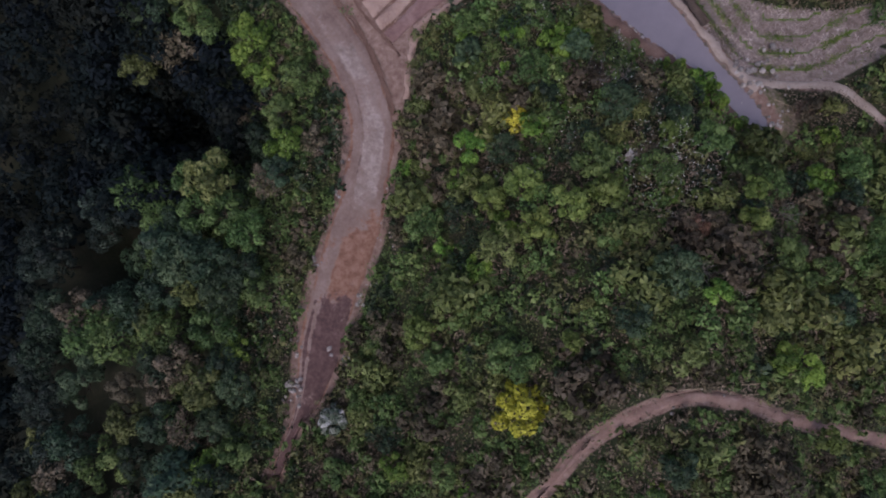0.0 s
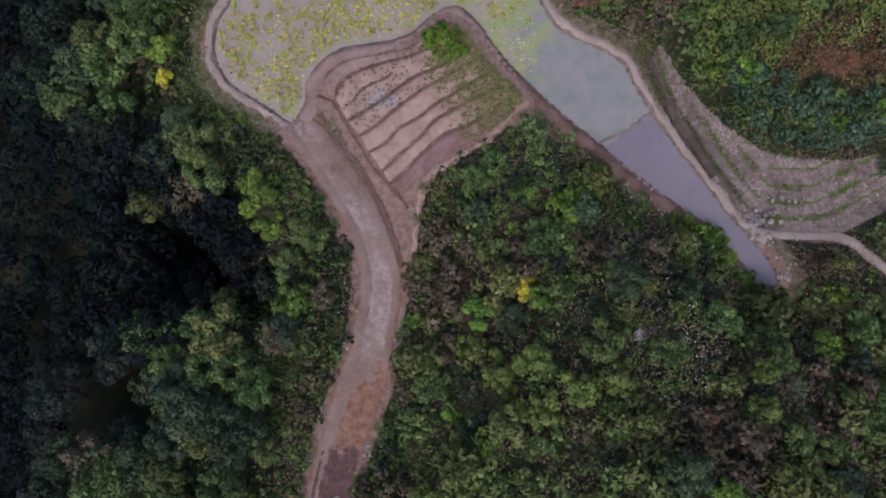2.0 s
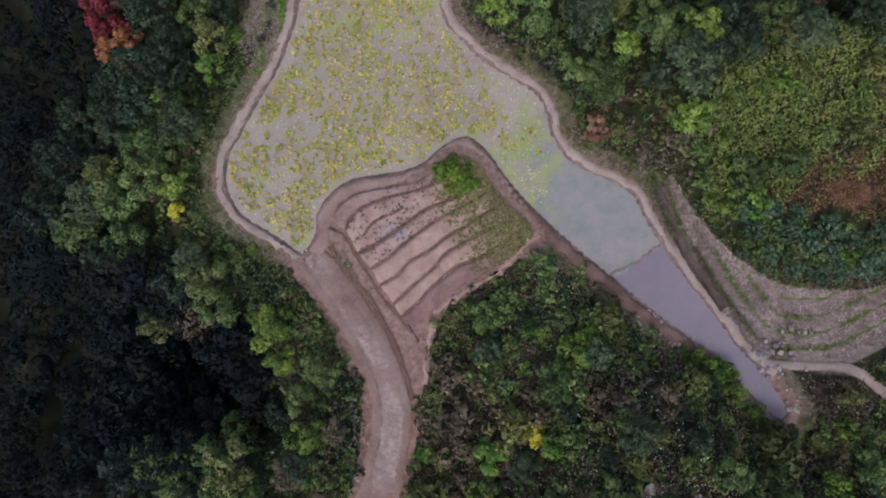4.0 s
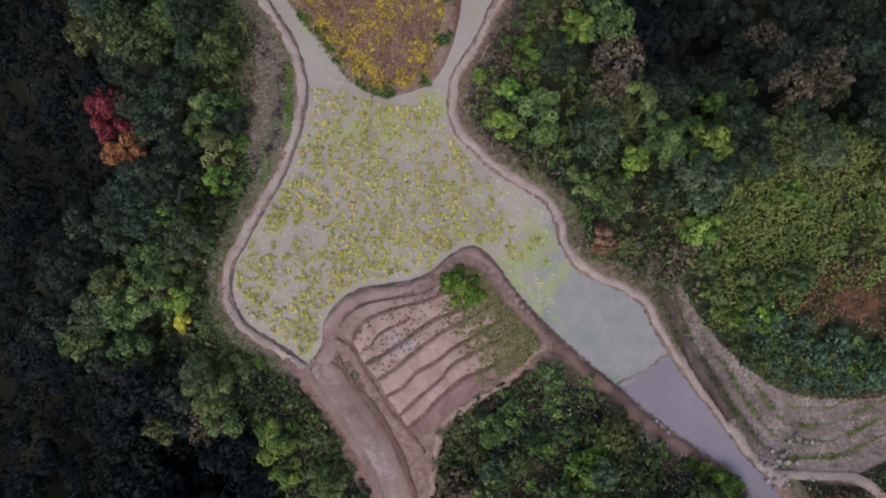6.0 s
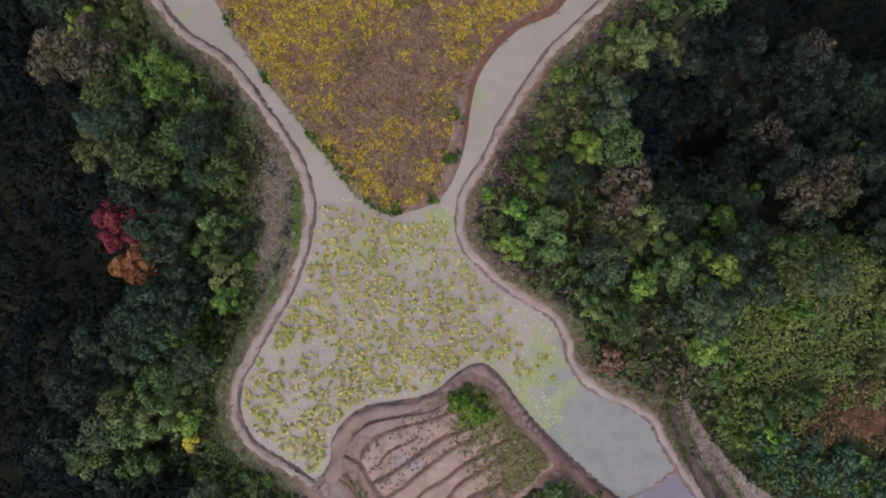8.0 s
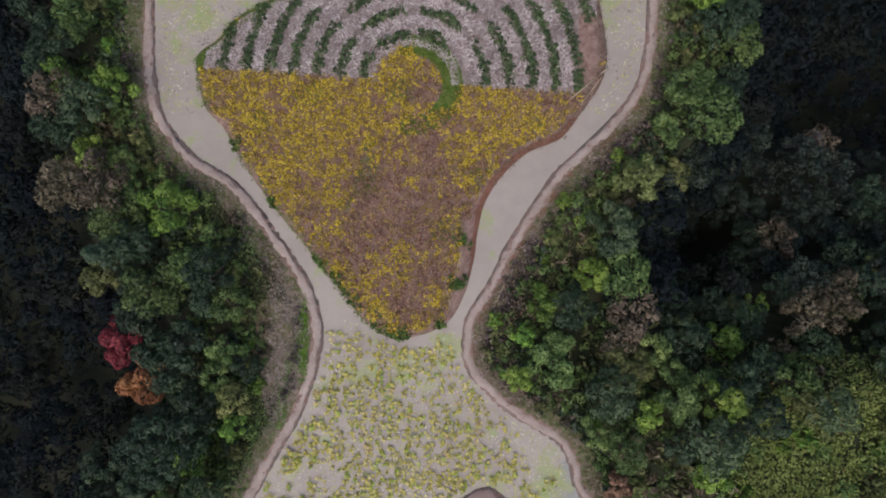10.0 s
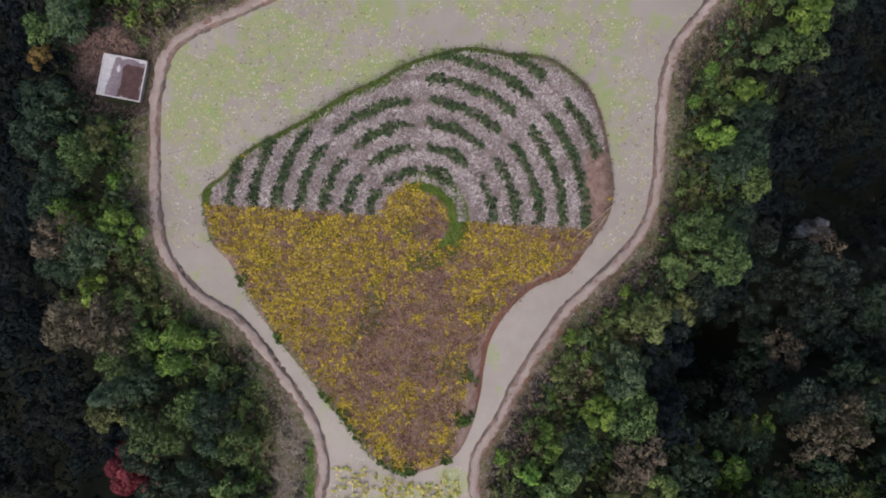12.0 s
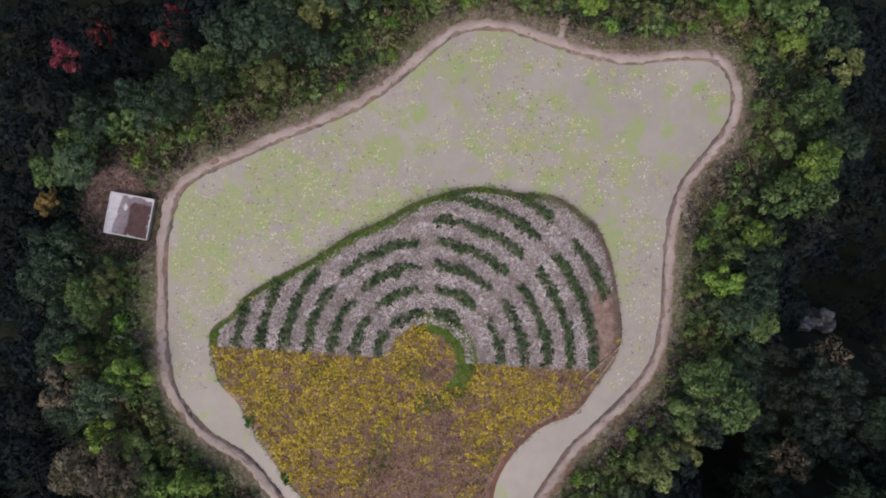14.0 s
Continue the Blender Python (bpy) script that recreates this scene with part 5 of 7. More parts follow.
for lo, hi, mat, word in ((-1, 0.3, LOW_DARK, "dark low undergrowth, its colour also standing for shade between the trees"), (0.3, 0.66, LOW_GREEN, "green low undergrowth and ferns"),
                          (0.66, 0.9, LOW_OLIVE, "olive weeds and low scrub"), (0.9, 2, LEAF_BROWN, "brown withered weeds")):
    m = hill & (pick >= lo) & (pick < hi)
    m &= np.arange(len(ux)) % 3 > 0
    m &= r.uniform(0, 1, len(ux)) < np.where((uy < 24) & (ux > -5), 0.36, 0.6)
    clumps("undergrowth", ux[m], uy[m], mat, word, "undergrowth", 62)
m = soft & bank & (r.uniform(0, 1, len(ux)) < 0.5)
tufts("dry_grass", ux[m], uy[m], STRAW, "pale dry grass on the pond banks", "grass", 63, 9, 0.22, 0.3, 0.2, 0.9, 0.16)
m = soft & bank & (pick < 0.5)
tufts("grass", ux[m], uy[m], LEAF_GRASS, "short green grass on the pond banks", "grass", 64, 6, 0.2, 0.18, 0.2, 0.8, 0.3)

def on_shoulder(x, y, pond):
    """The open grassy stretch beside the west path."""
    return (x < -10) & (-pond < 0.6 + 3.3 * np.exp(-((y - 44) / 5.2) ** 4)) & (y > 37) & (y < 51)


# fine growth between the shrubs of the hill and beside the road
HERB_DRY = leaf_material("leaf_dry_herb", [(0.07, 0.05, 0.034), (0.135, 0.10, 0.07), (0.25, 0.195, 0.15)], 0.0, 0.5, 0.4)
BRUSH = leaf_material("leaf_dead_brush", [(0.045, 0.033, 0.032), (0.095, 0.073, 0.07), (0.19, 0.15, 0.145)], 0.1, 0.6, 0.4)
cx, cy, r = scatter(-17, -22, 38, 25, 0.43, 156)
s = Site(cx, cy)
ragged = 0.55 * value_noise(cx * 0.7, cy * 0.7, 157)
m = (s.ridge < 5) & (s.pond < -0.75 - 0.3 * (cy > 21) - 1.3 * ragged) & (s.field < -0.15 - ragged) & ((s.field < -2.0) | (s.pond < -1.9)) & (s.road > road_half(cy) - 0.1 + 1.6 * ragged) & (s.terrace < -0.1) & (s.east_path > 0.35 + 0.6 * ragged) \
    & (s.hill_path > 0.3 + 0.8 * ragged) & ~((cx > 26) & (s.terrace > -1.5) & (cy < 18) & (r.uniform(0, 1, len(cx)) < 0.85))
shade = value_noise(cx * 0.22, cy * 0.22, 158) * 0.7 + value_noise(cx * 0.9, cy * 0.9, 159) * 0.45 + r.uniform(-0.12, 0.12, len(cx))
bankside = np.exp(-((cx - 29) / 4.5) ** 2 - ((cy - 11.5) / 2.0) ** 2)
shade = shade + 0.6 * bankside - 0.12 * step01(6, 14, cy)
for lo, hi, mat, word in ((-1, 0.40, LOW_GREEN, "fine green herbs between the hill shrubs"), (0.40, 0.56, LOW_OLIVE, "fine olive herbs between the hill shrubs"), (0.56, 3, HERB_DRY, "withered reddish-brown herbs on the hill")):
    k = m & (shade >= lo) & (shade < hi)
    tufts("herbs", cx[k], cy[k], mat, word, "herbs", 160, 8, 0.23, 0.7, 0.24, 0.6, 0.4)

# fine growth along the pond banks
cx, cy, r = scatter(-34, 22, 24, 98, 0.42, 256)
s = Site(cx, cy)
ragged = 0.5 * value_noise(cx * 0.7, cy * 0.7, 257)
m = (-s.pond > 0.5 + ragged) & (-s.pond < 4.2) & (s.ridge < 6) & ~on_shoulder(cx, cy, s.pond) & (s.terrace < -0.3) & (s.field < -2.2) & (s.road > 3.0) & (np.hypot(cx + 30.5, cy - 77.5) > 3.2)
shade = value_noise(cx * 0.2, cy * 0.2, 258) * 0.75 + value_noise(cx * 0.9, cy * 0.9, 259) * 0.4 + r.uniform(-0.12, 0.12, len(cx)) + 0.16 * (cx > -1) * (cy > 40) - 0.12 * (cx < -15) * (cy < 40) \
    + 0.3 * np.exp(-((cx + 16.5) / 2) ** 2 - ((cy - 44.5) / 5) ** 2) + 0.35 * np.exp(-((cx - 10.2) / 1.6) ** 2 - ((cy - 33.2) / 1.8) ** 2)
for lo, hi, mat, word in ((-1, 0.46, LOW_GREEN, "fine green herbs along the pond bank"), (0.46, 0.62, LOW_OLIVE, "fine olive herbs along the pond bank"), (0.62, 3, HERB_DRY, "withered brown herbs along the pond bank")):
    k = m & (shade >= lo) & (shade < hi)
    tufts("herbs", cx[k], cy[k], mat, word, "herbs", 260, 8, 0.22, 0.5, 0.22, 0.6, 0.4)

# the dry grassy shoulder and its green strip beside the west path
cx, cy, r = scatter(-21, 36, -12, 51, 0.27, 356)
s = Site(cx, cy)
band = -s.pond + 0.5 * (value_noise(cx * 0.5, cy * 0.5, 357) - 0.5)
stretch = np.exp(-((cy - 44) / 5.2) ** 4)
DRY_PINK = leaf_material("dry_pink_grass", [(0.17, 0.135, 0.115), (0.30, 0.245, 0.215), (0.50, 0.43, 0.39)], 0.0, 0.5, 0.4)
m = (band > 1.1) & (band < 0.9 + 3.2 * stretch) & (value_noise(cx * 0.7, cy * 0.7, 358) > 0.15)
tufts("dry_grass", cx[m], cy[m], DRY_PINK, "pinkish dry grass on the shoulder beside the pond path", "grass", 359, 11, 0.2, 0.3, 0.16, 0.8, 0.2)
m = (band > 0.62) & (band < 0.65 + 1.35 * np.exp(-((cy - 43) / 4.6) ** 4)) & (value_noise(cx * 0.6, cy * 0.6, 360) > 0.18)
tufts("grass", cx[m], cy[m], leaf_material("leaf_fresh_grass", [(0.055, 0.13, 0.015), (0.11, 0.23, 0.03), (0.19, 0.31, 0.06)], 0.0, 0.5), "fresh green grass strip beside the pond path", "grass", 361, 8, 0.18, 0.25, 0.13, 0.7, 0.4)
cx, cy, r = scatter(-34, 36, 24, 96, 0.33, 362)
s = Site(cx, cy)
band = -s.pond + 0.7 * (value_noise(cx * 0.35, cy * 0.35, 363) - 0.5)
m = (s.pond < -0.62) & ((band < 1.45) | ((np.hypot(cx - 19.8, cy - 90.6) < 3.0) & (value_noise(cx * 0.6, cy * 0.6, 364) > 0.3))) & (s.terrace < -2) & (r.uniform(0, 1, len(cx)) < 0.55) & ((cx < -1) | (cy > 40))
tufts("dry_grass", cx[m], cy[m], DRY_PINK, "pinkish dry grass outside the bank path", "grass", 365, 7, 0.2, 0.25, 0.16, 0.8, 0.2)
# dead brush outside the path, thickest on the east
cx, cy, r = scatter(-33, 36, 22, 95, 0.62, 366)
s = Site(cx, cy)
band = -s.pond + 0.8 * (value_noise(cx * 0.3, cy * 0.3, 367) - 0.5)
m = (band > 1.3) & (band < np.where((cx > -1) & (cy < 67), 2.9, 2.0)) & (s.terrace < -2) & (r.uniform(0, 1, len(cx)) < np.where((cx > -1) & (cy > 40) & (cy < 67), 0.75, 0.3)) & (np.hypot(cx + 30.5, cy - 77.5) > 3.4)
clumps("dead_brush", cx[m], cy[m], BRUSH, "purplish-brown dead brush outside the bank path", "brush", 368, 30, 0.26, 0.5, 0.6)

fl = np.random.default_rng(151)
x, y = np.concatenate([fl.uniform(-2, 18, 1100), fl.normal(15, 2.2, 420), fl.uniform(13, 20, 260), fl.uniform(-13, -8, 130)]), np.concatenate([fl.uniform(6, 24, 1100), fl.normal(6.5, 2.0, 420), fl.uniform(29.5, 36, 260), fl.uniform(-8, 9, 130)])
s = Site(x, y)
m = (s.field < -0.8) & (s.pond < -1.2) & (s.road > 2.8) & (value_noise(x * 0.35, y * 0.35, 152) > 0.42)
at = np.column_stack([x, y, s.z + fl.uniform(0.7, 1.7, len(x))])[m]
PETAL = leaf_material("petal_white", [(0.35, 0.35, 0.32), (0.55, 0.55, 0.52), (0.7, 0.7, 0.68)], 0.0, 1.0)
v, f = leaves(at, np.tile((0, 0, 1.0), (len(at), 1)), 0.08, fl, 0.8, 0.3)
tagged(new("wild_flowers", mesh_of("wild_flowers", v, f, [PETAL])), "small white wild flowers scattered over the scrub", "flowers", kind="stuff")

# weeds and withered stalks on the shoulder east of the terraces
ex, ey, r = scatter(15, 20, 42, 43, 0.44, 66)
s = Site(ex, ey)
patch = (value_noise(ex * 0.5, ey * 0.5, 69) > 0.12) & (ex > 20.2 + 1.5 * (value_noise(ex * 0.4, ey * 0.4, 70) - 0.5)) & (ey > 26.4 + 0.8 * np.sin(ex * 0.9)) & (s.pond < -3.2) & (s.terrace < -0.5) & (s.ridge < 3) & ((ey > 22.5 + 0.9 * np.maximum(0, 24 - ex)) | (ex > 26))
rusty = np.exp(-((ex - 33) / 6.0) ** 2 - ((ey - 28.2) / 3.2) ** 2) + 0.5 * (value_noise(ex * 0.5, ey * 0.5, 12) - 0.5) + 0.3 * np.sin((ex * 0.8 - ey * 0.6) * 3.0) > 0.36
LEAF_CORN = leaf_material("leaf_weeds", [(0.088, 0.132, 0.033), (0.159, 0.209, 0.049), (0.264, 0.291, 0.093)], 0.0, 0.45, 0.25)
LEAF_STALK = leaf_material("leaf_stalks", [(0.102, 0.055, 0.029), (0.210, 0.110, 0.053), (0.324, 0.192, 0.096)], 0.0, 0.5)
m = patch & ~rusty
tufts("tall_weeds", ex[m], ey[m], LEAF_CORN, "tall yellow-green weeds covering the shoulder field", "weeds", 67, 13, 0.27, 1.0, 0.26, 0.4, 0.55)
lx, ly, r3 = scatter(22, 30, 40, 42, 1.9, 267)
sl = Site(lx, ly)
for i in np.where((sl.ridge < 3) & (value_noise(lx * 0.3, ly * 0.3, 268) > 0.5) & clear_of_single(lx, ly, 0.2))[0]:
    shrubs.plant(int(r3.choice(5, p=[0.5, 0.2, 0.05, 0.05, 0.2])), lx[i], ly[i], sl.z[i], r3.uniform(0.6, 1.1), r3.uniform(0, 360))
m = patch & rusty
tufts("withered_stalks", ex[m], ey[m], LEAF_STALK, "rust-brown withered crop stalks", "crop", 68, 12, 0.22, 0.9, 0.2, 0.6, 0.3)
hedge = [(26.6, 22.3), (28.6, 21.9), (30.4, 22.1), (32.4, 22.5), (24.8, 23.4), (23.4, 25.4), (34.2, 23.0), (36.5, 23.6), (29.6, 23.6), (22.4, 27.0), (27.6, 24.2), (25.8, 25.2), (31.4, 24.6), (33.4, 25.2), (24.4, 26.8), (29.2, 25.4), (26.8, 26.6), (35.4, 25.6)]
leafy = [(28.4, 22.9), (30.6, 23.2), (32.6, 23.6), (34.8, 24.2), (26.4, 23.4), (36.8, 24.6), (20.0, 29.0), (21.2, 27.4), (22.6, 28.8), (21.6, 30.0), (24.4, 25.6), (23.6, 27.4), (19.2, 31.2), (20.6, 32.4), (35.6, 20.0), (37.6, 20.6), (36.2, 16.0), (30.2, 9.6), (33.0, 8.8), (21.4, 12.7), (22.6, 11.5), (23.6, 10.4), (24.9, 9.2), (20.1, 14.0), (26.6, 8.7), (18.6, 15.2), (28.4, 9.0)]
hz = put_on([q[0] for q in hedge], [q[1] for q in hedge])
hedge_model = shrub("hedge_shrub", 58, leaf_material("leaf_hedge", [(0.032, 0.07, 0.038), (0.068, 0.125, 0.072), (0.12, 0.19, 0.115)]), 1.25, 480, 0.27, "bluish-green leafy shrub above the terraces", "shrub", "shrubs above the terraces")
hedge_planter = Planter([hedge_model])
for k, (x, y) in enumerate(hedge):
    hedge_planter.plant(0, x, y, hz[k] - 0.02, 0.9 + 0.1 * (k % 4), 70 * k)
lz = put_on([q[0] for q in leafy], [q[1] for q in leafy])
for k, (x, y) in enumerate(leafy):
    shrubs.plant((0, 4)[k % 2], x, y, lz[k] - 0.02, 0.85 + 0.13 * (k % 4), 70 * k)


def bare_shrub(seed, radius):
    """Leafless grey twigs that fork from one foot."""
    r = np.random.default_rng(seed)
    pieces = []
    for i in range(11):
        a, lift = r.uniform(0, 6.28), r.uniform(0.4, 1.1)
        tip = np.array([math.cos(a) * radius, math.sin(a) * radius, radius * lift]) * r.uniform(0.6, 1.1)
        mid = tip * 0.5 + r.normal(size=3) * 0.12
        pieces.append(tube([(0, 0, -0.1), mid, tip], [0.035, 0.024, 0.01], 4))
        for k in range(3):
            o = mid + (tip - mid) * r.uniform(0, 0.8)
            pieces.append(tube([o, o + r.normal(size=3) * 0.35 * radius + (0, 0, 0.1)], [0.016, 0.006], 4))
    return mesh_of("bare_shrub", *joined(pieces), [TWIG], True)


TWIG = material("dead_twig", [(0.11, 0.095, 0.085), (0.21, 0.19, 0.175), (0.32, 0.29, 0.27)], 3.0, 0.9, 0.2)
twig_meshes = [bare_shrub(k, 1.5) for k in range(3)]
DEAD = [(12.1, 12.8), (11.4, 13.3), (12.6, 12.0), (11.8, -2.4), (16.4, -0.6), (18.2, -1.6), (19.6, 0.6), (17.4, 1.6), (20.6, -0.6), (15.2, 2.6), (24.0, 3.4), (13.6, 13.6), (-20.2, 0.4), (21.2, 9.6)]
r = np.random.default_rng(141)
dz = put_on([q[0] for q in DEAD], [q[1] for q in DEAD])
for k, (x, y) in enumerate(DEAD):
    ob = tagged(new("bare_shrub", twig_meshes[k % 3]), "leafless grey dead shrub with forked twigs", "shrub", "dead shrubs in the scrub")
    ob.matrix_basis = pose(x, y, dz[k] + 0.5, 0, 0, 60 * k) @ Matrix.Scale(r.uniform(0.5, 0.85), 4)

# ---- bean field on the island ----
bx, by, r = scatter(-23, 44, 11, 72, 0.31, 71)
s = Site(bx, by)
ringd = np.hypot(bx - ARC[0], by - ARC[1])
bean = (s.island > 0.55) & ~in_beds(s) & ~((ringd > 2.3) & (ringd < 3.6) & (bx > ARC[0]) & (by > ARC[1] - 2)) & ~((bx > -2.6) & (by < 54.5) & (s.island < 1.3)) \
    & ~((s.island < 0.85) & (bx > -2) & (by < 63))
faded = 0.62 * np.exp(-((bx + 5.0) / 4.6) ** 2 - ((by - 60.6) / 2.6) ** 2) + 0.8 * np.exp(-((bx + 7.0) / 6.0) ** 2 - ((by - 56.2) / 2.9) ** 2) + 0.7 * np.exp(-((bx + 6.5) / 5.5) ** 2 - ((by - 50.5) / 4.6) ** 2) \
    + 0.45 * (bx > 2.6) * (by > 62.4) + 0.4 * (bx < -20.0) * (by > 63.5)
p_yellow = 0.90 - faded + 0.75 * (value_noise(bx * 0.5, by * 0.5, 72) - 0.5) + 0.8 * (value_noise(bx * 1.15, by * 1.15, 74) - 0.5)
yellow = bean & (0.12 + 0.76 * r.uniform(0, 1, len(bx)) < p_yellow)
brown = bean & ~yellow & (r.uniform(0, 1, len(bx)) < 0.9)
ochre = bean & (r.uniform(0, 1, len(bx)) < 0.22)
yellow, brown = yellow & ~ochre, brown & ~ochre
tufts("bean_plants", bx[ochre], by[ochre], leaf_material("leaf_bean_ochre", [(0.13, 0.085, 0.03), (0.29, 0.20, 0.055), (0.45, 0.33, 0.10)], 0.0, 0.9, 0.45), "ochre half-withered bean plants in the island field", "crop", 77, 12, 0.16, 0.42, 0.13, 0.45, 0.6)
tufts("bean_plants", bx[yellow], by[yellow], LEAF_BEAN, "yellowing bean plants in the island field", "crop", 75, 12, 0.155, 0.42, 0.12, 0.35, 0.8)
tufts("withered_beans", bx[brown], by[brown], LEAF_WITHERED, "withered brown bean plants in the island field", "crop", 76, 11, 0.18, 0.4, 0.15, 0.6, 0.45)
RIM = [(-8.6, 45.6, 0.5), (-7.2, 45.1, 0.7), (-6.0, 45.0, 0.5), (-11.4, 48.8, 0.6), (-12.2, 49.8, 0.7), (-13.0, 51.0, 0.5), (-10.4, 47.5, 0.5), (-1.5, 52.6, 0.5), (-1.8, 49.3, 0.6), (-16.8, 55.8, 0.4), (-19.8, 60.4, 0.5), (-3.4, 46.0, 0.4)]
rr = np.random.default_rng(210)
rx = np.concatenate([q[0] + rr.normal(size=14) * q[2] * 0.6 for q in RIM])
ry = np.concatenate([q[1] + rr.normal(size=14) * q[2] * 0.6 for q in RIM])
k = Site(rx, ry).island > 0.05
clumps("rim_weeds", rx[k], ry[k], leaf_material("leaf_rim", [(0.035, 0.075, 0.018), (0.07, 0.13, 0.03), (0.13, 0.19, 0.05)], 0.0, 0.8), "green leafy weeds at the island's rim", "weeds", 211, 26, 0.2, 0.34, 0.4)
gx2, gy2, r = scatter(-24, 43, 11.5, 80, 0.32, 77)
s = Site(gx2, gy2)
ringd = np.hypot(gx2 - ARC[0], gy2 - ARC[1])
lush = ((s.island > -0.1) & (s.island < np.where(gy2 > 67, 1.0, 0.7)) & ((gy2 > 66) | (gx2 < -8)) & (gx2 < 7.5) & (value_noise(gx2 * 0.5, gy2 * 0.5, 79) > np.where(gy2 > 67, 0.22, 0.4))) | ((ringd > 2.4) & (ringd < 3.7) & (gx2 > ARC[0]) & (gy2 > ARC[1] - 1.5)) \
    | ((s.island > 1) & ~in_beds(s) & (value_noise(gx2 * 0.45, gy2 * 0.45, 78) > 0.77))
tufts("grass", gx2[lush], gy2[lush], LEAF_GRASS, "lush green grass on the island's rim", "grass", 80, 8, 0.2, 0.2, 0.12, 0.8, 0.35)

rim = (s.island > 0.0) & (s.island < 0.9) & (gx2 > 1) & (value_noise(gx2 * 0.6, gy2 * 0.6, 178) > 0.25)
tufts("grass", gx2[rim], gy2[rim], HERB_DRY, "dry brownish grass on the island's east rim", "grass", 179, 7, 0.2, 0.2, 0.12, 0.8, 0.3)

wet = (s.island < -0.02) & (s.island > -0.6) & (gy2 > 67.5) & (gx2 < 4) & (value_noise(gx2 * 0.45, gy2 * 0.45, 181) > 0.56)
tufts("water_weeds", gx2[wet], gy2[wet], BRUSH, "dark rotting weeds in the water along the island's rim", "weeds", 182, 7, 0.16, 0.5, 0.14, 0.5, 0.4)

# ---- ring-shaped crop rows and straw mulch ----
SECTORS = [(-4, 42, (1, 2, 3, 4, 5)), (19, 41, (6,)), (48, 87, (0, 1, 2, 3, 4, 5, 6)), (93, 135, (0, 1, 2, 3)), (140, 178, (0, 1, 2, 3, 4, 5, 6))]
CROP_MESHES = []
for k in range(7):
    r = np.random.default_rng(290 + k)
    CROP_MESHES.append(leafy_mesh("plant", r, crown_leaves(r, 0.37, 0.36, 6, 80, 0.15, 0.5), LEAF_CROP, 0.0))


def crop_row(radius, a0, a1, seed):
    """Bushy plants side by side along an arc of the beds."""
    r = np.random.default_rng(seed)
    trim = math.degrees(0.28 / radius)      # the spoke paths keep one width from the middle outwards
    a = np.radians(np.arange(a0 + trim * (a0 > 10), a1 - trim * (a1 < 170), math.degrees(0.3 / radius)) + r.uniform(-0.6, 0.6))
    q = radius + np.where(np.arange(len(a)) % 2, 0.15, -0.15) + r.normal(size=len(a)) * 0.06
    x, y = ARC[0] + q * np.cos(a), ARC[1] + q * np.sin(a)
    s = Site(x, y)
    m = np.where((s.island > 0.55) & (y > ARC[1] + 0.35 - 0.065 * (x - ARC[0])) & (r.uniform(0, 1, len(a)) < 0.98))[0]
    if len(m) < 3:
        return
    root = tagged(new("crop_row"), "dark green leafy crop row in straw mulch", "crop", "ring-shaped crop rows")
    root.matrix_basis = pose(x[m[0]], y[m[0]], s.z[m[0]])
    for i in m:
        ob = part("plant", CROP_MESHES[int(r.integers(7))], root)
        ob.matrix_basis = pose(x[i] - x[m[0]], y[i] - y[m[0]], s.z[i] - s.z[m[0]] - 0.03, 0, 0, r.uniform(0, 360)) @ Matrix.Scale(r.choice([0.85, 1.08, 1.22]) * r.uniform(0.88, 1.12), 4)


row_no = 0
for a0, a1, ks in SECTORS:
    for k in ks:
        crop_row(ARC_R + ARC_STEP * k, a0, a1, 300 + row_no)
        row_no += 1


STUBBLE = leaf_material("stubble", [(0.12, 0.085, 0.074), (0.27, 0.21, 0.19), (0.53, 0.455, 0.43)], 0.0, 0.8)


def straws(name, x, y, size, label, seed, mat=STRAW, along=None, lift=0.1):
    r = np.random.default_rng(seed)
    z = put_on(x, y)
    n = len(x)
    a = r.uniform(0, math.pi, n) if along is None else along + r.normal(size=n) * 0.5
    d = np.column_stack([np.cos(a), np.sin(a), r.normal(size=n) * 0.15])
    w = np.column_stack([-np.sin(a), np.cos(a), r.normal(size=n) * 0.3])
    ln = size * r.uniform(0.5, 1.4, (n, 1))
    c = np.column_stack([x, y, z + r.uniform(0.015, lift, n)])
    v = np.stack([c - d * ln / 2 - w * 0.02, c - d * ln / 2 + w * 0.02, c + d * ln / 2 + w * 0.015, c + d * ln / 2 - w * 0.015], 1).reshape(-1, 3)
    return tagged(new(name, mesh_of(name, v, np.arange(4 * n).reshape(n, 4), [mat])), label, "straw", kind="stuff")


r = np.random.default_rng(91)
x, y = r.uniform(-22, 10.5, 60000), r.uniform(64, 79.5, 60000)
s = Site(x, y)
ringd = (np.hypot(x - ARC[0], y - ARC[1]) - ARC_R) / ARC_STEP
m = in_beds(s) & (np.abs(ringd - np.round(ringd)) > np.where(r.uniform(0, 1, 60000) < 0.3, 0.02, 0.18)) & ~((x > 7.6 + 0.8 * (value_noise(x, y, 96) - 0.5)) & (y < 71))
straws("straw_mulch", x[m], y[m], 0.24, "pale dry straw mulch between the crop rows", 92, lift=0.18)
x, y = r.uniform(16, 42, 30000), r.uniform(15.5, 30, 30000)
s = Site(x, y)
bands = away(spline(TERRACE_OUT, False, 1.0), x, y)
m = (s.terrace > -0.2) & (np.abs((bands / 1.3) % 1 - 0.5) > 0.12) & (value_noise(x * 0.5, y * 0.5, 97) > 0.22)
straws("terrace_straw", x[m], y[m], 0.28, "pale cut straw lying in rows on the terraces", 93, STUBBLE)
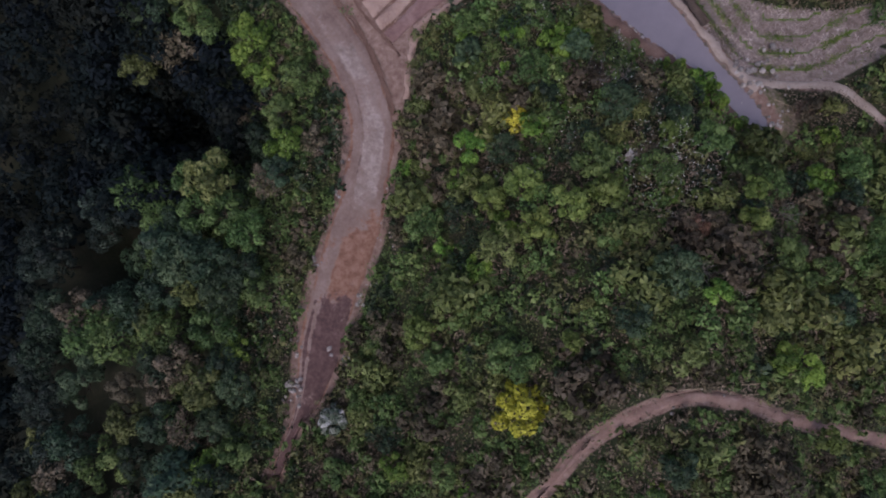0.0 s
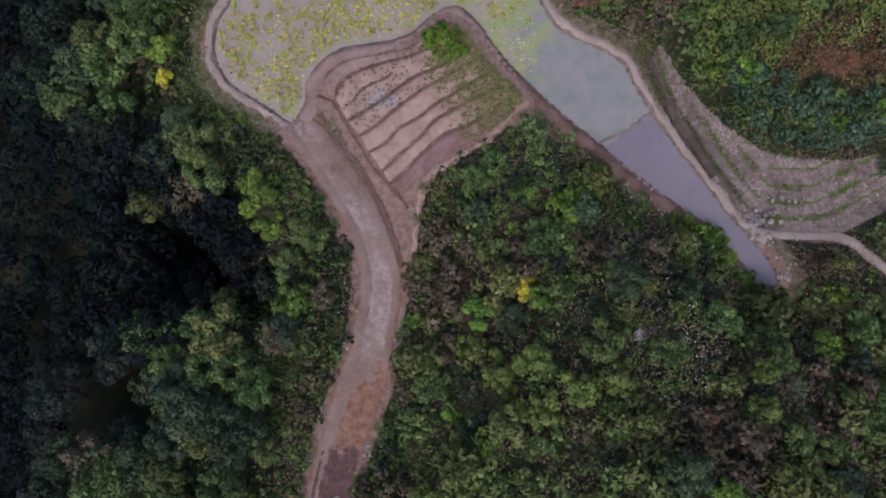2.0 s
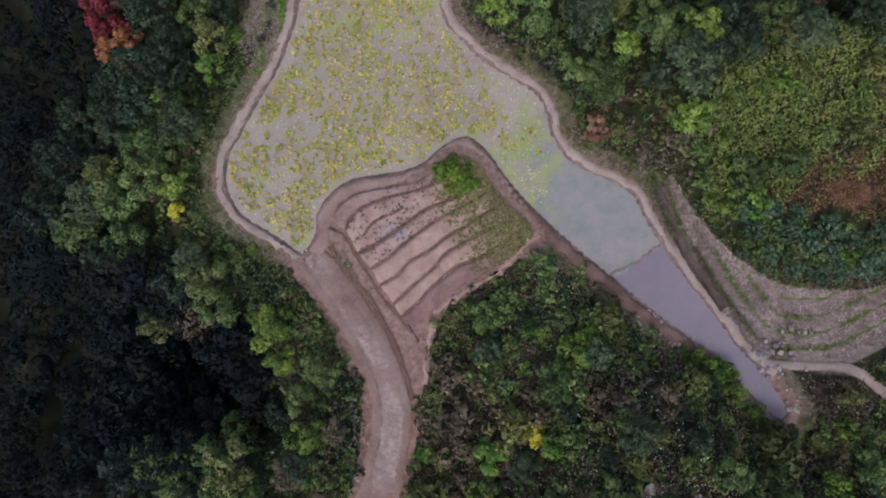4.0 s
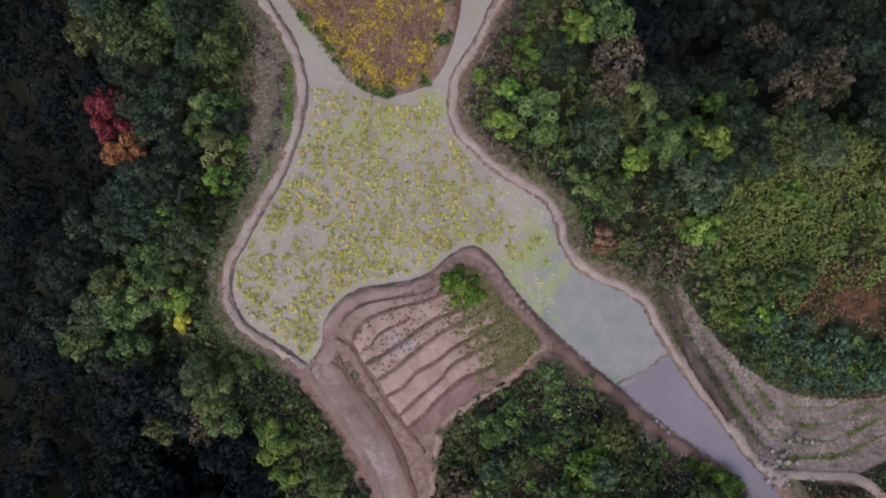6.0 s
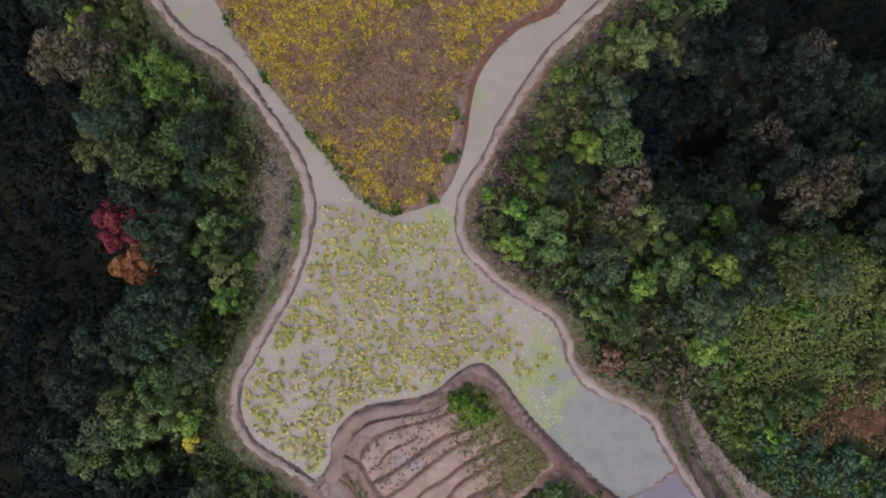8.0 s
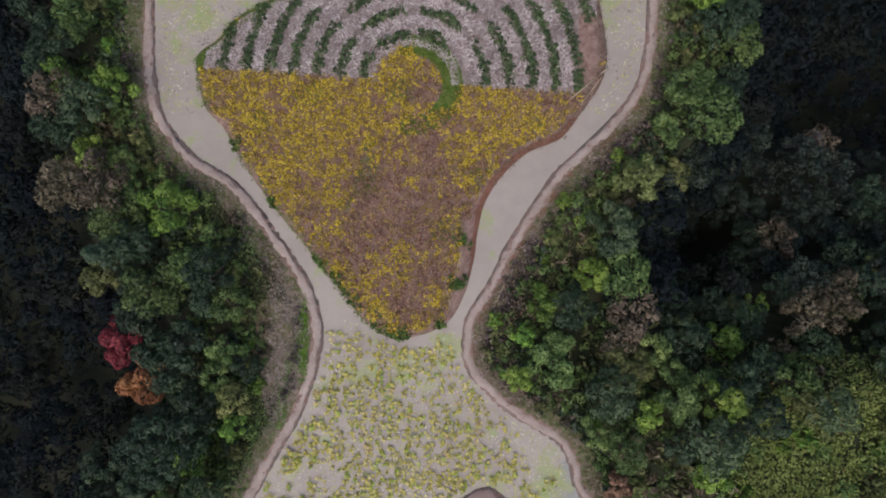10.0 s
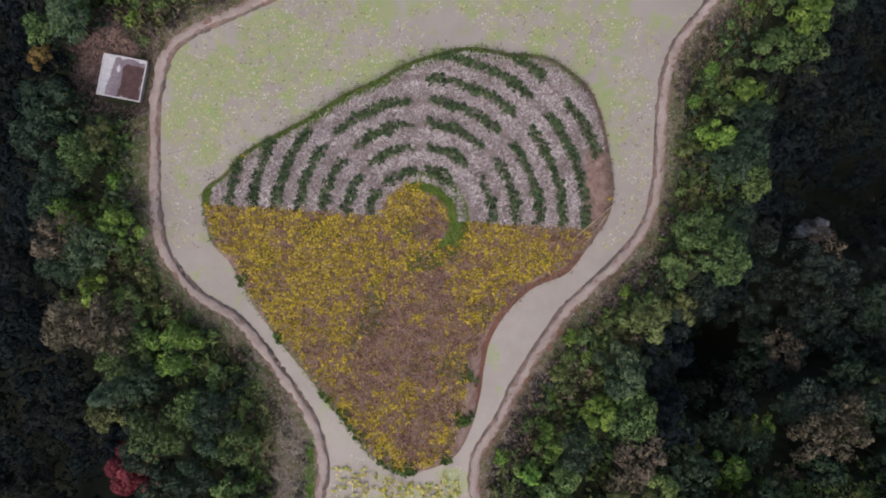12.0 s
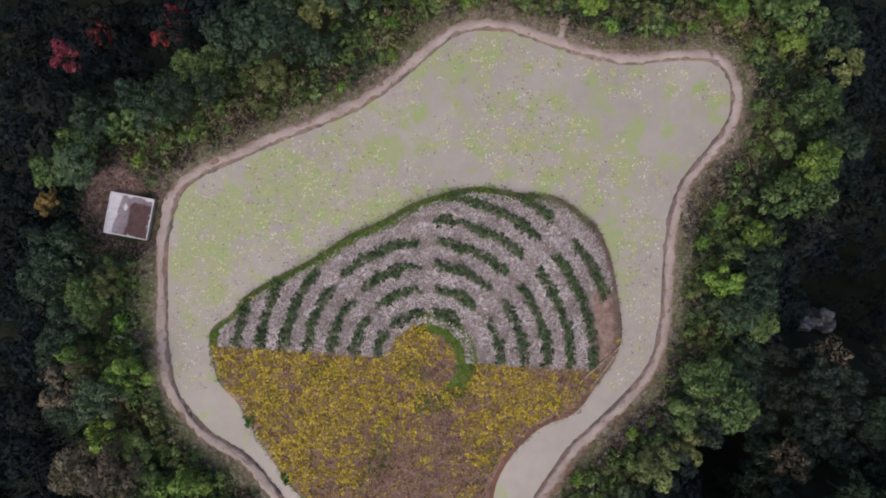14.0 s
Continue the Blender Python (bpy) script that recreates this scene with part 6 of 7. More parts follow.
m = (s.terrace > -0.3) & (np.abs((bands / 1.3) % 1 - 0.5) < 0.2) & (value_noise(x * 0.4, y * 0.4, 94) > 0.52) & (r.uniform(0, 1, len(x)) < 0.45)
tufts("grass", x[m], y[m], LEAF_GRASS, "green weeds between the straw rows", "grass", 95, 6, 0.18, 0.14, 0.12, 0.8, 0.3)
x, y, r = scatter(14, 14, 27, 31, 0.3, 98)
s = Site(x, y)
m = (s.pond < -0.65) & (s.pond > -3.0) & (s.terrace < 0.9) & (x > 15.2) & (y > 14.9) & (value_noise(x * 0.7, y * 0.7, 99) > 0.3)
g = m & (value_noise(x * 0.5, y * 0.5, 100) > 0.5)
tufts("weeds", x[g], y[g], LOW_OLIVE, "low olive weeds beside the terrace ditch", "weeds", 110, 8, 0.2, 0.3, 0.16, 0.7, 0.35)
g = m & ~g
tufts("weeds", x[g], y[g], HERB_DRY, "dry brown weeds beside the terrace ditch", "weeds", 111, 8, 0.2, 0.25, 0.16, 0.7, 0.3)
x, y, r = scatter(12.5, 28, 18, 32.5, 0.22, 112)
m = (np.hypot((x - 14.9) * 0.8, (y - 30.6) * 1.3) < 1.1) & (Site(x, y).pond < -0.7)
tufts("dry_grass", x[m], y[m], DRY_PINK, "pale dry grass heap at the head of the terraces", "grass", 113, 8, 0.2, 0.3, 0.14, 0.8, 0.2)
m = (np.hypot(x - 15.9, (y - 29.3) * 1.2) < 0.9) & (Site(x, y).pond < -0.7)
tufts("grass", x[m], y[m], LEAF_GRASS, "short green grass at the head of the terraces", "grass", 114, 8, 0.18, 0.2, 0.14, 0.7, 0.4)
ditch = spline([(15.9, 29.2), (16.9, 26.2), (18.4, 23.3), (19.9, 20.9), (21.2, 18.9)], False, 0.3)
gz = put_on(ditch[:, 0], ditch[:, 1])
v, f = sweep(ditch, [(0.42, 0.3), (0.28, 0.26), (0.12, 0.12), (-0.12, 0.12), (-0.26, 0.22), (-0.4, 0.26)], False, 0.12, 12, gz)
tagged(new("ditch", mesh_of("ditch", v, f, [material("ditch_mud", [(0.05, 0.037, 0.031), (0.09, 0.067, 0.056), (0.15, 0.112, 0.095)], 1.2, 0.7, 0.6, 8)], True)), "narrow dark drainage ditch beside the terraces", "ditch", kind="structure")

# ---- yellow plants standing in the pond ----
def round_leaves(at, size, r, tilt=0.3):
    """Six-cornered leaves like small shields."""
    n = len(at)
    nn = unit(np.array([0, 0, 1.0]) + tilt * r.normal(size=(n, 3)))
    a = unit(np.cross(nn, r.normal(size=(n, 3))))
    b = np.cross(nn, a)
    s = (np.asarray(size) / 2).reshape(-1, 1) * r.uniform(0.75, 1.25, (n, 1))
    v = np.stack([at + (a * math.cos(q) + b * math.sin(q) * 0.85) * s * (1.08 if k % 2 else 0.92) for k, q in enumerate(np.arange(6) * math.pi / 3)], 1)
    return v.reshape(-1, 3), np.arange(6 * n).reshape(n, 6)


px, py, r = scatter(-20, 24, 12, 48, 0.44, 101)
s = Site(px, py)
dens = 0.42 * value_noise(px * 0.42, py * 0.42, 102) + 0.36 * value_noise(px * 1.05, py * 1.05, 103) + r.uniform(0, 0.5, len(px)) - 0.2 * step01(0, 9, px + 0.35 * (py - 30))
m = (s.pond > 0.8) & (s.island < -0.6) & (dens > 0.51) & (px + 0.35 * (py - 30) < 7.5 - 4.5 * r.uniform(0, 1, len(px)) ** 2) & (py < 45.4 - 1.6 * step01(-5, -1, px)) & ((px < 4) | (py > 31.5))
px, py = px[m], py[m]
for lo, hi, colours, words in ((0.0, 0.64, [(0.25, 0.225, 0.05), (0.42, 0.38, 0.08), (0.58, 0.51, 0.19)], "yellow-green round-leaved plants standing in shallow pond water"),
                               (0.64, 0.76, [(0.18, 0.26, 0.04), (0.30, 0.37, 0.06), (0.40, 0.44, 0.12)], "fresh green round-leaved plants in shallow pond water"),
                               (0.76, 1.01, [(0.26, 0.17, 0.09), (0.44, 0.34, 0.15), (0.60, 0.52, 0.32)], "withered tan leaves of plants in shallow pond water")):
    lot = value_noise(px * 0.3, py * 0.3, 108) * 0.45 + r.uniform(0, 0.55, len(px))
    x, y = px[(lot >= lo) & (lot < hi)], py[(lot >= lo) & (lot < hi)]
    k = np.repeat(np.arange(len(x)), 5)
    at = np.column_stack([x[k] + r.normal(size=len(k)) * 0.12, y[k] + r.normal(size=len(k)) * 0.12, r.uniform(0.06, 0.34, len(k))])
    v, f = round_leaves(at, 0.215, r, 0.35)
    tagged(new("pond_plants", mesh_of("pond_plants", v, f, [leaf_material("leaf_pond", colours, 0.0, 0.3)])), words, "water plants", kind="stuff")
# scraps of dead leaf and stalk that drift on the water
px, py, r = scatter(-27, 24, 20, 92, 0.36, 105)
px, py = px + r.normal(size=len(px)) * 0.15, py + r.normal(size=len(px)) * 0.15
s = Site(px, py)
north = step01(60, 66, py)
dens = value_noise(px * 0.25, py * 0.25, 106) * 0.6 + value_noise(px * 0.9, py * 0.9, 107) * 0.5 - north * 0.006 * (px + 5) + 0.1 * step01(-5, -16, px) * north
m = (s.pond > 0.7) & (s.island < -0.6) & (dens > np.where(north > 0.5, 0.42, 0.30)) & ((py > 63) | (py < 46)) & ((px < 7) | (py > 60)) & (r.uniform(0, 1, len(px)) < 0.9)
px, py = px[m], py[m]
lot = r.uniform(0, 1, len(px)) + 0.35 * (value_noise(px * 0.3, py * 0.3, 109) - 0.5) - 0.15 * (py < 50)
for lo, hi, colours, words in ((-1, 0.4, [(0.36, 0.33, 0.25), (0.48, 0.43, 0.34), (0.58, 0.53, 0.45)], "pale scraps of dead leaf drifting on the pond"),
                               (0.4, 0.8, [(0.30, 0.31, 0.08), (0.42, 0.40, 0.13), (0.50, 0.46, 0.22)], "yellowish leaves drifting on the pond"),
                               (0.8, 2, [(0.17, 0.13, 0.105), (0.225, 0.18, 0.155), (0.29, 0.235, 0.205)], "brown scraps of stalk drifting on the pond")):
    k = np.repeat(np.where((lot >= lo) & (lot < hi))[0], 3)
    at = np.column_stack([px[k] + r.normal(size=len(k)) * 0.16, py[k] + r.normal(size=len(k)) * 0.16, r.uniform(0.012, 0.05, len(k))])
    v, f = round_leaves(at, r.choice([0.07, 0.09, 0.15], len(k)), r, 0.15)
    tagged(new("floating_leaves", mesh_of("floating_leaves", v, f, [leaf_material("leaf_drift", colours, 0.0, 0.3)])), words, "water plants", kind="stuff")

# ---- tilled field ----
BED_RED = material("bed_red_soil", [(0.15, 0.09, 0.085), (0.24, 0.15, 0.14), (0.34, 0.235, 0.215)], 0.9, 0.95, 0.7, 9)
FURROW = material("damp_furrow_soil", [(0.10, 0.06, 0.045), (0.155, 0.095, 0.075), (0.21, 0.14, 0.115)], 1.1, 0.9, 0.6, 8)
mask_mix(BED_SOIL, [("ash", 1.1, [(0.24, 0.205, 0.21), (0.33, 0.29, 0.295), (0.42, 0.37, 0.375)], 1.1)])
tilled = tagged(new("tilled_field"), "tilled reddish field with raised beds and dark furrows", "field")
# furrows from the road's side to the pond's, north to south
FURROWS = [[(-9.75, 25.6), (-9.9, 26.8), (-9.0, 27.8), (-7.5, 28.4), (-5.6, 28.75), (-3.7, 29.1), (-2.2, 29.9), (-0.6, 31.0)],
           [(-8.97, 25.3), (-8.65, 26.2), (-7.7, 27.1), (-5.8, 27.9), (-4.3, 28.25), (-2.8, 28.7), (-1.6, 29.2), (0.6, 30.2)],
           [(-8.0, 23.4), (-6.4, 24.3), (-4.9, 25.3), (-3.6, 26.3), (-2.3, 27.1), (-0.6, 27.8), (0.7, 28.7), (2.0, 29.5)],
           [(-7.0, 22.2), (-5.8, 23.0), (-4.7, 23.9), (-3.2, 25.1), (-1.9, 26.0), (-0.6, 26.7), (0.5, 27.3), (2.8, 28.5)],
           [(-6.3, 20.9), (-4.9, 21.7), (-3.9, 22.8), (-2.3, 23.7), (-0.9, 24.8), (0.4, 25.5), (1.3, 26.1), (3.6, 27.4)],
           [(-5.2, 19.4), (-4.1, 20.5), (-2.8, 21.6), (-1.9, 22.4), (-1.1, 23.4), (0.2, 24.2), (1.7, 25.0), (4.6, 26.3)],
           [(-4.6, 18.4), (-3.4, 19.4), (-2.4, 20.5), (-1.3, 21.5), (-0.2, 22.4), (1.1, 22.9), (2.2, 23.4), (5.3, 25.5)],
           [(-3.6, 17.4), (-2.7, 18.3), (-1.6, 19.2), (-0.4, 20.2), (1.2, 21.2), (2.7, 22.1), (3.8, 22.9), (5.7, 24.7)]]


def even(line, count):
    """The line with its points spread evenly."""
    d = np.concatenate([[0], np.cumsum(np.linalg.norm(np.diff(line, axis=0), axis=1))])
    u = np.linspace(0, d[-1], count)
    return np.column_stack([np.interp(u, d, line[:, 0]), np.interp(u, d, line[:, 1])])


furrow_lines = [even(spline(q, False, 0.3), 90) for q in FURROWS]
for j in range(len(FURROWS) - 1):
    r = np.random.default_rng(400 + j)
    a, b = furrow_lines[j], furrow_lines[j + 1]
    wide = np.linalg.norm(b - a, axis=1)
    ends = np.clip(np.minimum(np.arange(90), np.arange(90)[::-1]) / 3.0, 0.1, 1)
    rows = []
    for u, h in ((0.0, -0.12), (0.03, 0.03), (0.09, 0.1), (0.2, 0.13), (0.32, 0.15), (0.44, 0.14), (0.56, 0.15), (0.68, 0.15), (0.8, 0.13), (0.91, 0.1), (0.97, 0.03), (1.0, -0.12)):
        gap = 0.1 / wide * (1 + 0.5 * (value_noise(np.arange(90) * 0.3, np.full(90, j * 9.0 + (u > 0.5)), 6) - 0.5))
        w = (gap + u * (1 - 2 * gap))[:, None]
        q = a + (b - a) * w + 0.02 * r.normal(size=(90, 2))
        rows.append(np.column_stack([q, 0.64 + (h * ends if h > 0 else h) + 0.05 * (value_noise(q[:, 0] * 2.6, q[:, 1] * 2.6, 17) - 0.5) + 0.016 * r.normal(size=90)]))
    v = np.stack(rows, 1).reshape(-1, 3)
    me = mesh_of("bed", v, strip(90, 12), [BANK_SOIL if j == 0 else BED_RED if j == 6 else BED_SOIL], True)
    attribute(me, "ash", 0.62 * np.exp(-((v[:, 0] + 5.2) / 2.3) ** 2 - ((v[:, 1] - 25.0) / 1.5) ** 2))
    part("bed", me, tilled)
for line in furrow_lines[1:-1] + [even(spline([(-8.2, 24.5), (-7.5, 25.0), (-6.8, 25.9), (-5.3, 26.6), (-4.4, 27.1)], False, 0.3), 40)]:
    short = len(line) < 90
    v, f = sweep(line, [(0.13, 0.8 if short else 0.655), (0.05, 0.815 if short else 0.65), (-0.05, 0.815 if short else 0.65), (-0.13, 0.8 if short else 0.655)], False, 0.05, 18)
    part("furrow", mesh_of("furrow", v, f, [FURROW], True), tilled, "dark damp furrow")
fx, fy, r = scatter(-10, 19, 3, 30, 0.46, 121)
row = away(furrow_lines[1], fx, fy)
m = (within(np.concatenate([furrow_lines[1], furrow_lines[3][::-1]]), fx, fy) & (fx < -2.4 + 0.8 * r.normal(size=len(fx))) & (r.uniform(0, 1, len(fx)) < 0.8)) | ((row < 0.6) & (fx > -6) & (fx < -2.6) & (fy > 28) & (r.uniform(0, 1, len(fx)) < 0.7))
SEEDLING = leaf_material("leaf_seedling", [(0.04, 0.042, 0.032), (0.075, 0.078, 0.058), (0.12, 0.118, 0.09)], 0.0, 1.0)
r2 = np.random.default_rng(122)
k = np.repeat(np.where(m)[0], 6)
at = np.column_stack([fx[k] + r2.normal(size=len(k)) * 0.06, fy[k] + r2.normal(size=len(k)) * 0.06, 0.8 + r2.uniform(0.02, 0.14, len(k))])
v, f = leaves(at, np.tile((0, 0, 1.0), (len(k), 1)), 0.135, r2, 0.6, 0.4)
tagged(new("seedlings", mesh_of("seedlings", v, f, [SEEDLING])), "small dark green seedlings on the tilled beds", "crop", kind="stuff")
fx, fy, r = scatter(-2, 20, 7, 31, 0.2, 123)
s = Site(fx, fy)
m = (s.field > 0.3) & (fx - 0.55 * (26.5 - fy) > 0.3 + 2.3 * r.uniform(-1, 1, len(fx))) & (value_noise(fx * 0.6, fy * 0.6, 124) > 0.12)
r2 = np.random.default_rng(125)
n = m.sum()
at = np.column_stack([np.repeat(fx[m], 4) + r2.normal(size=4 * n) * 0.1, np.repeat(fy[m], 4) + r2.normal(size=4 * n) * 0.1, np.repeat(s.z[m], 4) + r2.uniform(0.18, 0.3, 4 * n)])
v, f = leaves(at, np.tile((0, 0, 1.0), (4 * n, 1)), 0.32, r2, 0.3, 0.5)
tagged(new("grass", mesh_of("grass", v, f, [leaf_material("leaf_thin_grass", [(0.10, 0.11, 0.035), (0.165, 0.165, 0.06), (0.24, 0.215, 0.10)], 0.0, 0.6)])), "thin grass growing over the fallow beds", "grass", kind="stuff")

for ditch_line, wide, deep, words in (([(-10.7, 25.5), (-9.7, 25.2), (-9.05, 24.8), (-8.4, 23.6), (-7.3, 21.9), (-6.3, 20.2), (-5.2, 18.9), (-4.0, 17.5), (-3.2, 16.4)], 0.13, 0.04, "shallow furrow along the tilled field's foot"),
                                      ([(-10.3, 24.0), (-9.3, 22.3), (-8.2, 20.9), (-7.2, 19.8), (-6.2, 18.2), (-5.4, 16.6), (-4.8, 15.2), (-4.1, 13.2), (-3.7, 11.7)], 0.2, 0.03, "dark drainage furrow between tilled field and road")):
    line = spline(ditch_line, False, 0.3)
    v, f = sweep(line, [(wide, 0.06), (wide * 0.5, deep), (-wide * 0.5, deep), (-wide, 0.06)], False, 0.07, 14, np.maximum(put_on(*line.T), road_height(line[:, 1]) + 0.1))
    tagged(new("ditch", mesh_of("ditch", v, f, [FURROW], True)), words, "ditch", kind="structure")

rim_line = spline([(6.3, 25.0), (5.0, 23.9), (3.7, 22.4), (1.9, 21.2), (0.4, 20.3), (-1.1, 19.3), (-2.1, 17.9), (-2.5, 15.8), (-2.7, 13.0)], False, 0.3)
v, f = sweep(rim_line, [(0.3, -0.08), (0.15, 0.08), (0.0, 0.11), (-0.15, 0.08), (-0.3, -0.1)], False, 0.2, 15, put_on(*rim_line.T))
tagged(new("field_rim", mesh_of("field_rim", v, f, [BED_SOIL], True)), "low pale earth rim between field and scrub", "bank", kind="structure")

spur = spline([(5.0, 91.1), (5.4, 92.6), (5.2, 94.2), (5.6, 96.0)], False, 0.3)
v, f = sweep(spur, [(0.36, -0.1), (0.2, 0.08), (0, 0.1), (-0.2, 0.08), (-0.36, -0.1)], False, 0.12, 16, put_on(*spur.T))
tagged(new("footpath", mesh_of("footpath", v, f, [PATH_DIRT], True)), "short pale footpath leading off the north bank", "path", kind="structure")

# ---- shed ----
def box(x0, y0, z0, x1, y1, z1, bevel=0.02):
    bm = bmesh.new()
    bmesh.ops.create_cube(bm, size=1, matrix=Matrix.LocRotScale(((x0 + x1) / 2, (y0 + y1) / 2, (z0 + z1) / 2), None, (x1 - x0, y1 - y0, z1 - z0)))
    bmesh.ops.bevel(bm, geom=bm.edges[:], offset=bevel, segments=1, affect="EDGES")
    me = bpy.data.meshes.new("box")
    bm.to_mesh(me)
    bm.free()
    return me


def shed(x, y, z, turn):
    root = tagged(new("shed"), "small concrete shed with a stained white flat roof", "shed")
    stained = material("stained_roof", [(0.13, 0.105, 0.125), (0.20, 0.165, 0.19), (0.32, 0.28, 0.30)], 0.9, 0.85, 0.4, 8)
    mask_mix(stained, [("rust", 1.1, [(0.06, 0.034, 0.034), (0.11, 0.066, 0.064)], 1.2), ("lime", 1.7, [(0.42, 0.41, 0.43), (0.64, 0.63, 0.65)], 1.5)])
    gxs, gys = np.linspace(-1.72, 1.72, 30), np.linspace(-1.62, 1.62, 30)
    a, b = np.meshgrid(gxs, gys, indexing="ij")
    a, b = a.ravel(), b.ravel()
    top = mesh_of("roof_skin", np.column_stack([a, b, 2.26 + 0.01 * value_noise(a * 4, b * 4, 3)]), strip(30, 30), [stained], True)
    edge_gap = np.minimum(np.minimum(1.72 - np.abs(a), 1.62 - np.abs(b)) / 0.5, 1)
    attribute(top, "lime", np.maximum.reduce([0.5 * (1 - edge_gap), step01(-0.55, -1.35, a - 0.12 * b) * 0.95, 0.8 * step01(1.3, 1.6, b) * step01(0.2, 1.2, a), 0.9 * np.exp(-((a + 0.4) / 0.22) ** 2 - ((b - 0.7) / 0.4) ** 2)]))
    attribute(top, "rust", 0.95 * step01(-0.7, 0.5, a) * step01(1.5, 0.7, b))
    slab = box(-1.8, -1.7, 2.08, 1.8, 1.7, 2.25)
    slab.materials.append(CONCRETE)
    roof = part("roof", slab, root, "white flat concrete roof slab")
    part("roof_skin", top, roof, "mauve-stained peeling roof coating")
    for x0, y0, x1, y1 in ((-1.8, -1.7, 1.8, -1.62), (-1.8, 1.62, 1.8, 1.7), (-1.8, -1.6, -1.72, 1.6), (1.72, -1.6, 1.8, 1.6)):
        rim = box(x0, y0, 2.252, x1, y1, 2.32, 0.012)
        rim.materials.append(CONCRETE)
        part("rim", rim, roof)
    for x0, y0, x1, y1 in ((-1.65, -1.55, 1.65, -1.37), (-1.65, 1.37, 1.65, 1.55), (-1.65, -1.365, -1.47, 1.365), (1.47, -1.365, 1.65, 1.365)):
        w = box(x0, y0, 0.2, x1, y1, 2.078)
        w.materials.append(CONCRETE)
        part("wall", w, root)
    root.matrix_basis = pose(x, y, z, 0, 0, turn)


shed(-29.75, 76.85, -2.85, -10.5)


# ---- poles and stones ----
def pole(x0, y0, x1, y1, thick, label, group="bamboo poles on the island"):
    """A bamboo pole with knots, lying on the ground."""
    u = np.linspace(0, 1, 9)
    xs, ys = x0 + (x1 - x0) * u, y0 + (y1 - y0) * u
    zs = np.maximum(put_on(xs, ys), 0.02)
    line = np.column_stack([xs, ys, np.linspace(zs[0], zs[-1], 9)])
    line[:, 2] += max(0, (zs - line[:, 2]).max()) + thick
    v, f = tube(line, thick * (1 + 0.15 * (np.arange(9) % 2)), 7)
    tagged(new("bamboo_pole", mesh_of("bamboo_pole", v, f, [BAMBOO], True)), label, "pole", group)


pole(10.1, 66.6, 7.0, 64.0, 0.055, "long pale bamboo pole lying across the field corner")
pole(9.7, 65.9, 7.9, 63.6, 0.045, "shorter pale bamboo pole lying beside another")
pole(-1.6, 51.9, -2.1, 49.8, 0.05, "pale bamboo pole lying on red soil")
pole(-2.9, 49.5, -2.5, 47.6, 0.05, "pale bamboo pole lying at the bean field's edge")
pole(-3.0, 49.4, -2.75, 49.9, 0.04, "short pale bamboo stick")
pole(1.1, 47.6, 1.9, 49.2, 0.05, "pale stick lying beside the bank path")


pole(14.4, -7.9, 20.8, -7.9, 0.03, "thin pale bamboo pole lying above the hill path", "bamboo poles by the footpaths")
pole(18.9, -8.5, 22.9, -8.9, 0.03, "thin pale bamboo pole lying beside the hill path", "bamboo poles by the footpaths")
pole(26.7, 12.9, 30.2, 11.1, 0.025, "thin pale stick lying below the terrace footpath", "bamboo poles by the footpaths")


def stone(seed, size):
    r = np.random.default_rng(seed)
    bm = bmesh.new()
    bmesh.ops.create_icosphere(bm, subdivisions=2, radius=1)
    squash = Vector((size * r.uniform(0.8, 1.3), size * r.uniform(0.7, 1.1), size * r.uniform(0.5, 0.8)))
    for v in bm.verts:
        k = 1 + 0.35 * noise.noise(v.co * 1.3 + Vector((seed * 3.1, 0, 0)))
        v.co = Vector((v.co.x * squash.x, v.co.y * squash.y, v.co.z * squash.z)) * k
    me = bpy.data.meshes.new("stone")
    bm.to_mesh(me)
    bm.free()
    me.materials.append(STONE)
    return me


x, y, r = scatter(-35, 73, -25, 83, 0.3, 271)
k = (np.hypot(x + 29.75, y - 76.85) > 2.3) & (np.hypot(x + 30.5, y - 78) < 4.6) & (Site(x, y).pond < -0.7)
tufts("herbs", x[k], y[k], leaf_material("leaf_shed_scrub", [(0.055, 0.034, 0.032), (0.115, 0.074, 0.068), (0.20, 0.145, 0.135)], 0.0, 0.6, 0.4), "reddish-brown dry scrub growing round the shed", "herbs", 272, 8, 0.22, 0.5, 0.2, 0.6, 0.35)
stone_meshes = [stone(k, 1.0) for k in range(5)]
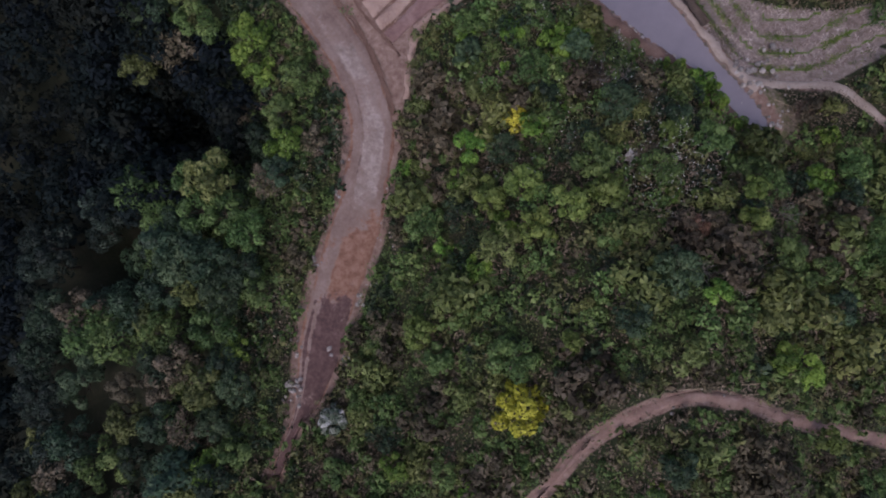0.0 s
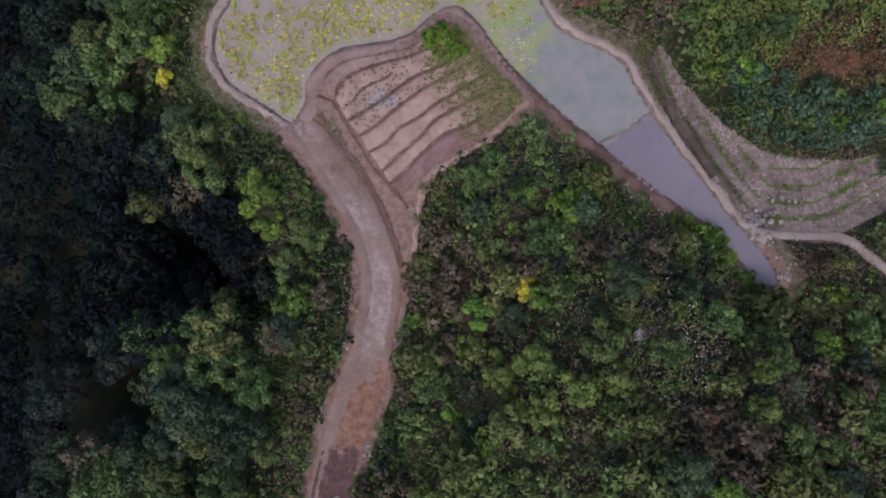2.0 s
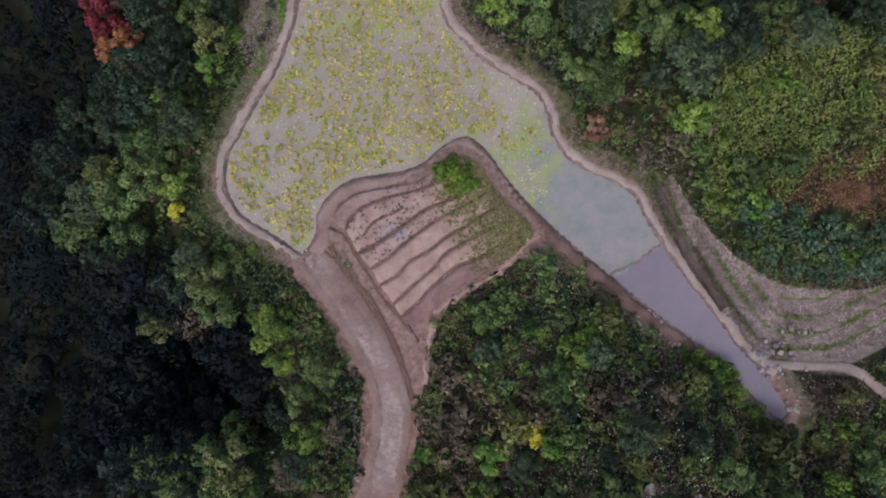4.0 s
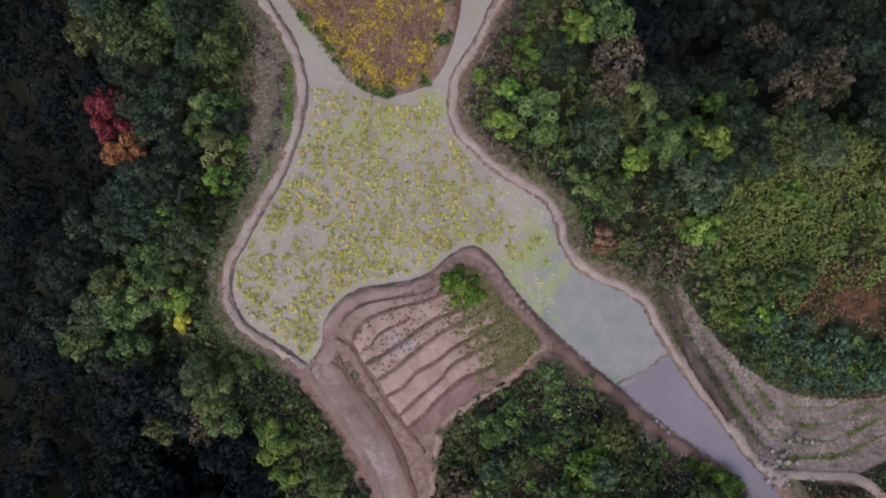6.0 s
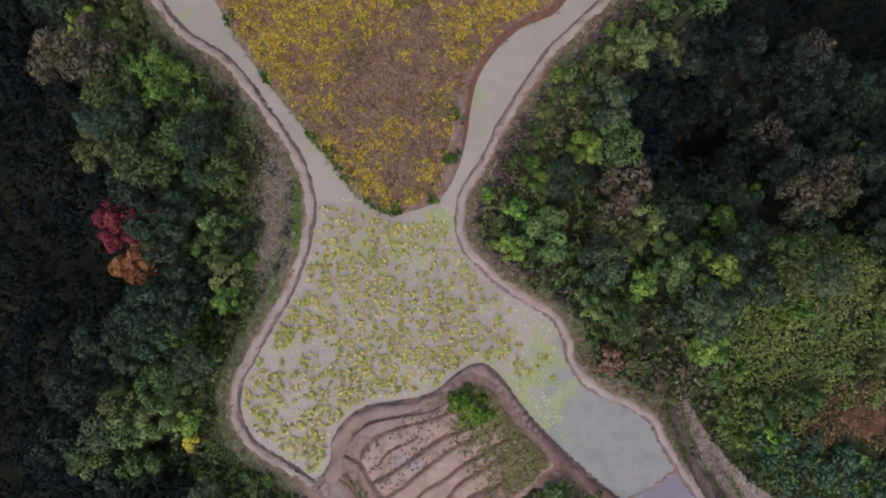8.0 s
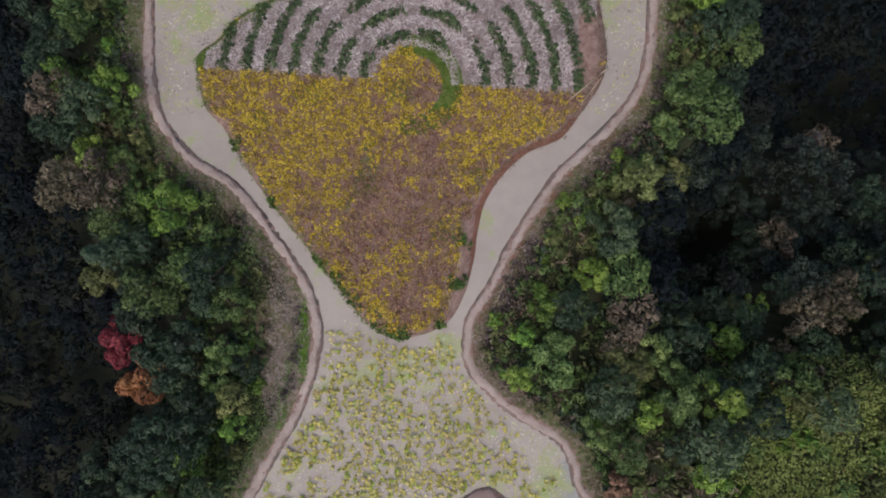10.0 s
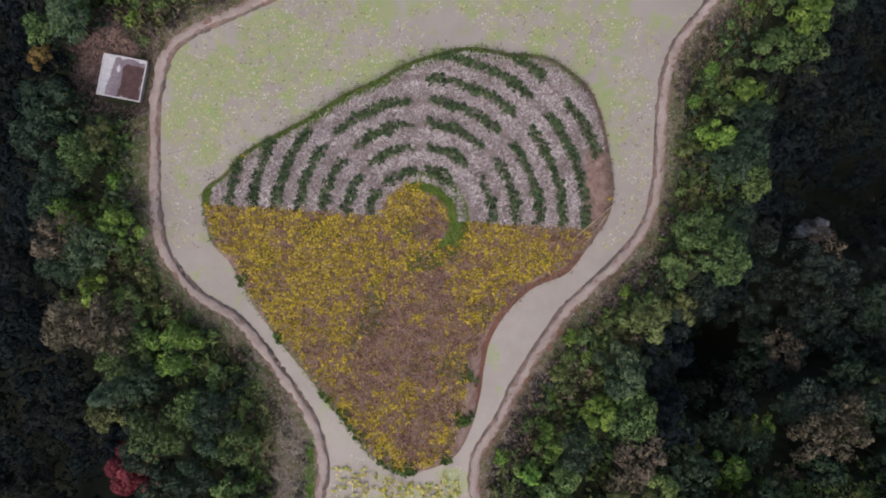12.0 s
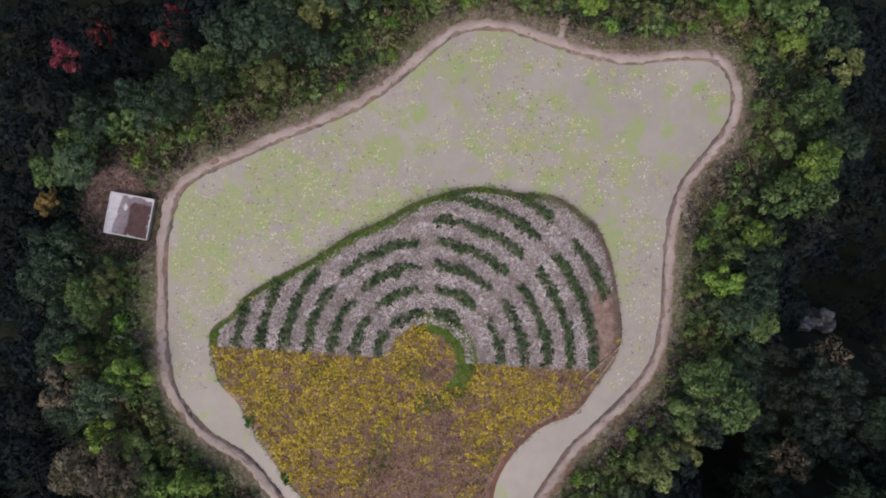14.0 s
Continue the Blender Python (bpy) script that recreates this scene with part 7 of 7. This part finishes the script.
# clusters: middle, spread, how many, size
CLUSTERS = [(14.6, 18.6, 0.5, 9, 0.14), (17.6, 16.4, 0.6, 10, 0.15), (22.0, 13.2, 0.5, 9, 0.15), (11.0, 21.6, 0.5, 6, 0.12), (-11.9, -9.9, 0.45, 26, 0.15), (-11.8, -7.0, 0.5, 8, 0.12), (-9.4, 8.3, 0.7, 9, 0.2), (-8.7, 5.8, 0.35, 6, 0.14), (-8.9, 3.0, 0.3, 6, 0.12), (-10.0, 0.2, 0.35, 7, 0.12), (-11.1, -3.6, 0.35, 9, 0.12),
            (-6.6, -3.0, 0.4, 6, 0.16), (-8.2, -7.4, 0.7, 5, 0.17), (24.2, 15.4, 0.6, 10, 0.22), (25.8, 15.8, 1.0, 12, 0.2), (24.6, 13.3, 0.9, 10, 0.2), (25.8, 12.0, 0.6, 6, 0.18),
            (20.6, 14.6, 0.8, 7, 0.2), (16.2, 17.3, 0.8, 5, 0.22), (12.6, 7.0, 0.5, 3, 0.45), (15.0, 6.8, 1.2, 9, 0.14), (28.5, 15.6, 1.2, 6, 0.14), (15.0, -8.4, 1.0, 6, 0.12), (-12.2, 23.6, 0.8, 8, 0.13), (-4.3, 6.0, 0.5, 6, 0.1), (-4.4, 2.0, 0.5, 6, 0.1), (-5.6, -1.6, 0.4, 6, 0.1), (-8.3, 10.6, 0.4, 6, 0.1), (22.6, 13.0, 0.5, 5, 0.17), (18.2, 16.2, 0.7, 6, 0.17), (27.0, 11.4, 0.5, 8, 0.14), (25.6, 14.2, 0.5, 8, 0.14), (30.4, 14.4, 1.2, 6, 0.1)]
r = np.random.default_rng(131)
for cx, cy, spread, count, size in CLUSTERS:
    x, y = cx + r.normal(size=count) * spread, cy + r.normal(size=count) * spread
    z = np.maximum(put_on(x, y), -0.25)
    for i in range(count):
        g = size * r.uniform(0.55, 1.35)
        ob = tagged(new("stone", stone_meshes[int(r.integers(5))]), "pale grey weathered stone on the ground", "stone", "loose stones")
        ob.matrix_basis = pose(x[i], y[i], z[i] + 0.2 * g, r.uniform(-15, 15), r.uniform(-15, 15), r.uniform(0, 360)) @ Matrix.Scale(g, 4)


def outcrop(x, y, z):
    """Split, tilted boulders that lean on one another."""
    root = tagged(new("rock_outcrop"), "pale grey split rock outcrop in the dark valley", "rock")
    grey = material("grey_rock", [(0.05, 0.05, 0.053), (0.14, 0.138, 0.142), (0.32, 0.315, 0.32)], 0.9, 0.9, 0.8, 5)
    r = np.random.default_rng(9)
    for k in range(9):
        bm = bmesh.new()
        bmesh.ops.create_icosphere(bm, subdivisions=2, radius=1)
        at = Vector((r.uniform(-2.2, 2.2), r.uniform(-0.7, 0.7), r.uniform(-2.0, 0.3)))
        size = Vector((r.uniform(0.6, 1.2), r.uniform(0.5, 0.9), r.uniform(1.2, 2.2)))
        for v in bm.verts:
            c = v.co * (1 + 0.5 * noise.noise(v.co * 1.6 + Vector((9 + k * 3.7, 0, 0))))
            v.co = Vector((round(c.x * 2.2) / 2.2 * 0.5 + c.x * 0.5, c.y, c.z)) * size + at
        me = bpy.data.meshes.new("boulder")
        bm.to_mesh(me)
        bm.free()
        me.materials.append(grey)
        part("boulder", me, root)
    root.matrix_basis = pose(x, y, z, 8, 5, 12)


outcrop(41.5, 65.0, put_on(41.5, 65.0)[0] + 2.4)
